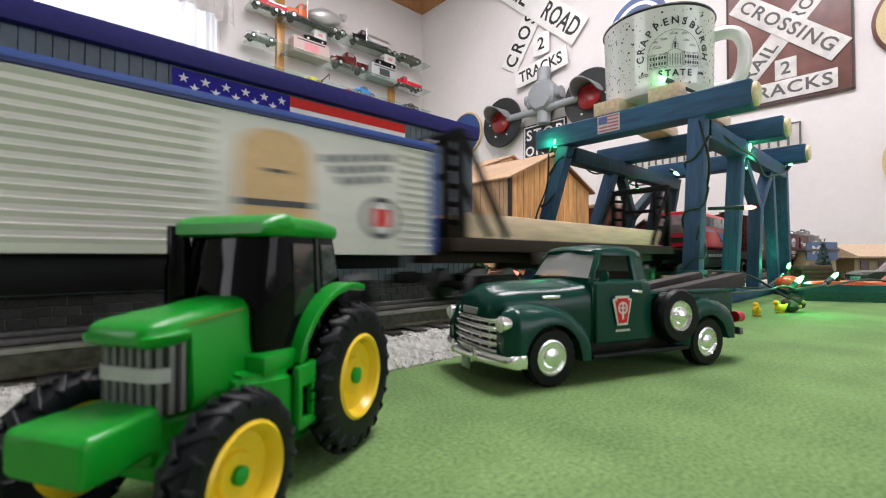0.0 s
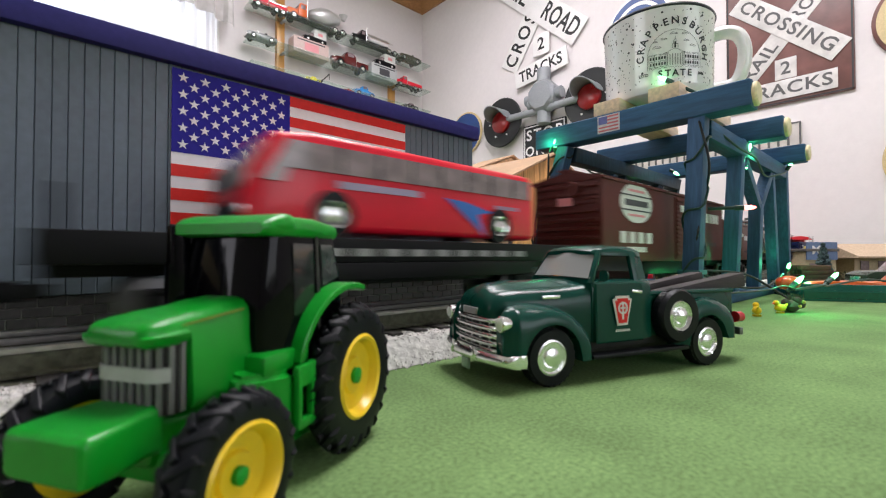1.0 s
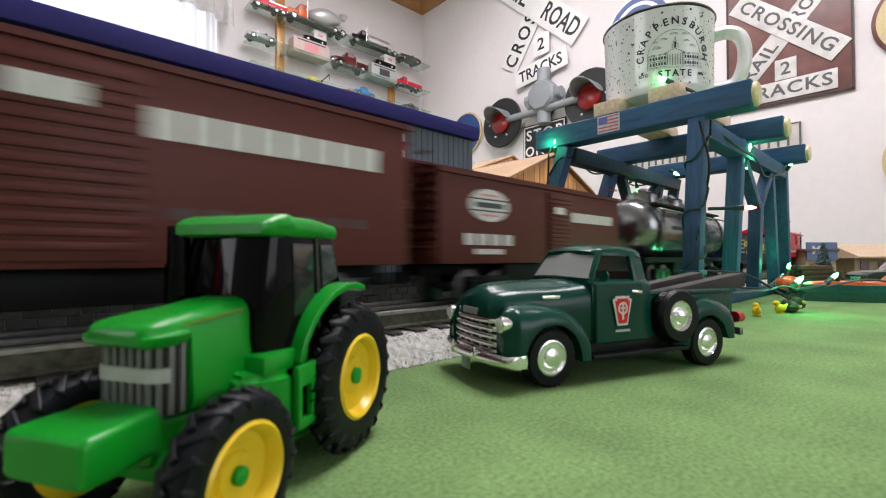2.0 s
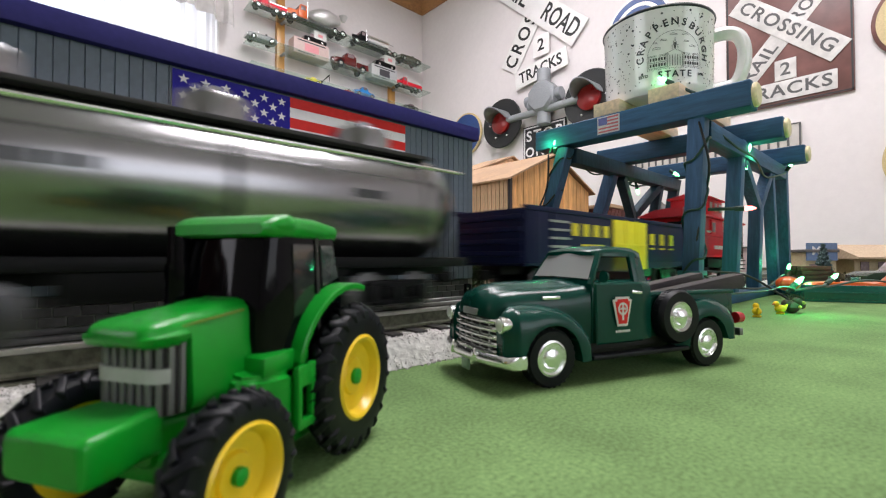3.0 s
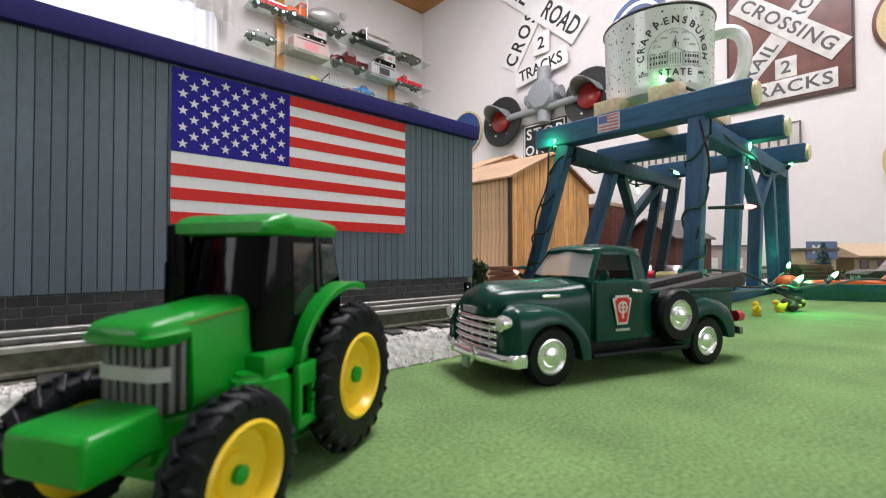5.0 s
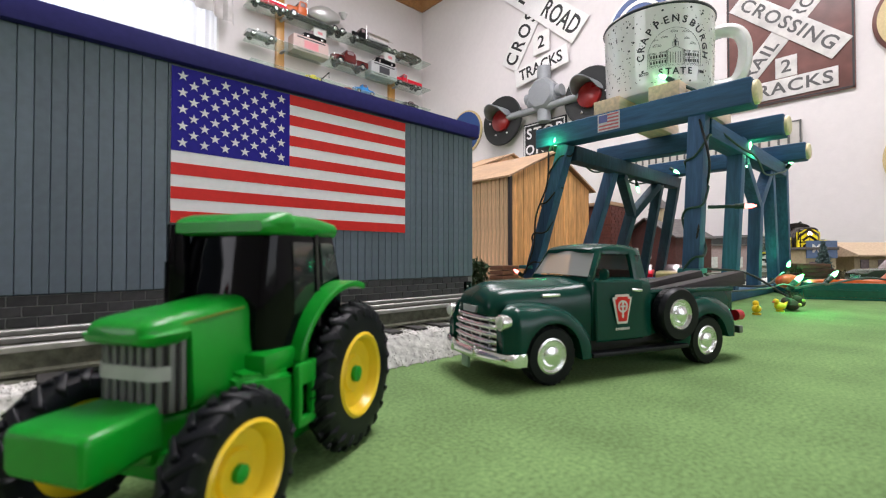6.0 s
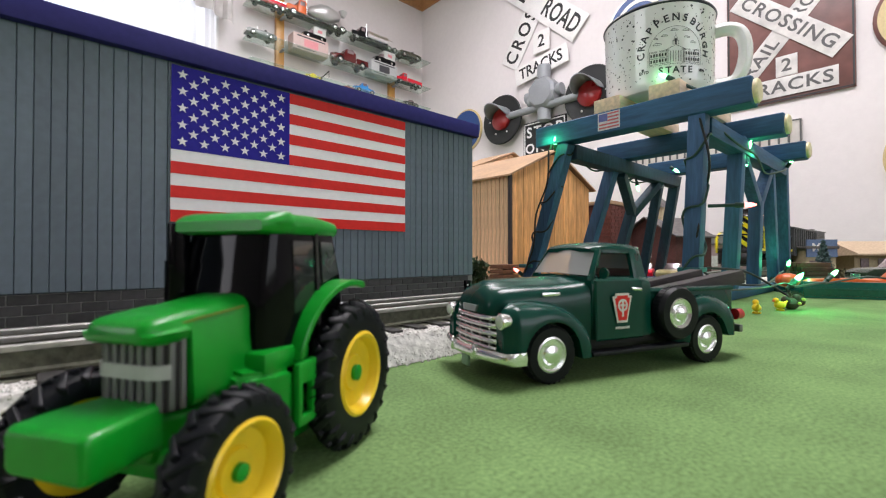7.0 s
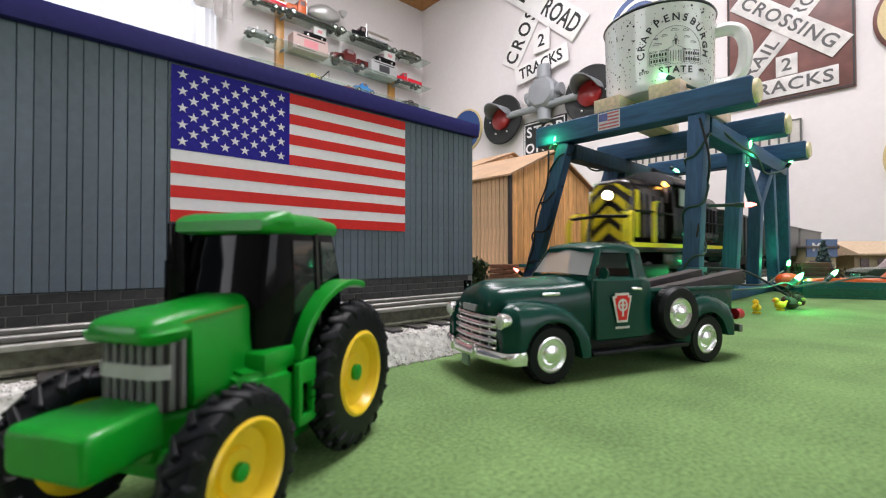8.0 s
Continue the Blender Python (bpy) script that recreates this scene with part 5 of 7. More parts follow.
part("hood_emblem", B(28, 13.4, 26.6, 35.0, 14.5, 27.7, .3), CHROME, tk, "chrome hood side badge")
part("hood_emblem", B(28, -14.5, 26.6, 35.0, -13.4, 27.7, .3), CHROME, tk)
part("hood_badge", loft([[(53.9, -5.0, 23.6), (53.9, 5.0, 23.6), (54.2, 4.2, 21.6), (54.2, -4.2, 21.6)], [(52.4, -4.6, 23.8), (52.4, 4.6, 23.8), (52.8, 3.8, 21.6), (52.8, -3.8, 21.6)]]), SILVER, tk, "silver nose badge")
for k in range(5):
    z = 20.3 - k * 2.35
    hw = (13.4, 15.0, 15.6, 15.6, 15.0)[k]
    pts = spline([(50.8, hw, z), (52.6, hw * .84, z), (53.6, hw * .45, z), (53.9, 0, z), (53.6, -hw * .45, z), (52.6, -hw * .84, z), (50.8, -hw, z)], 4)
    part("grille_bar", loft([[(p.x - 1.4, p.y, p.z - .7), (p.x - .1, p.y, p.z - .75), (p.x + .3, p.y, p.z - .2), (p.x + .2, p.y, p.z + .45), (p.x - .4, p.y, p.z + .75), (p.x - 1.4, p.y, p.z + .75)] for p in pts]), CHROME, tk, "chrome grille bar", smooth=60)
part("grille_back", loft([csec(47.2, 12.6, 9.4, 22.4, 2), csec(51.0, 9, 9.4, 22.0, 2)]), DARKIN, tk)
for y in (-10.4, -5.2, 0, 5.2, 10.4):
    part("grille_post", beam((52.9 - abs(y) * .08, y, 10), (52.9 - abs(y) * .08, y, 20.6), .7, .9), CHROME, tk)
bpts = spline([(47, 22.4, 9.2), (52, 21.0, 9.1), (55.2, 11, 9.0), (56.0, 0, 9.0), (55.2, -11, 9.0), (52, -21.0, 9.1), (47, -22.4, 9.2)], 5)
part("front_bumper", loft([[(p.x - .5, p.y, p.z - 1.9), (p.x + .6, p.y, p.z - 1.4), (p.x + 1.0, p.y, p.z - .3), (p.x + .9, p.y, p.z + .7), (p.x + .4, p.y, p.z + 1.6), (p.x - .5, p.y, p.z + 1.9), (p.x - .9, p.y, p.z)] for p in bpts]), CHROME, tk, "chrome front bumper", smooth=70)
for y in (-8, 8):
    part("overrider", ball((56.4, y, 9.6), 1.5, 12, .7, .8, 1.6), CHROME, tk)
part("license_plate", B(55.0, -2.4, 3.6, 55.8, 2.4, 7.4, .2), mat("plate_green", (.2, .3, .22), .4), tk)
part("rear_bumper", B(-58.6, -18, 9.4, -56.4, 18, 12.4, .6), mat("bumper_grey", (.2, .2, .2), .35, .8), tk)
part("bed_floor", B(-54, -14.6, 13, -9.2, 14.6, 14.4), DARKIN, tk)
part("bed_front", B(-10.4, -15, 12, -9.0, 15, 28, .4), TRUCKG, tk)
part("tailgate", B(-55.6, -14.6, 12, -54.2, 14.6, 27, .5), TRUCKG, tk)
part("chassis", B(-52, -9, 5.4, 48, 9, 11.5, 1), DARKIN, tk)
part("underbody", B(-54, -15, 9, 44, 15, 12.6, 1), DARKIN, tk)
sp_ = part("spare_wheel", lathe([(5.6, -2.8), (8.6, -2.8), (9.6, -1.6), (9.6, 1.6), (8.8, 2.8), (5.8, 2.8), (5.4, 1.8)], 32, cap=False), RUBBER, tk, "black spare tyre with chrome hubcap", m=at(-19.5, 18.6, 19.2, -90, 0, 0))
part("hubcap", lathe([(5.7, -1), (5.7, 2.4), (5.2, 2.9), (4.4, 2.0), (3.2, 2.0), (2.8, 3.0), (1.4, 3.8), (.1, 4.0)], 32), CHROME, sp_)
for k in range(44):
    a = 2 * math.pi * k / 44
    part("tread_block", lug, None, sp_, m=Matrix.Rotation(a, 4, "Z") @ at(0, 9.6, 0))
rb = thing("timber_beam", "dark stained square timber lying in the pickup bed", "timber", at(157.6, 86.7, 0, 0, 0, 161.25), "timbers in the truck bed")
part("stick", beam((-14, 4.5, 22.5), (-66, 11, 31.0), 6.4, 5.4, .3), RAILWOOD, rb)
rb2 = thing("timber_beam", "dark stained square timber lying in the pickup bed", "timber", at(157.6, 86.7, 0, 0, 0, 161.25), "timbers in the truck bed")
part("stick", beam((-11, -7, 23), (-60, -3, 31.0), 6.4, 5.4, .3), RAILWOOD, rb2)

WHEELST = mat("wheel_steel", (.12, .12, .12), .4, .6, var=.2)
# ---- trains: local x points the way of travel, z from the rail's top ----


def bogie(parent, x):
    sides = []
    for sy in (-1, 1):
        y0, y1 = (16.4, 20) if sy > 0 else (-20, -16.4)
        sides += [B(x - 17, y0, 9.4, x + 17, y1, 12.4, .8), B(x - 15, y0, 1.8, x + 15, y1, 4.4, .8), B(x - 5, y0 - .4, 3.4, x + 5, y1 + .4, 11.5, .8)]
        for wx in (-13, 13):
            sides.append(B(x + wx - 4, y0 - .6, 3.2, x + wx + 4, y1 + .6, 10.4, 1))
    fr = part("bogie", join(B(x - 5, -18, 5, x + 5, 18, 12, 1), *sides), BLACKCAR, parent, "black wheel truck")
    for wx in (-13, 13):
        part("axle", lathe([(8.4, -16), (9.4, -15.6), (9.4, -14.8), (8.2, -14), (8.0, -11.6), (2, -11.4), (2, 11.4), (8.0, 11.6), (8.2, 14), (9.4, 14.8), (9.4, 15.6), (8.4, 16)], 24, at(x + wx, 0, 6.8, 90, 0, 0)), WHEELST, fr, "dull steel wheel set")


def car_base(parent, L, z, colour=None, hw=26.0):
    part("underframe", join(B(-L / 2, -9, z - 6, L / 2, 9, z, 1), B(-L / 5, -hw + 6, z - 11, L / 5, -hw + 12, z, 1), B(-L / 5, hw - 12, z - 11, L / 5, hw - 6, z, 1)), colour or BLACKCAR, parent)
    for sx in (-1, 1):
        bogie(parent, sx * (L / 2 - 40))
        part("coupler", join(B(sx * L / 2 - 3 + sx * 6, -3, 9, sx * L / 2 + 3 + sx * 6, 3, 15, 1), B(sx * L / 2 - 3, -2, 10, sx * L / 2 + 3 + sx * 2, 2, 14, .5)), BLACKCAR, parent)


def side_m(x, z, y, sy):
    """Flat work on a car's side: x along, y up."""
    return at(x, sy * y, z, 90, 0, 180 if sy > 0 else 0)


def boxcar(name, label, L, hw, z0, z1, body, ribs=None, category="boxcar", rise=6.0):
    c = thing(name, label, category)
    part("body", B(-L / 2, -hw, z0, L / 2, hw, z1, .8), body, c)
    part("roof", loft([[(x, -hw - 1.4, z1 - 1.5), (x, -hw - 1.4, z1 + .6), (x, 0, z1 + rise), (x, hw + 1.4, z1 + .6), (x, hw + 1.4, z1 - 1.5)] for x in (-L / 2 - 1.5, L / 2 + 1.5)]), ribs or body, c)
    part("roof_walk", B(-L / 2 - 3, -5, z1 + rise - .2, L / 2 + 3, 5, z1 + rise + 1.4, .3), ribs or body, c)
    car_base(c, L - 4, z0)
    for sx in (-1, 1):
        for k in range(9):
            z = z0 + 5 + k * (z1 - z0 - 10) / 8
            part("end_rib", B(sx * (L / 2 + .7) - .9, -hw + 3, z - 1.3, sx * (L / 2 + .7) + .9, hw - 3, z + 1.3, .5), body, c)
        part("ladder", join(*[tube((sx * (L / 2 + 3), hw - 12, z0 + 8 + k * 9), (sx * (L / 2 + 3), hw - 3, z0 + 8 + k * 9), .7, 6) for k in range(6)]), body, c)
    return c


def plain_boxcar(name, label, L, hw, z0, z1, k=1.0, full=True):
    c = boxcar(name, label, L, hw, z0, z1, BROWNCAR)
    zm = (z0 + z1) / 2
    for sy in (-1, 1):
        d = part("door", B(-24 * k - 11 * k, sy * hw - .8, z0 + 2, 13 * k - 11 * k, sy * hw + 1.3, z1 - 3, .4), BROWNCAR, c, "ribbed brown sliding door")
        for i in range(14):
            z = z0 + 6 + i * (z1 - z0 - 12) / 13
            part("door_rib", B(-33 * k, sy * (hw + 1.2) - .9, z - 1.1, .2 * k, sy * (hw + 1.2) + .9, z + 1.1, .4), BROWNCAR, d)
        ko = k * .89 if k == 1 else .5
        oval = [(30 * ko * math.cos(i * math.pi / 18), 16.8 * ko * math.sin(i * math.pi / 18)) for i in range(36)]
        m = side_m(L / 2 - 52 * k, z0 + 44 * k, hw + .1, sy)
        e = part("emblem", prism(oval, "z", 0, .3), LETTER, c, "white oval emblem", m=m, smooth=0)
        part("emblem_band", join(B(-25, 5.0, .3, 25, 6.1, .5), B(-25, -6.1, .3, 25, -5.0, .5)) if k == 1 else join(B(-14, 2.6, .3, 14, 3.3, .5), B(-14, -3.3, .3, 14, -2.6, .5)), LETTERDK, c, m=m, smooth=0)
        part("emblem_bar", B(-22 * ko, -2.6 * ko, .3, 22 * ko, 2.6 * ko, .5), LETTERDK, c, m=m, smooth=0)
        part("emblem_line", join(B(-15 * ko, 9.4 * ko, .3, 15 * ko, 11.4 * ko, .5), B(-15 * ko, -11.4 * ko, .3, 15 * ko, -9.4 * ko, .5)), PINKISH, c, m=m, smooth=0)
        bars(4, 9.4 * k, 8.4 * k, 5 * k, LETTER, c, side_m(L / 2 - 52 * k, z0 + 18 * k, hw + .1, sy))
        bars(6, 4.4 * k, 4 * k, 1 * k, LETTER, c, side_m(L / 2 - 52 * k, z0 + 9 * k, hw + .1, sy))
        bars(9, 8.2 * k, 9 * k, 1.8 * k, LETTER, c, side_m(-L / 2 + 60 * k, z0 + 42 * k, hw + .1, sy))
        bars(8, 4 * k, 3.6 * k, 6 * k, LETTERDK, c, side_m(-L / 2 + 60 * k, z0 + 16 * k, hw + .1, sy))
        bars(2, 7 * k, 6 * k, 1 * k, LETTER, c, side_m(-13 * k, z0 + 46 * k, hw + 2.2, sy))
    part("routing_card", B(L / 2 + 1.8, -6, z0 + 40 * k, L / 2 + 2.2, 6, z0 + 46 * k), PINKISH, c)
    part("brake_wheel", lathe([(5, -.5), (5.6, 0), (5, .5), (4.6, 0)], 16, at(L / 2 + 5, 8, z1 - 8, 0, 90, 0)), BROWNCAR, c)
    return c


# white advertising boxcar
wc = boxcar("white_boxcar", "white ribbed-side boxcar with blue roof edge and tan picture", 300, 28, 23, 71, WHITECAR, mat("roof_blue", (.016, .03, .16), .5), rise=1.5)
for sy in (-1, 1):
    for i in range(14):
        z = 26.5 + i * 3.2
        for x0, x1 in ((-58, 149), (-148, -133)):
            part("side_rib", prism([(sy * 27.8, z - 1.1), (sy * 29.2, z + .5), (sy * 29.1, z + .9), (sy * 27.8, z + 1.1)], "x", x0, x1), WHITECAR, wc)
    part("top_stripe", B(-150, sy * 28.9 - .7, 70.6, 150, sy * 28.9 + .7, 72.8, .3), ROYAL, wc, "blue roof edge stripe")
    part("corner_stripe", B(-151, sy * 28.3 - .6, 24, -148, sy * 28.3 + .6, 72, .3), ROYAL, wc)
    part("picture", prism([(-13, -17), (13, -17), (13, 6), (12, 11), (8, 14.5), (0, 16), (-8, 14.5), (-12, 11), (-13, 6)], "z", 0, .3), TAN, wc, "tan rounded picture", m=side_m(-79, 50, 28.1, sy), smooth=0)
    part("picture_band", join(B(-13, -10.6, .3, 13, -8.4, .5), B(-4, 1, .3, 4, 2.2, .5)), LETTERDK, wc, m=side_m(-79, 50, 28.1, sy), smooth=0)
    for j, (n_, w_) in enumerate(((7, 3.6), (6, 3.4), (5, 3.4))):
        bars(n_, w_, 2.8, 1.3, mat("grey_print", (.24, .24, .26), .5) if sy < 0 and j == 0 else bpy.data.materials["grey_print"], wc, side_m(-112 - j, 61 - j * 4.2, 28.1, sy) @ at(0, 0, 0, 0, 0, 9))
    part("emblem", lathe([(8.6, 0), (8.6, .3)], 28), LETTERDK, wc, "dark ring emblem with red centre", m=side_m(-122, 38, 28.1, sy), smooth=0)
    part("emblem_ring", lathe([(6.6, .3), (6.6, .45)], 28), LETTER, wc, m=side_m(-122, 38, 28.1, sy), smooth=0)
    part("emblem_centre", B(-3.6, -3.6, .45, 3.6, 3.6, .6), FRED, wc, m=side_m(-122, 38, 28.1, sy), smooth=0)

# bulkhead flatcar with a plank
bf = thing("bulkhead_flatcar", "dark brown bulkhead flatcar loaded with one pale plank", "flatcar")
part("deck", B(-133, -27, 25, 133, 27, 31.5, .8), DKBROWN, bf)
part("side_sill", join(B(-70, 25, 18, 70, 27.4, 25, .5), B(-70, -27.4, 18, 70, -25, 25, .5)), DKBROWN, bf)
car_base(bf, 262, 25, DKBROWN)
for sx in (-1, 1):
    bh = part("bulkhead", B(sx * 126 - 2.2, -26.5, 80, sx * 126 + 2.2, 26.5, 85, .5), BLACKCAR, bf, "black open end rack with ladder sides")
    for y in (-24.5, -14, 14, 24.5):
        part("post", B(sx * 126 - 2.2, y - 2, 31.6, sx * 126 + 2.2, y + 2, 80, .5), BLACKCAR, bh)
    for z in (38, 47, 56, 65, 73):
        for y in (-19.2, 19.2):
            part("rung", B(sx * 126 - 1.4, y - 3.2, z, sx * 126 + 1.4, y + 3.2, z + 2.6, .4), BLACKCAR, bh)
    part("cross_bar", B(sx * 126 - 1.4, -12, 62, sx * 126 + 1.4, 12, 65, .4), BLACKCAR, bh)
    part("cross_bar", B(sx * 126 - 1.6, -12, 31.6, sx * 126 + 1.6, 12, 42, .4), BLACKCAR, bh)
    for sy in (-1, 1):
        part("brace", beam((sx * 124, sy * 25, 82), (sx * 92, sy * 25, 33), 3, 3, .4), BLACKCAR, bh)
        part("brace", beam((sx * 124, sy * 25, 58), (sx * 106, sy * 25, 33), 2.4, 2.4, .4), BLACKCAR, bh)
part("plank", B(-112, -18, 31.7, 120, 24.5, 44.5, .8), PINE, bf, "long pale pine plank")
bars(8, 9, 2.2, 5, LETTERDK, bf, side_m(10, 22, 27.5, 1))

# flatcar with the coach
ff = thing("flatcar", "black flatcar carrying a red motor coach", "flatcar")
part("deck", B(-130, -27, 20, 130, 27, 29.5, .8), BLACKCAR, ff)
part("side_sill", join(B(-80, 25, 13, 80, 27.4, 20, .5), B(-80, -27.4, 13, 80, -25, 20, .5)), BLACKCAR, ff)
car_base(ff, 256, 22)
bars(9, 9, 3, 5, mat("grey_lettering", (.3, .3, .3), .6), ff, side_m(-10, 24, 27.1, 1))
part("brake_wheel", tube((124, 8, 29.5), (124, 8, 44), 1.2), BLACKCAR, ff)
bus = part("coach", loft([rrect(19, 33, 68, 3, -90, 17.5), rrect(20, 32, 70, 3, -87, 18), rrect(20, 32, 71, 3, 50, 18), rrect(20, 32, 69, 3, 64, 17.5), rrect(19, 32.5, 54, 3, 74, 18), rrect(18, 33, 46, 3, 76)]), BUSRED, ff, "glossy red toy motor coach")
part("windscreen", loft([rrect(17.6, 48, 66, 2, 66.6, 15.8), rrect(17.2, 47, 55, 2, 76.2, 16.4)]), BUSWIN, bus)
for sy in (-1, 1):
    part("window_band", prism([(-85, 55.5), (62, 55.5), (56, 66), (-85, 66)], "y", sy * 18.4, sy * 19.7), BUSWIN, bus, "tinted side window band")
    part("front_side_window", prism([(62, 50), (70, 50), (60, 66), (56, 66)], "y", sy * 18.5, sy * 19.9), BUSWIN, bus)
    for x in (-70, -52, -34, -16, 2, 20, 38):
        part("pillar", B(x - .6, sy * 19.2 - .7, 55.5, x + .6, sy * 19.2 + .7, 66), DARKIN, bus)
    part("stripe", B(-2, sy * 20.1 - .2, 49.5, 40, sy * 20.1 + .2, 52.5), mat("coach_grey", (.36, .3, .45), .4) if sy < 0 else bpy.data.materials["coach_grey"], bus, smooth=0)
    part("swoosh", prism([(-18, 51), (-32, 50), (-52, 46), (-41, 44), (-46, 33), (-36, 40), (-25, 47)], "y", sy * 20.05, sy * 20.35), DECALB, bus, "blue bird-like swoosh", smooth=0)
    bars(4, 4, 2, 1, bpy.data.materials["coach_grey"], bus, side_m(-64, 49, 20.1, sy))
    for wx in (-58, 42):
        w_ = part("wheel", lathe([(4.5, -3), (9.4, -3), (9.4, 3), (5, 3.2)], 22, at(wx, sy * 17.5, 39, -90 * sy, 0, 0)), RUBBER, bus)
        part("hubcap", lathe([(5.8, 2.8), (5.4, 3.6), (4, 3.0), (.2, 3.8)], 22, at(wx, sy * 17.5, 39, -90 * sy, 0, 0)), CHROME, w_)
part("grille", B(75, -13, 37, 77, 13, 42, .4), DARKIN, bus)
for y in (-15, 15):
    part("headlight", B(74.6, y - 3, 37.5, 76.8, y + 3, 41, .6), CHROME, bus)

brown = plain_boxcar("brown_boxcar", "oxide brown boxcar with white oval emblem and block lettering", 258, 28, 19, 78)
small = plain_boxcar("small_boxcar", "smaller oxide brown boxcar with white oval emblem", 176, 25, 19, 64, .68)

# silver tank car
tank = thing("tank_car", "silver tank car with three domes and side walkway rail", "tank car")
tb = [(1, -107), (12, -106), (20, -103), (25, -96), (26.5, -88)]
part("tank", lathe(tb + [(26.5, 0)] + [(r, -x) for r, x in tb[::-1]], 40, at(0, 0, 47, 0, 90, 0)), TANKMETAL, tank, smooth=50)
for x in (-64, 0, 64):
    dm = part("dome", lathe([(13, 66), (13, 78), (11.6, 80.6), (6, 82.4), (.2, 82.8)], 28, at(x, 0, 0)), TANKMETAL, tank)
    part("dome_lid", lathe([(5, 82), (5, 84.6), (.2, 85)], 18, at(x, 0, 0)), TANKMETAL, dm)
for x in (-82, -32, 0, 32, 82):
    part("band", lathe([(26.4, -1.3), (27.1, -1.1), (27.1, 1.1), (26.4, 1.3)], 40, at(x, 0, 47, 0, 90, 0)), BLACKCAR if x == 0 else TANKMETAL, tank)
part("sill", B(-112, -22, 18, 112, 22, 22.5, .8), BLACKCAR, tank)
car_base(tank, 222, 20)
for sy in (-1, 1):
    part("handrail", path_tube([(-100, sy * 29, 62), (100, sy * 29, 62)], .9), CHROME, tank)
    part("walkway", B(-88, sy * 18 - 4, 67.5, 88, sy * 18 + 4, 69.2, .4), DARKIN, tank)
    bars(5, 5, 3.4, 1.2, LETTERDK, tank, side_m(50, 48, 26.7, sy))
    bars(3, 4, 3.4, 1.2, LETTERDK, tank, side_m(-52, 48, 26.7, sy))
    for x in (-92, 92):
        part("handrail_post", beam((x, sy * 22, 22), (x, sy * 29, 62), 1.2, 1.2), BLACKCAR, tank)

# blue gondola with a yellow panel
gon = thing("gondola", "dark blue gondola with a yellow centre panel and yellow lettering", "gondola car")
for sy in (-1, 1):
    part("side", B(-129, sy * 27 - 1, 19, 129, sy * 27 + 1, 50.5, .4), BLUECAR, gon)
    part("top_sill", B(-130, sy * 27.4 - 1.8, 49, 130, sy * 27.4 + 1.8, 52, .5), BLUECAR, gon)
    part("bottom_sill", prism([(-129, 19), (-80, 14), (80, 14), (129, 19)], "y", sy * 26.2, sy * 27.6), BLUECAR, gon)
    for k in range(15):
        x = -122 + k * 17.4
        if abs(x) > 92:
            part("post", B(x - 1.2, sy * 28.2 - 1, 20, x + 1.2, sy * 28.2 + 1, 49, .4), BLUECAR, gon)
    pn = part("yellow_panel", B(-22, sy * 28.3 - .8, 13.5, 31, sy * 28.3 + .8, 50.6, .3), YELLOWC, gon, "yellow centre panel")
    for x in (-4, 13):
        part("panel_rib", B(x - .8, sy * 29.1 - .5, 15, x + .8, sy * 29.1 + .5, 50, .2), YELLOWC, pn)
    part("panel_rib", B(-22, sy * 29.1 - .5, 31, 31, sy * 29.1 + .5, 32.4, .2), YELLOWC, pn)
    bars(4, 6.6, 8, 6.4, YELLOWC, gon, side_m(60, 40, 28.1, sy))
    bars(3, 8, 9, 11, YELLOWC, gon, side_m(-53, 37, 28.1, sy))
    bars(3, 9, 1.2, 10, YELLOWC, gon, side_m(-53, 29.6, 28.1, sy))
    bars(5, 4, 4, 1.6, YELLOWC, gon, side_m(58, 29, 28.1, sy))
    for j in range(4):
        bars(3, 6, 1.4, 1, GREYPL, gon, side_m(98, 44 - j * 5, 29.3, sy))
for sx in (-1, 1):
    part("end", B(sx * 129 - 1, -26, 19, sx * 129 + 1, 26, 50.5, .4), BLUECAR, gon)
    for k in range(4):
        part("end_rib", B(sx * 130.4 - 1, -25, 23 + k * 7, sx * 130.4 + 1, 25, 26 + k * 7, .5), BLUECAR, gon)
part("floor", B(-128, -26, 17.5, 128, 26, 20), BLUECAR, gon)
car_base(gon, 256, 18)

# red caboose
cab = thing("caboose", "bright red caboose with cupola and end platforms", "caboose")
part("body", B(-78, -27, 23, 78, 27, 64, .6), REDCAR, cab)
part("belt", join(B(-78.4, 26.8, 44.5, 78.4, 28, 46.5, .3), B(-78.4, -28, 44.5, 78.4, -26.8, 46.5, .3), B(-78.4, 26.8, 23, 78.4, 28, 25, .3), B(-78.4, -28, 23, 78.4, -26.8, 25, .3)), REDCAR, cab)
part("roof", loft([[(x, -30, 63.5), (x, -30, 65.5), (x, -14, 71), (x, 0, 72.5), (x, 14, 71), (x, 30, 65.5), (x, 30, 63.5)] for x in (-96, 97)]), REDCAR, cab)
cp = part("cupola", B(-30, -19, 68, 30, 19, 88, .6), REDCAR, cab)
part("cupola_roof", loft([[(x, -22, 87.6), (x, -22, 89), (x, 0, 94), (x, 22, 89), (x, 22, 87.6)] for x in (-34, 34)]), REDCAR, cp)
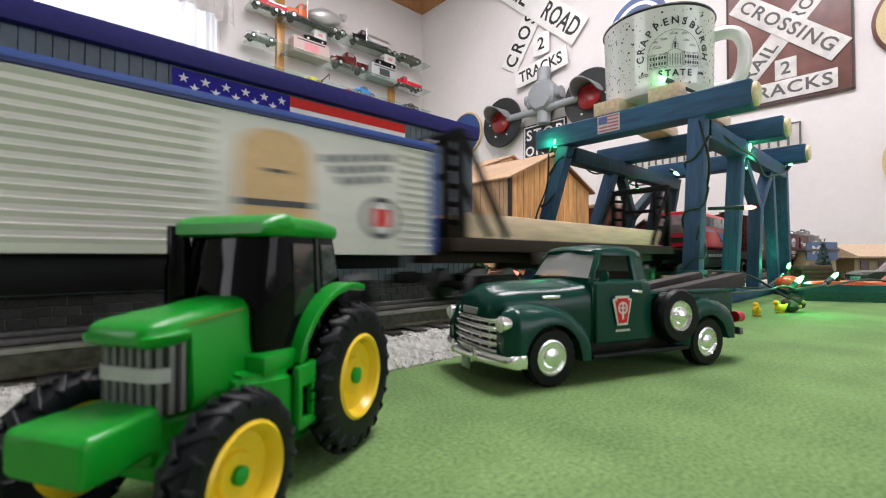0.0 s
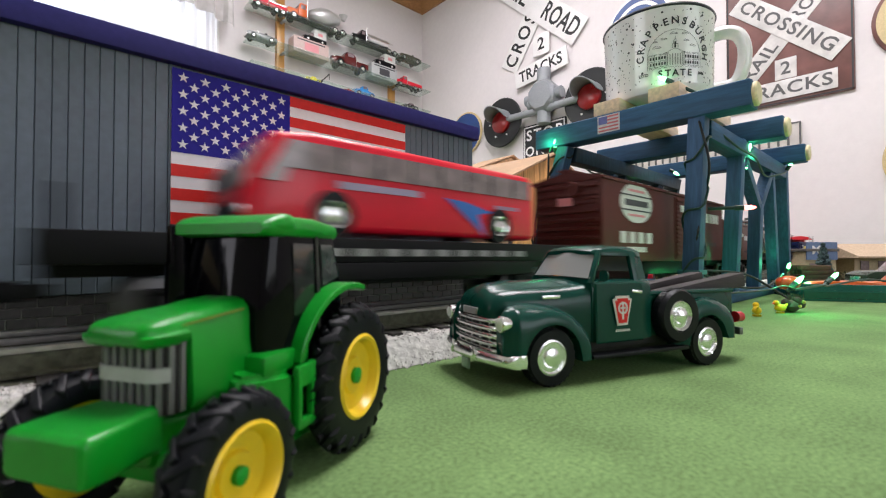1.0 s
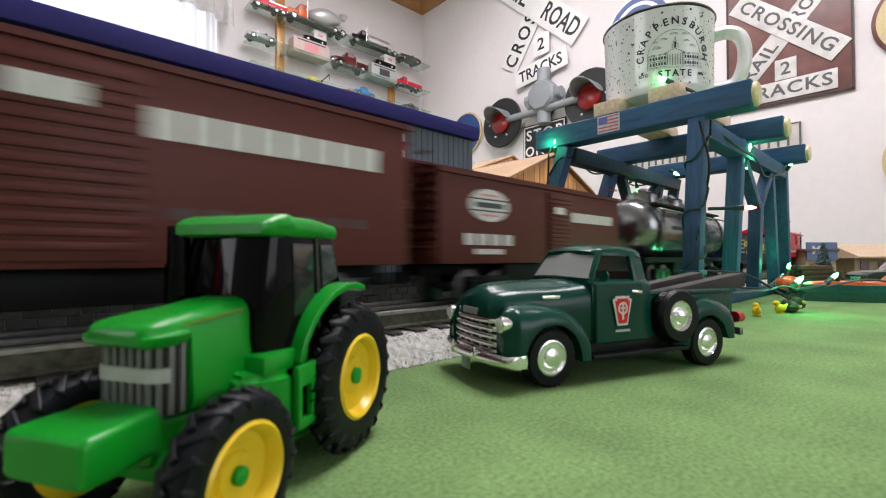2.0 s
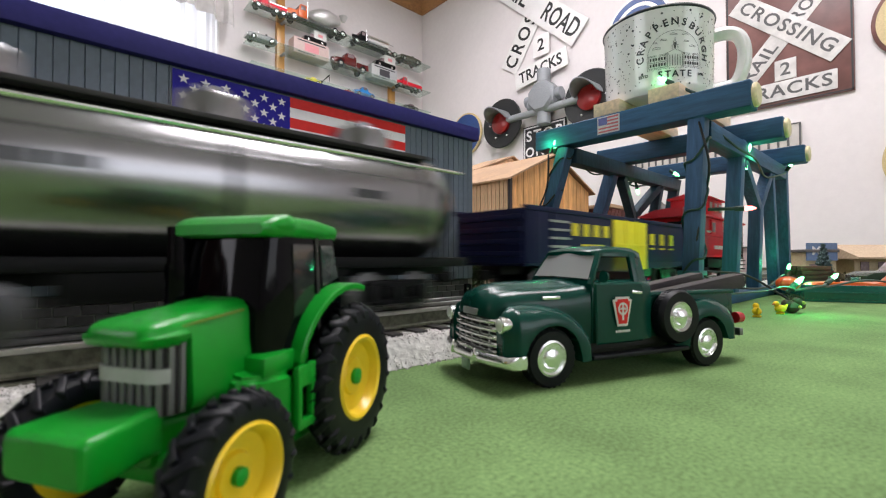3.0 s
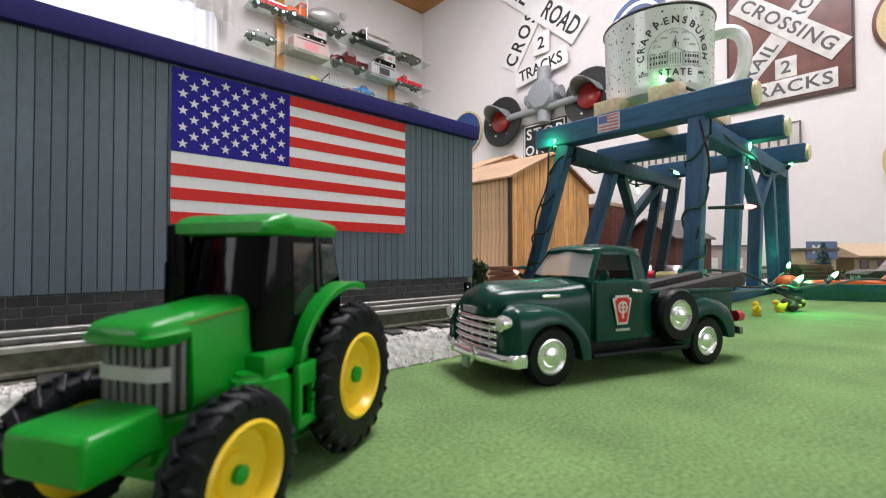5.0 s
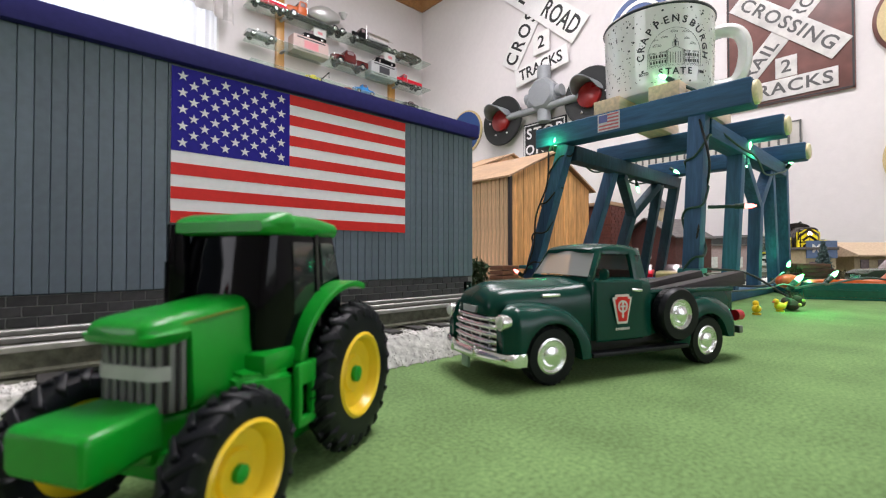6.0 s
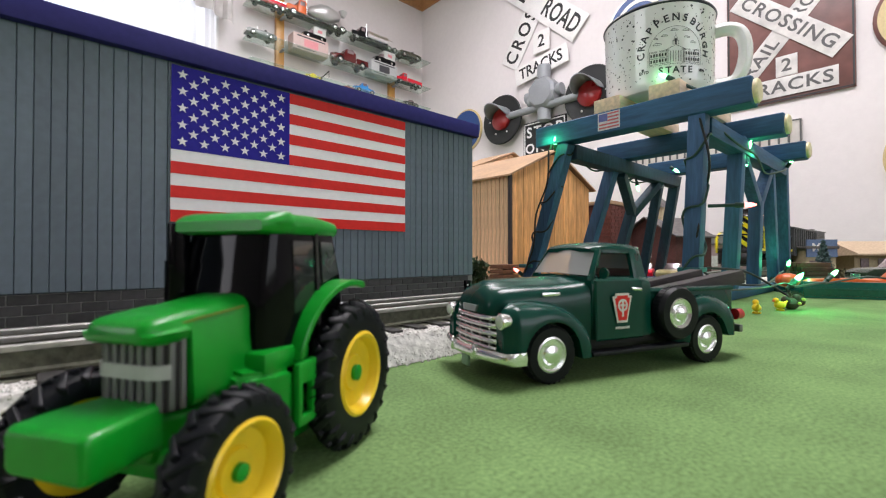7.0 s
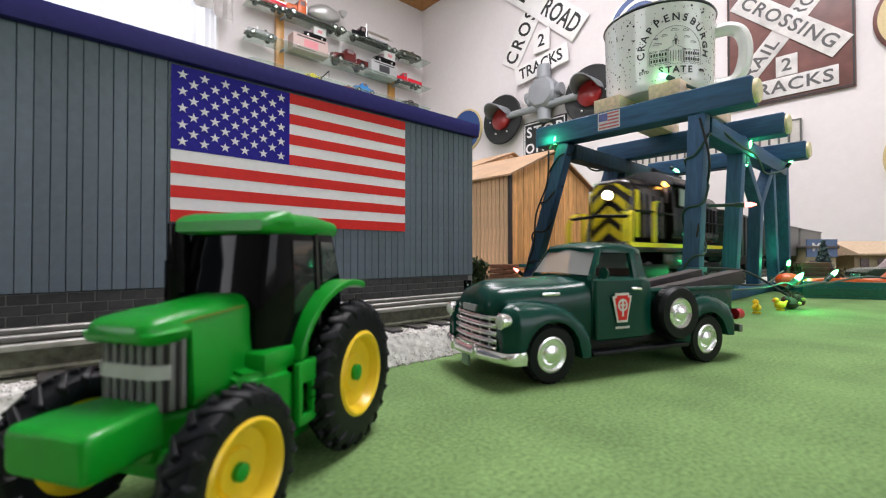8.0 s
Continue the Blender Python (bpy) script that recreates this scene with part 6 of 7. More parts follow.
for sy in (-1, 1):
    for x in (-19, 0, 19):
        part("window", B(x - 4.2, sy * 19.2 - .3, 75, x + 4.2, sy * 19.2 + .3, 84), GREYPL, cp, "pale cupola window")
    for x in (48, -48):
        wf = part("window_frame", B(x - 8, sy * 27.4 - .9, 47, x + 8, sy * 27.4 + .9, 62, .4), REDCAR, cab)
        part("pane", B(x - 5.4, sy * 28.4 - .2, 49, x + 5.4, sy * 28.4 + .2, 59), mat("caboose_pane", (.26, .22, .24), .25) if sy < 0 and x > 0 else bpy.data.materials["caboose_pane"], wf)
    part("emblem", prism([(-6, 7), (6, 7), (6, 4.6), (3.4, -5), (-3.4, -5), (-6, 4.6)], "z", 0, .3), LETTER, cab, "white keystone emblem", m=side_m(0, 56, 27.2, sy), smooth=0)
    part("emblem_centre", prism([(-4.4, 5.6), (4.4, 5.6), (4.4, 4), (2.6, -3.8), (-2.6, -3.8), (-4.4, 4)], "z", .3, .45), REDCAR, cab, m=side_m(0, 56, 27.2, sy), smooth=0)
    bars(12, 5, 4, 1.8, LETTER, cab, side_m(2, 33.5, 27.2, sy))
    bars(4, 2.6, 2.2, .8, LETTER, cab, side_m(66, 49, 28.1, sy))
for sx in (-1, 1):
    part("platform", B(sx * 90 - 13, -26, 21, sx * 90 + 13, 26, 24, .4), BLACKCAR, cab)
    part("door", B(sx * 78 - .5, -7, 24, sx * 78 + .5 + sx * .4, 7, 60), BLACKCAR, cab)
    for sy in (-1, 1):
        part("railing", join(tube((sx * 101, sy * 25, 24), (sx * 101, sy * 25, 64), 1.0, 8), tube((sx * 101, sy * 14, 24), (sx * 101, sy * 14, 42), 1.0, 8), tube((sx * 101, sy * 25, 42), (sx * 101, sy * 14, 42), 1.0, 8)), BLACKCAR, cab)
        for k in range(3):
            part("step", B(sx * 96 - 7, sy * 25 - 3, 8 + k * 5, sx * 96 + 7, sy * 25 + 3, 9.4 + k * 5), BLACKCAR, cab)
    part("ladder", join(tube((sx * 100, 16, 26), (sx * 102, 16, 72), .8, 6), tube((sx * 100, 24, 26), (sx * 102, 24, 72), .8, 6), *[tube((sx * 101, 16, 30 + k * 6), (sx * 101, 24, 30 + k * 6), .7, 6) for k in range(7)]), GREYPL, cab)
car_base(cab, 186, 22)

# black switcher locomotive with yellow chevrons
loco = thing("locomotive", "black diesel switcher with yellow chevron nose and lit headlight", "locomotive")
part("frame", B(-118, -26, 24, 118, 26, 32, .8), LOCOBLK, loco)
part("edge_stripe", join(B(-118, 25.8, 28, 118, 26.6, 31.5), B(-118, -26.6, 28, 118, -25.8, 31.5)), YELLOWC, loco, "yellow frame stripe")
part("hood", loft([rrect(20, 32, 86, 9, 28, 18.5), rrect(20, 32, 85.5, 9, 70, 18.5), rrect(20, 32, 84.5, 9, 90, 18.5), rrect(19.2, 32, 83, 9, 95.5, 17.6), rrect(17.6, 32, 80.5, 9, 98, 15.5)]), LOCOBLK, loco, "rounded black nose hood", smooth=50)
part("long_hood", loft([rrect(20, 32, 82, 8, -114, 19), rrect(20, 32, 84, 8, -110, 19), rrect(20, 32, 84, 8, -26, 19)]), LOCOBLK, loco, smooth=50)
part("cab", loft([rrect(26, 32, 92, 12, -30, 24), rrect(26, 32, 92, 12, 30, 24)], True), LOCOBLK, loco, smooth=50)
part("cab_roof", loft([[(x, 27 * math.cos(radians(a)), 84 + 14 * math.sin(radians(a))) for a in range(0, 181, 15)] for x in (-33, 33)]), LOCOBLK, loco, smooth=50)
for sy in (-1, 1):
    for x in (-8, 12):
        wf = part("window_frame", B(x - 8.4, sy * 26.1 - .5, 64.6, x + 8.4, sy * 26.1 + .5, 82.4, .3), BLACKCAR, loco)
        part("window", B(x - 7, sy * 26.6 - .3, 66, x + 7, sy * 26.6 + .3, 81), GREYPL, wf)
    part("front_window", B(29.9, min(sy * 10, sy * 20), 68, 30.6, max(sy * 10, sy * 20), 82, .2), BUSWIN, loco)
    part("vent", join(*[B(-106 + k * 11, sy * 20 - .6, 45, -99 + k * 11, sy * 20 + .8, 70, .3) for k in range(7)]), BLACKCAR, loco)
    part("hood_door", join(*[B(34 + k * 13, sy * 19.9 - .5, 36, 45 + k * 13, sy * 19.9 + .5, 72, .3) for k in range(4)]), LOCOBLK, loco)
    for k in range(4):
        z, top = 30 + k * 14.2, 79.5
        edge = lambda y, z_: (98.1 - max(0.0, abs(y) - 12) * .35, sy * y, min(max(z_, 33.0), top - max(0.0, abs(y) - 8) * .7))
        lines = [[edge(y, z + 10.6 - y * .86), edge(y, z + 18.2 - y * .86)] for y in (.5, 4, 8, 12, 15, 17.4)]
        if max(q[1][2] - q[0][2] for q in lines) < 1:
            continue
        part("chevron", loft([[q[0], q[1], (q[1][0] + .9, q[1][1], q[1][2]), (q[0][0] + .9, q[0][1], q[0][2])] for q in lines]), YELLOWC, loco, "yellow chevron stripe", smooth=0)
    part("nose_flank", B(88, sy * 20 - .3, 36, 94, sy * 20 + .3, 74, .1), YELLOWC, loco)
    part("handrail", loft([[(x - 1.6, sy * y - 1.4, z), (x + 1.6, sy * y - 1.4, z), (x + 1.6, sy * y + 1.4, z), (x - 1.6, sy * y + 1.4, z)] for x, y, z in ((117, 26, 25), (117, 26, 46), (112, 24, 54), (106, 23, 56))]), YELLOWC, loco, "flat yellow end handrail")
    part("handrail", beam((108, sy * 17, 32), (108, sy * 17, 56), 4.5, 2.6, .6), YELLOWC, loco, "flat yellow handrail post")
    part("handrail", loft([[(x - 1.4, sy * 25.6 - 1.2, z), (x + 1.4, sy * 25.6 - 1.2, z), (x + 1.4, sy * 25.6 + 1.2, z), (x - 1.4, sy * 25.6 + 1.2, z)] for x, z in ((72, 32), (72, 62), (70, 65), (64, 66.5))]), YELLOWC, loco, "yellow cab step handrail")
    part("side_rail", path_tube([(106, sy * 24, 56), (72, sy * 25.6, 57), (32, sy * 25.6, 57)], .9), BLACKCAR, loco)
    part("side_rail", path_tube([(-114, sy * 25.5, 32), (-114, sy * 25.5, 54), (-30, sy * 25.5, 54)], 1.0), BLACKCAR, loco)
part("front_rail", path_tube([(115, -25, 51), (116, 0, 52.5), (115, 25, 51)], 1.3), BLACKCAR, loco)
part("headlight", lathe([(5.4, 0), (5.4, 3), (4, 3.4)], 18, at(97, 0, 70.5, 0, 90, 0)), BLACKCAR, loco)
part("headlight_lens", lathe([(3.8, 3.4), (2.6, 4.6), (.1, 5)], 18, at(97, 0, 70.5, 0, 90, 0)), HEADL, loco, "lit warm headlight")
part("marker_light", ball((31.5, 19, 85), 2.6), glow("amber_lamp", (1.0, .45, .08), 9), loco, "lit amber marker")
part("horn", join(tube((10, 8, 97), (30, 8, 99), 1.2, 10, 2.4), tube((10, 8, 95), (10, 8, 99), 1)), BLACKCAR, loco)
part("pilot", B(116, -24, 8, 119, 24, 25, .6), LOCOBLK, loco)
part("fuel_tank", B(-36, -20, 9, 36, 20, 24, 3), LOCOBLK, loco)
for x in (-72, 72):
    bogie(loco, x)
    for y in (-24, 19):
        part("side_frame", B(x - 34, y, 4, x + 34, y + 5, 14, 1.5), BLACKCAR, loco)
dark1 = boxcar("hopper_car", "dark grey covered hopper car with ribbed sides", 230, 27, 20, 72, mat("dark_grey_car", (.05, .055, .055), .5), category="hopper car")
for sy in (-1, 1):
    for k in range(11):
        part("side_rib", B(-106 + k * 21, sy * 27.6 - 1.2, 21, -103 + k * 21, sy * 27.6 + 1.2, 70, .3), bpy.data.materials["dark_grey_car"], dark1)
dark2 = boxcar("grey_boxcar", "plain weathered grey boxcar", 230, 27, 20, 72, mat("grey_car", (.16, .16, .15), .5))
dark3 = boxcar("grey_boxcar", "plain weathered grey boxcar", 230, 27, 20, 72, bpy.data.materials["grey_car"])

# ---- signs on the east wall: x to the right along the wall, y up, z out ----
EAST = Matrix(((0, 0, -1, XW - 1.0), (-1, 0, 0, 0), (0, 1, 0, 0), (0, 0, 0, 1)))


def on_wall(y, z, out=0.0, turn=0.0):
    return EAST @ Matrix.Translation((-y, z, out)) @ pose(0, 0, 0, 0, 0, turn)


cb = thing("crossbuck_sign", "white railroad crossing crossbuck sign with track count plates", "sign", on_wall(1042, 1040))
b1 = part("board", B(-262, -52, 8, 262, 52, 11, 1), SIGNW, cb, m=at(0, 0, 0, 0, 0, -43))
text("RAIL", 92, SIGNB, b1, at(-150, 0, 11.2), .4, 1.05, width=180)
text("ROAD", 92, SIGNB, b1, at(148, 0, 11.2), .4, 1.05, width=195)
b2 = part("board", B(-258, -47, 3, 258, 47, 6, 1), SIGNW, cb, m=at(0, 0, 0, 0, 0, 56))
text("CROSS", 88, SIGNB, b2, at(-120, 0, 6.2), .4, 1.3, width=250)
text("ING", 88, SIGNB, b2, at(160, 0, 6.2), .4, 1.1)
p_ = part("count_plate", B(-38, -42, 12, 38, 42, 15, 1), SIGNW, cb, m=at(24, -166, 0))
text("2", 66, SIGNB, p_, at(0, 0, 15.2), .4)
p_ = part("tracks_plate", B(-122, -36, 16, 122, 36, 19, 1), SIGNW, cb, m=at(22, -262, 0, 0, 0, 7))
text("TRACKS", 62, SIGNB, p_, at(0, 0, 19.2), .4, width=200)
sigs = thing("crossing_signal", "grey twin railroad crossing signal with black discs and red lenses", "signal", on_wall(994, 651))
part("arm", join(tube((-200, -45, 40), (200, -45, 40), 14), tube((-60, -20, 40), (60, -20, 40), 20)), CASTGREY, sigs)
part("junction_box", join(lathe([(62, 5), (62, 55), (52, 66), (20, 70)], 8, at(2, 5, 0, 0, 0, 22.5)), tube((0, 60, 30), (0, 112, 30), 26), tube((0, -50, 30), (0, -98, 30), 26), tube((-80, 5, 30), (80, 5, 30), 22)), CASTGREY, sigs, "grey cast junction box")
for sx in (-205, 195):
    dsc = part("disc", lathe([(100, 30), (102, 36), (98, 40), (60, 36), (44, 36)], 40, at(sx, -50, 0)), SIGNB, sigs, "black round target disc")
    part("lens", lathe([(44, 30), (44, 48), (30, 58), (.5, 62)], 32, at(sx, -50, 0)), SIGRED, dsc, "dark red lens")
    hood = []
    for k in range(13):
        a = radians(10 + 160 * k / 12)
        hood.append([(sx + 52 * math.cos(a), -50 + 52 * math.sin(a), 36), (sx + 50 * math.cos(a), -50 + 50 * math.sin(a), 36 + 88 * math.sin(a) ** .5), (sx + 47 * math.cos(a), -50 + 47 * math.sin(a), 36 + 88 * math.sin(a) ** .5), (sx + 48 * math.cos(a), -50 + 48 * math.sin(a), 36)])
    part("hood", loft(hood), CASTGREY, dsc, "grey visor")
    for a in (.0, 3.14, 4.2, 5.2):
        part("bolt", ball((sx + 62 * math.cos(a), -50 + 62 * math.sin(a), 40), 4, 8), SIGNW, dsc)
st = thing("stop_sign", "black framed stop on signal sign with white letters", "sign", on_wall(1011, 473))
part("board", B(-98, -110, 2, 98, 95, 8, 1), SIGNB, st)
part("border", join(B(-94, 85, 8, 94, 90, 8.8), B(-94, -104, 8, 94, -99, 8.8), B(-94, -99, 8, -89, 85, 8.8), B(89, -99, 8, 94, 85, 8.8)), SIGNW, st)
text("STOP", 58, SIGNW, st, at(0, 52, 8.2), .5, 1.25, width=165)
text("ON", 54, SIGNW, st, at(-42, -12, 8.2), .5, 1.2)
text("SIGNAL", 54, SIGNW, st, at(0, -72, 8.2), .5, width=165)
cs = thing("crossing_poster", "brown square metal sign picturing a railroad crossbuck", "sign", on_wall(254, 616))
part("panel", B(-135, -170, 2, 135, 215, 6, 1), SIGNBR, cs)
part("edge", join(B(-133, -168, 6, 133, -164, 6.6), B(-133, -168, 6, -129, 213, 6.6), B(129, -168, 6, 133, 213, 6.6)), SIGNB, cs)
q = part("board", B(-150, -29, 8.4, 150, 29, 10, .6), SIGNWORN, cs, m=at(2, 35, 0, 0, 0, -43))
text("CROSSING", 44, SIGNDARK, q, at(0, 0, 10.2), .4, 1.15, width=265)
q = part("board", B(-158, -25, 6.4, 158, 25, 8, .6), SIGNWORN, cs, m=at(0, 20, 0, 0, 0, 50))
text("RAIL", 42, SIGNDARK, q, at(-86, 0, 8.2), .4, 1.1, width=100)
text("ROAD", 42, SIGNDARK, q, at(88, 0, 8.2), .4, 1.1, width=110)
q = part("plate", B(-23, -27, 8.2, 23, 27, 10.2, .6), SIGNWORN, cs, m=at(1, -79, 0))
text("2", 46, SIGNDARK, q, at(0, 0, 10.3), .4)
q = part("plate", B(-104, -25, 8.2, 104, 25, 10.2, .6), SIGNWORN, cs, m=at(0, -133, 0))
text("TRACKS", 44, SIGNDARK, q, at(0, 0, 10.3), .4, 1.1, width=190)
lw = thing("wooden_nameboard", "long weathered grey wooden board with raised dark letters", "sign", on_wall(490, 354))
part("board", B(-268, -36, 2, 268, 36, 14, 2), SIGNGREY, lw)
bars(24, 5, 44, 16, SIGNDARK, lw, at(0, 0, 14), ex=3)
bars(12, 20, 4, 22, SIGNDARK, lw, at(-4, 12, 14), ex=2.6)
part("border", join(B(-268, 33, 14, 268, 36, 16), B(-268, -36, 14, 268, -33, 16), B(264, -33, 14, 268, 33, 16), B(-268, -33, 14, -264, 33, 16)), SIGNDARK, lw)


def round_sign(y, z, r, label, face, ring):
    s_ = thing("round_sign", label, "sign", on_wall(y, z), "round wall signs")
    part("plate", lathe([(r, 2), (r, 8), (r - 3, 10), (.5, 10)], 48), ring, s_)
    part("face", lathe([(r * .92, 10), (r * .92, 10.8), (.5, 10.8)], 48), face, s_)
    return s_


rsg = round_sign(1437, 610, 98, "round blue metal sign with a pale ring and mark", SIGNBLUE, SIGNGOLD)
part("mark", join(B(30, -40, 10.8, 44, 14, 11.4), B(20, -42, 10.8, 44, -34, 11.4), ball((8, -38, 11), 6, 8, 1, 1, .2)), SIGNW, rsg, "pale plain mark")
part("mark", prism([(-20, 10), (20, 22), (0, -6)], "z", 10.8, 11.4), SIGNGOLD, rsg)
rsg = round_sign(640, 800, 105, "round blue metal sign with white ring behind the mug", SIGNBLUE, SIGNW)
part("ring", lathe([(78, 10.8), (78, 11.4), (66, 11.4), (66, 10.8)], 48, cap=False), SIGNW, rsg)
rsg = round_sign(-10, 585, 100, "round tan metal sign with dark rim", SIGNGOLD, SIGNBR)
rsg = round_sign(-20, 262, 96, "round pale metal sign with tan rim", SIGNW, SIGNGOLD)

# ---- glass shelves of model vehicles on the north wall ----
for px_ in (706, 1254):
    solid("shelf_standard", B(px_ - 16, YW - 22, 560, px_ + 16, YW - .5, 1090 if px_ < 900 else 930, 3), mat("varnished_pine", (.55, .27, .07), .35, coat=.3) if px_ < 900 else bpy.data.materials["varnished_pine"], "varnished pine shelf standard on the wall", "shelf post", group="shelf standards")
SH = (984, 856, 758)
for z in SH:
    sf_ = thing("glass_shelf", "clear glass shelf carrying model vehicles", "shelf", at(0, 0, z), "glass shelves")
    part("pane", B(560, YW - 118, -5, 1415, YW - 24, 0, 1), SHELFGL, sf_)
    for bx in (706, 1254):
        part("bracket", B(bx - 5, YW - 60, -10, bx + 5, YW - 23, -5.2), CASTGREY, sf_)


def lorry(x, z, L, label, cabcol, load, colour, k=1.0, rz=180):
    c = thing("model_lorry", label, "model truck", at(x, YW - 62, z, 0, 0, rz), "models on the glass shelves")
    c.scale = (k, k, k)
    part("chassis", B(-L / 2, -14, 10, L / 2, 14, 15, 1), BLACKCAR, c)
    part("hood", loft([rrect(12, 14, 34, 4, L / 2 - 32), rrect(12, 14, 33, 4, L / 2 - 4), rrect(10, 15, 30, 4, L / 2)]), cabcol, c)
    part("cab", prism([(L / 2 - 56, 14), (L / 2 - 30, 14), (L / 2 - 31, 36), (L / 2 - 36, 52), (L / 2 - 56, 52)], "y", -17, 17, 2), cabcol, c)
    part("window", join(B(L / 2 - 52, -17.6, 36, L / 2 - 37, 17.6, 48, .5), B(L / 2 - 36, -14, 37, L / 2 - 32.4, 14, 47, .5)), BUSWIN, c)
    part("grille", B(L / 2 - 1, -9, 14, L / 2 + 1, 9, 30, .5), CHROME, c)
    part("bumper", B(L / 2, -16, 9, L / 2 + 4, 16, 13, .6), CHROME, c)
    part("exhaust", tube((L / 2 - 58, 15, 20), (L / 2 - 58, 15, 66), 1.6, 8), CHROME, c)
    for wx in (L / 2 - 18, -L / 2 + 42, -L / 2 + 16):
        for sy in (-1, 1):
            wheel_parts(c, wx, sy * 15, 10, 7, face=sy, seg=18)
    if load == "mixer":
        part("drum", lathe([(6, 0), (16, 10), (27, 40), (27, 62), (15, 100), (12, 104)], 24, at(L / 2 - 66, 0, 34, 0, -80, 0)), colour, c, "silver mixer drum")
        part("hopper", lathe([(6, 0), (14, 16), (13, 17)], 14, at(-L / 2 + 6, 0, 58)), colour, c)
    if load == "tank":
        part("tank", lathe([(8, 0), (17, 4), (17, 96), (8, 100)], 24, at(L / 2 - 60, 0, 36, 0, -90, 0)), colour, c, "bright tank barrel")
        part("rail", path_tube([(L / 2 - 62, -12, 56), (-L / 2 + 4, -12, 56)], 1), CHROME, c)
    if load == "ladder":
        part("box", B(-L / 2, -15, 16, L / 2 - 60, 15, 34, 1.5), colour, c)
        part("ladder", join(*[B(-L / 2 - 4, y - 1, 38, L / 2 - 40, y + 1, 41) for y in (-7, 7)], *[B(x, -7, 38.6, x + 1.6, 7, 40.4) for x in range(int(-L / 2), int(L / 2 - 44), 8)]), CHROME, c)
    if load == "box":
        part("box", B(-L / 2, -16, 16, L / 2 - 60, 16, 48, 1.5), colour, c)
    return c


lorry(643, SH[0], 130, "red model fire truck on a glass shelf", BUSRED, "ladder", BUSRED)
lorry(840, SH[0], 190, "orange model cement mixer with silver drum on a glass shelf", ORANGE, "mixer", SILVER, 1.38)
lorry(1121, SH[0], 200, "black model tanker truck with chrome barrel on a glass shelf", BLACKCAR, "tank", CHROME, 1.22)
def carton(x, z, w, h, label, colour, accent):
    c = thing("model_box", label, "carton", at(x, YW - 62, z), "boxes on the glass shelves")
    part("carton", B(-w / 2, -26, .2, w / 2, 26, h, .8), colour, c)
    part("label_patch", B(-w / 5, -26.8, h * .25, w / 5, -25.9, h * .75), accent, c)
    part("lettering_bar", join(B(-w * .4, -26.6, h * .82, w * .4, -26, h * .9), B(-w * .4, -26.6, h * .08, w * .1, -26, h * .14)), LETTERDK, c)
    return c


MODELS = "models on the glass shelves"


def shelf_pickup(m, label, colour, L, coupe=False):
    """An old-style model: round wings over the wheels, upright cab, and a bed or a rumble seat behind."""
    c = thing("model_pickup" if not coupe else "model_coupe", label, "model car", m, MODELS)
    S = Matrix.Scale(L / 100.0, 4)
    part("hood", xf(loft([rrect(6, 9, 22, 4, 47, 5), rrect(9, 9, 25, 5, 40, 7.5), rrect(11, 9, 27, 5, 16, 9)]), S), colour, c)
    part("cab", xf(loft([rrect(14, 9, 27, 3, 18, 13), rrect(14.5, 9, 40, 5, 10, 11.5), rrect(14.5, 9, 41, 5, -8, 11.5), rrect(14, 9, 34, 5, -14, 12)]), S), colour, c)
    part("window", xf(join(B(-7, -14.4, 28, 9, 14.4, 37, .6), B(8, -10, 28, 13.4, 10, 37, .6)), S), BUSWIN, c)
    if coupe:
        part("trunk", xf(loft([rrect(14, 9, 28, 5, -12, 12), rrect(13, 9, 24, 6, -34, 10), rrect(9, 9, 15, 4, -46, 7)]), S), colour, c)
    else:
        part("bed", xf(join(B(-48, -14, 9, -15, -12.4, 22, .4), B(-48, 12.4, 9, -15, 14, 22, .4), B(-48, -12.2, 9, -46.6, 12.2, 22, .4), B(-46.4, -12.2, 9, -15, 12.2, 11, .3)), S), colour, c)
    for sx in (29, -31):
        for sy in (-1, 1):
            arch = [[(sx + 12 * math.cos(radians(a)), y, 9 + 10.5 * math.sin(radians(a))) for y in (sy * 9, sy * 16)] + [(sx + 10 * math.cos(radians(a)), y, 9 + 8.7 * math.sin(radians(a))) for y in (sy * 16, sy * 9)] for a in range(-5, 190, 15)]
            part("wing", xf(loft(arch), S), colour, c)
            part("wheel", xf(lathe([(4, -2.5), (8, -2.5), (8, 2.5), (4.4, 2.6), (4, 1.5)], 18, at(sx, sy * 13.4, 8, -90 * sy, 0, 0)), S), RUBBER, c)
            part("hub", xf(lathe([(4.2, 0), (4.2, 2.2), (.3, 2.8)], 14, at(sx, sy * 13.4, 8, -90 * sy, 0, 0)), S), CHROME, c)
    for sy in (-1, 1):
        part("headlight", xf(ball((43, sy * 9, 20), 2.6, 10), S), CHROME, c)
    part("bumper", xf(B(48, -15, 8, 50, 15, 11, .6), S), CHROME, c)
    return c


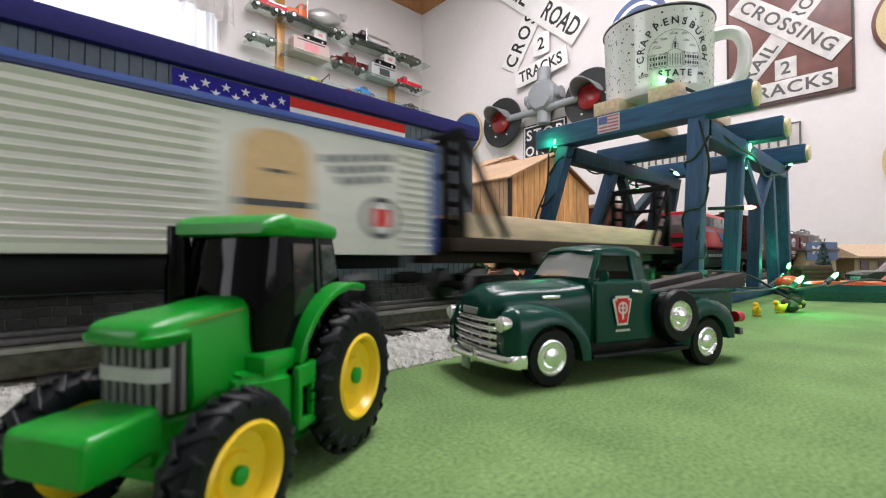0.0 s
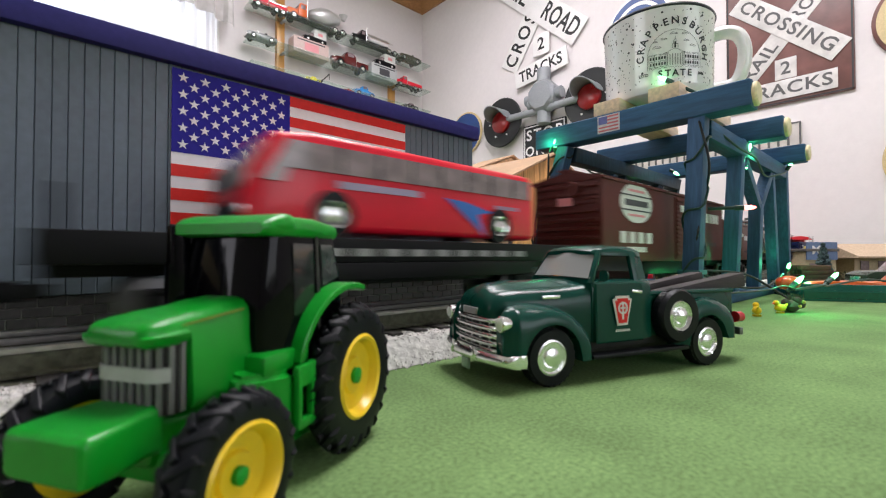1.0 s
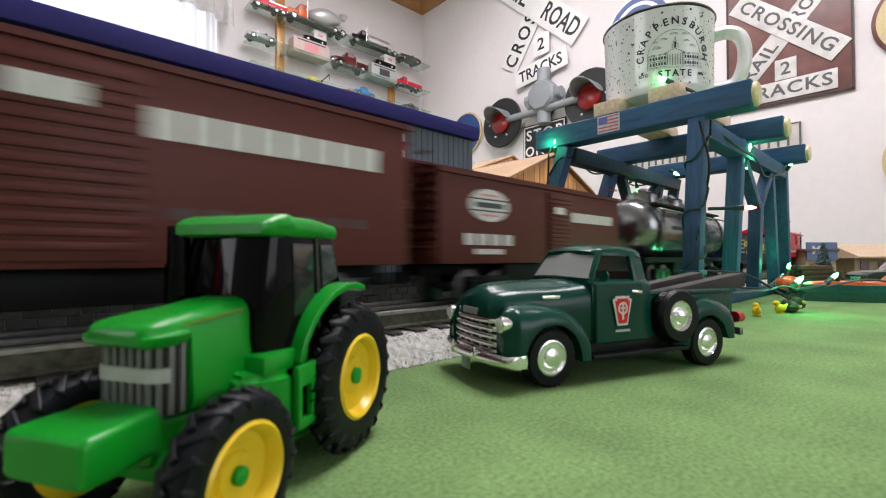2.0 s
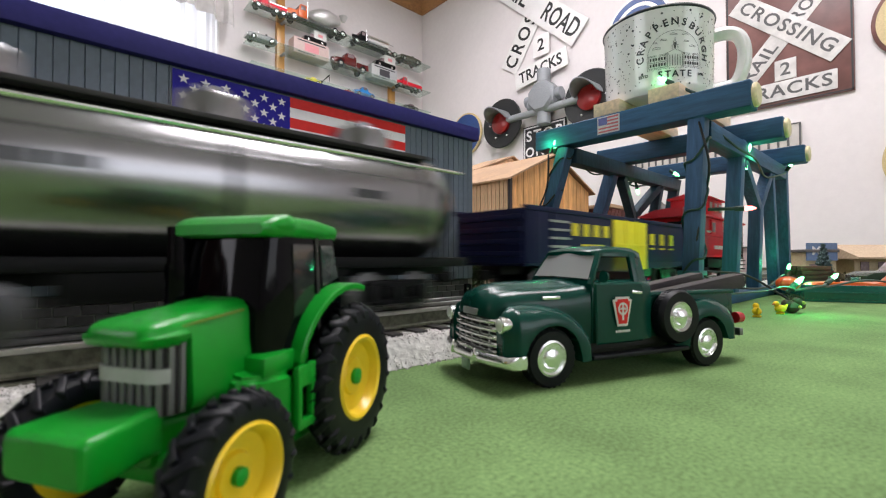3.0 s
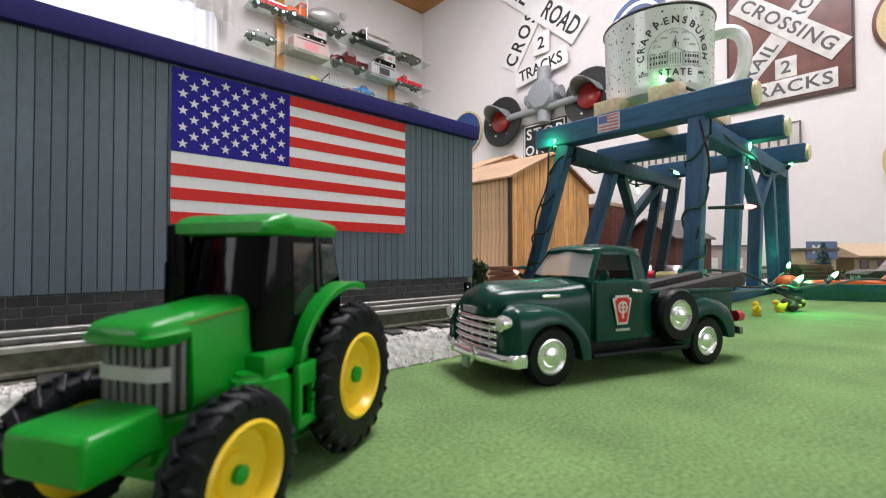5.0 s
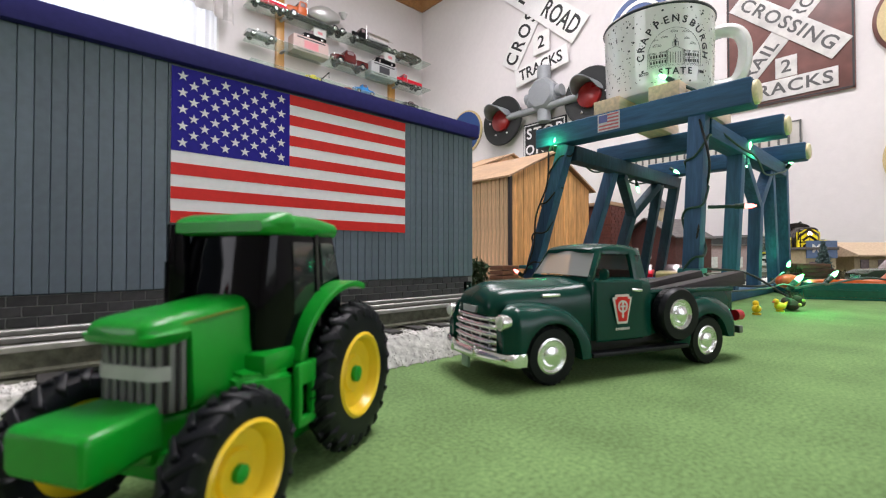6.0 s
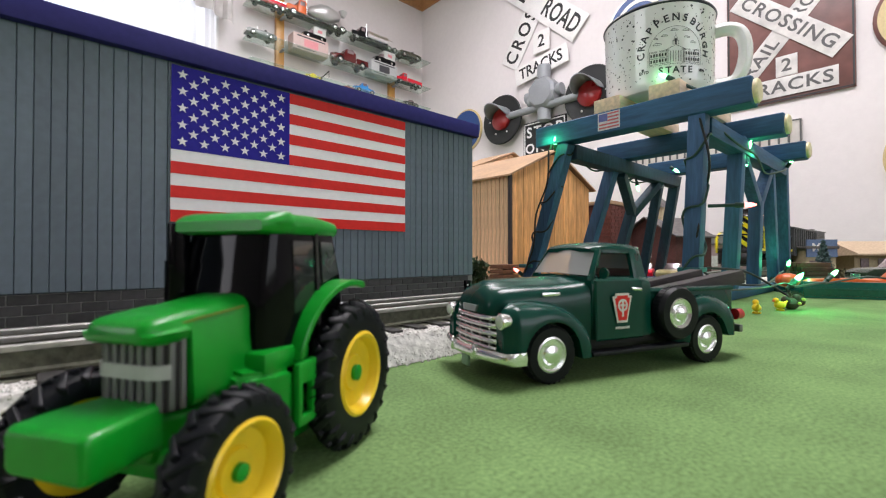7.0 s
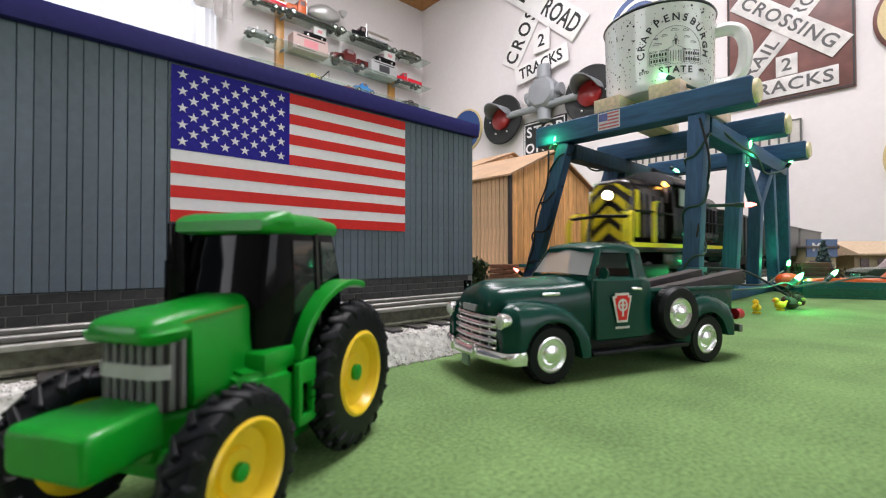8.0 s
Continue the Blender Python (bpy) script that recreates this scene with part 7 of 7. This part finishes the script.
toy_car(at(1317, YW - 62, SH[0], 0, 0, 180), "olive model military truck on a glass shelf", mat("olive", (.06, .06, .035), .5), 130, True, group=MODELS)
toy_car(at(613, YW - 62, SH[1], 0, 0, 180), "dark grey model roadster on a glass shelf", mat("pewter", (.2, .22, .22), .3, coat=.4), 112, True, group=MODELS)
carton(806, SH[1], 150, 62, "pale pink printed carton on a glass shelf", mat("carton_pink", (.62, .47, .44), .6), PINKISH)
toy_car(at(826, YW - 62, SH[1] + 62, 0, 0, 180), "white and black model van standing on a carton", BLACKCAR, 100, van=True, top=LETTER, group=MODELS)
shelf_pickup(at(990, YW - 62, SH[1], 0, 0, 180), "maroon model pickup on a glass shelf", mat("maroon", (.12, .015, .015), .25, coat=.5), 180)
carton(1162, SH[1], 140, 62, "silver grey printed carton on a glass shelf", mat("carton_grey", (.5, .51, .52), .5), LETTERDK)
toy_car(at(1172, YW - 62, SH[1] + 62, 0, 0, 180), "black and white model van standing on a carton", BLACKCAR, 112, van=True, top=LETTER, group=MODELS)
lorry(1318, SH[1], 150, "red model ladder truck on a glass shelf", BUSRED, "ladder", BUSRED)
toy_car(at(821, YW - 62, SH[2], 0, 0, 180), "yellow model crane truck on a glass shelf", YELLOWC, 66, top=YELLOWC, group=MODELS)
solid("model_crane", join(beam((852, YW - 62, SH[2]), (866, YW - 62, SH[2] + 22), 8, 8), beam((866, YW - 62, SH[2] + 20), (898, YW - 62, SH[2] + 56), 4, 4), tube((898, YW - 62, SH[2] + 56), (898, YW - 62, SH[2] + 30), 1)), BLACKCAR, "small black model crane on a glass shelf", "model crane", group=MODELS)
toy_car(at(988, YW - 62, SH[2], 0, 0, 180), "small red model car on a glass shelf", REDLENS, 48, group=MODELS)
shelf_pickup(at(1067, YW - 62, SH[2], 0, 0, 180), "bright blue model coupe on a glass shelf", mat("bright_blue", (.02, .25, .65), .3, coat=.4), 112, True)
toy_car(at(1326, YW - 62, SH[2], 0, 0, 180), "black model sedan on a glass shelf", BLACKCAR, 90, group=MODELS)

# ---- boards and bricks of the engine house ----
brd = mesh_of("board", B(0, 0, ZS0, 4.87, 2.2, ZS1 + .4, .25, 1), SIDING, 0)
k = 0
while -560 + k * 5.0 < XR - 5:
    part("board", brd, None, shed, m=at(XR - 5 - k * 5.0, YS - 1.0 + (k * 7 % 3) * .08, 0))
    k += 1
bk = mesh_of("brick", B(0, 0, 0, 8.4, 1.2, 3.62, .15, 1), BRICK, 0)
for r in range(4):
    for c in range(54):
        x = XR - 8.5 - c * 8.85 - (4.4 if r % 2 else 0)
        part("brick", bk, None, shed, m=at(x, YS - .45, 8.6 + r * 4.05))


# ---- motion ----


def shrink(ob, k):
    """Makes a car and all its parts smaller by the factor k."""
    for p in ob.children:
        p.data.transform(Matrix.Scale(k, 4))
        p.matrix_basis = Matrix.Translation(p.matrix_basis.translation * k) @ p.matrix_basis.to_3x3().to_4x4()
        shrink(p, k)


def motions():
    k = YT / 179.0
    v1, v2 = 425.0 * k, 440.0 * k
    lead = 3964.0
    first = [(wc, -19), (bf, 278), (ff, 553), (brown, 838), (small, 1075), (tank, 1322), (gon, 1604), (cab, 1840)]
    second = [(loco, lead), (dark1, lead + 248), (dark2, lead + 498), (dark3, lead + 748)]
    for cars, v in ((first, v1), (second, v2)):
        for car, s0 in cars:
            shrink(car, k)
            rows = []
            for i in range(41):
                t = i * 0.2
                x, y, h = along(s0 * k - v * t)
                rows.append((t, place(at(x, y, 40 - 22 * k, 0, 0, h))))
            walk(car, rows)


motions()
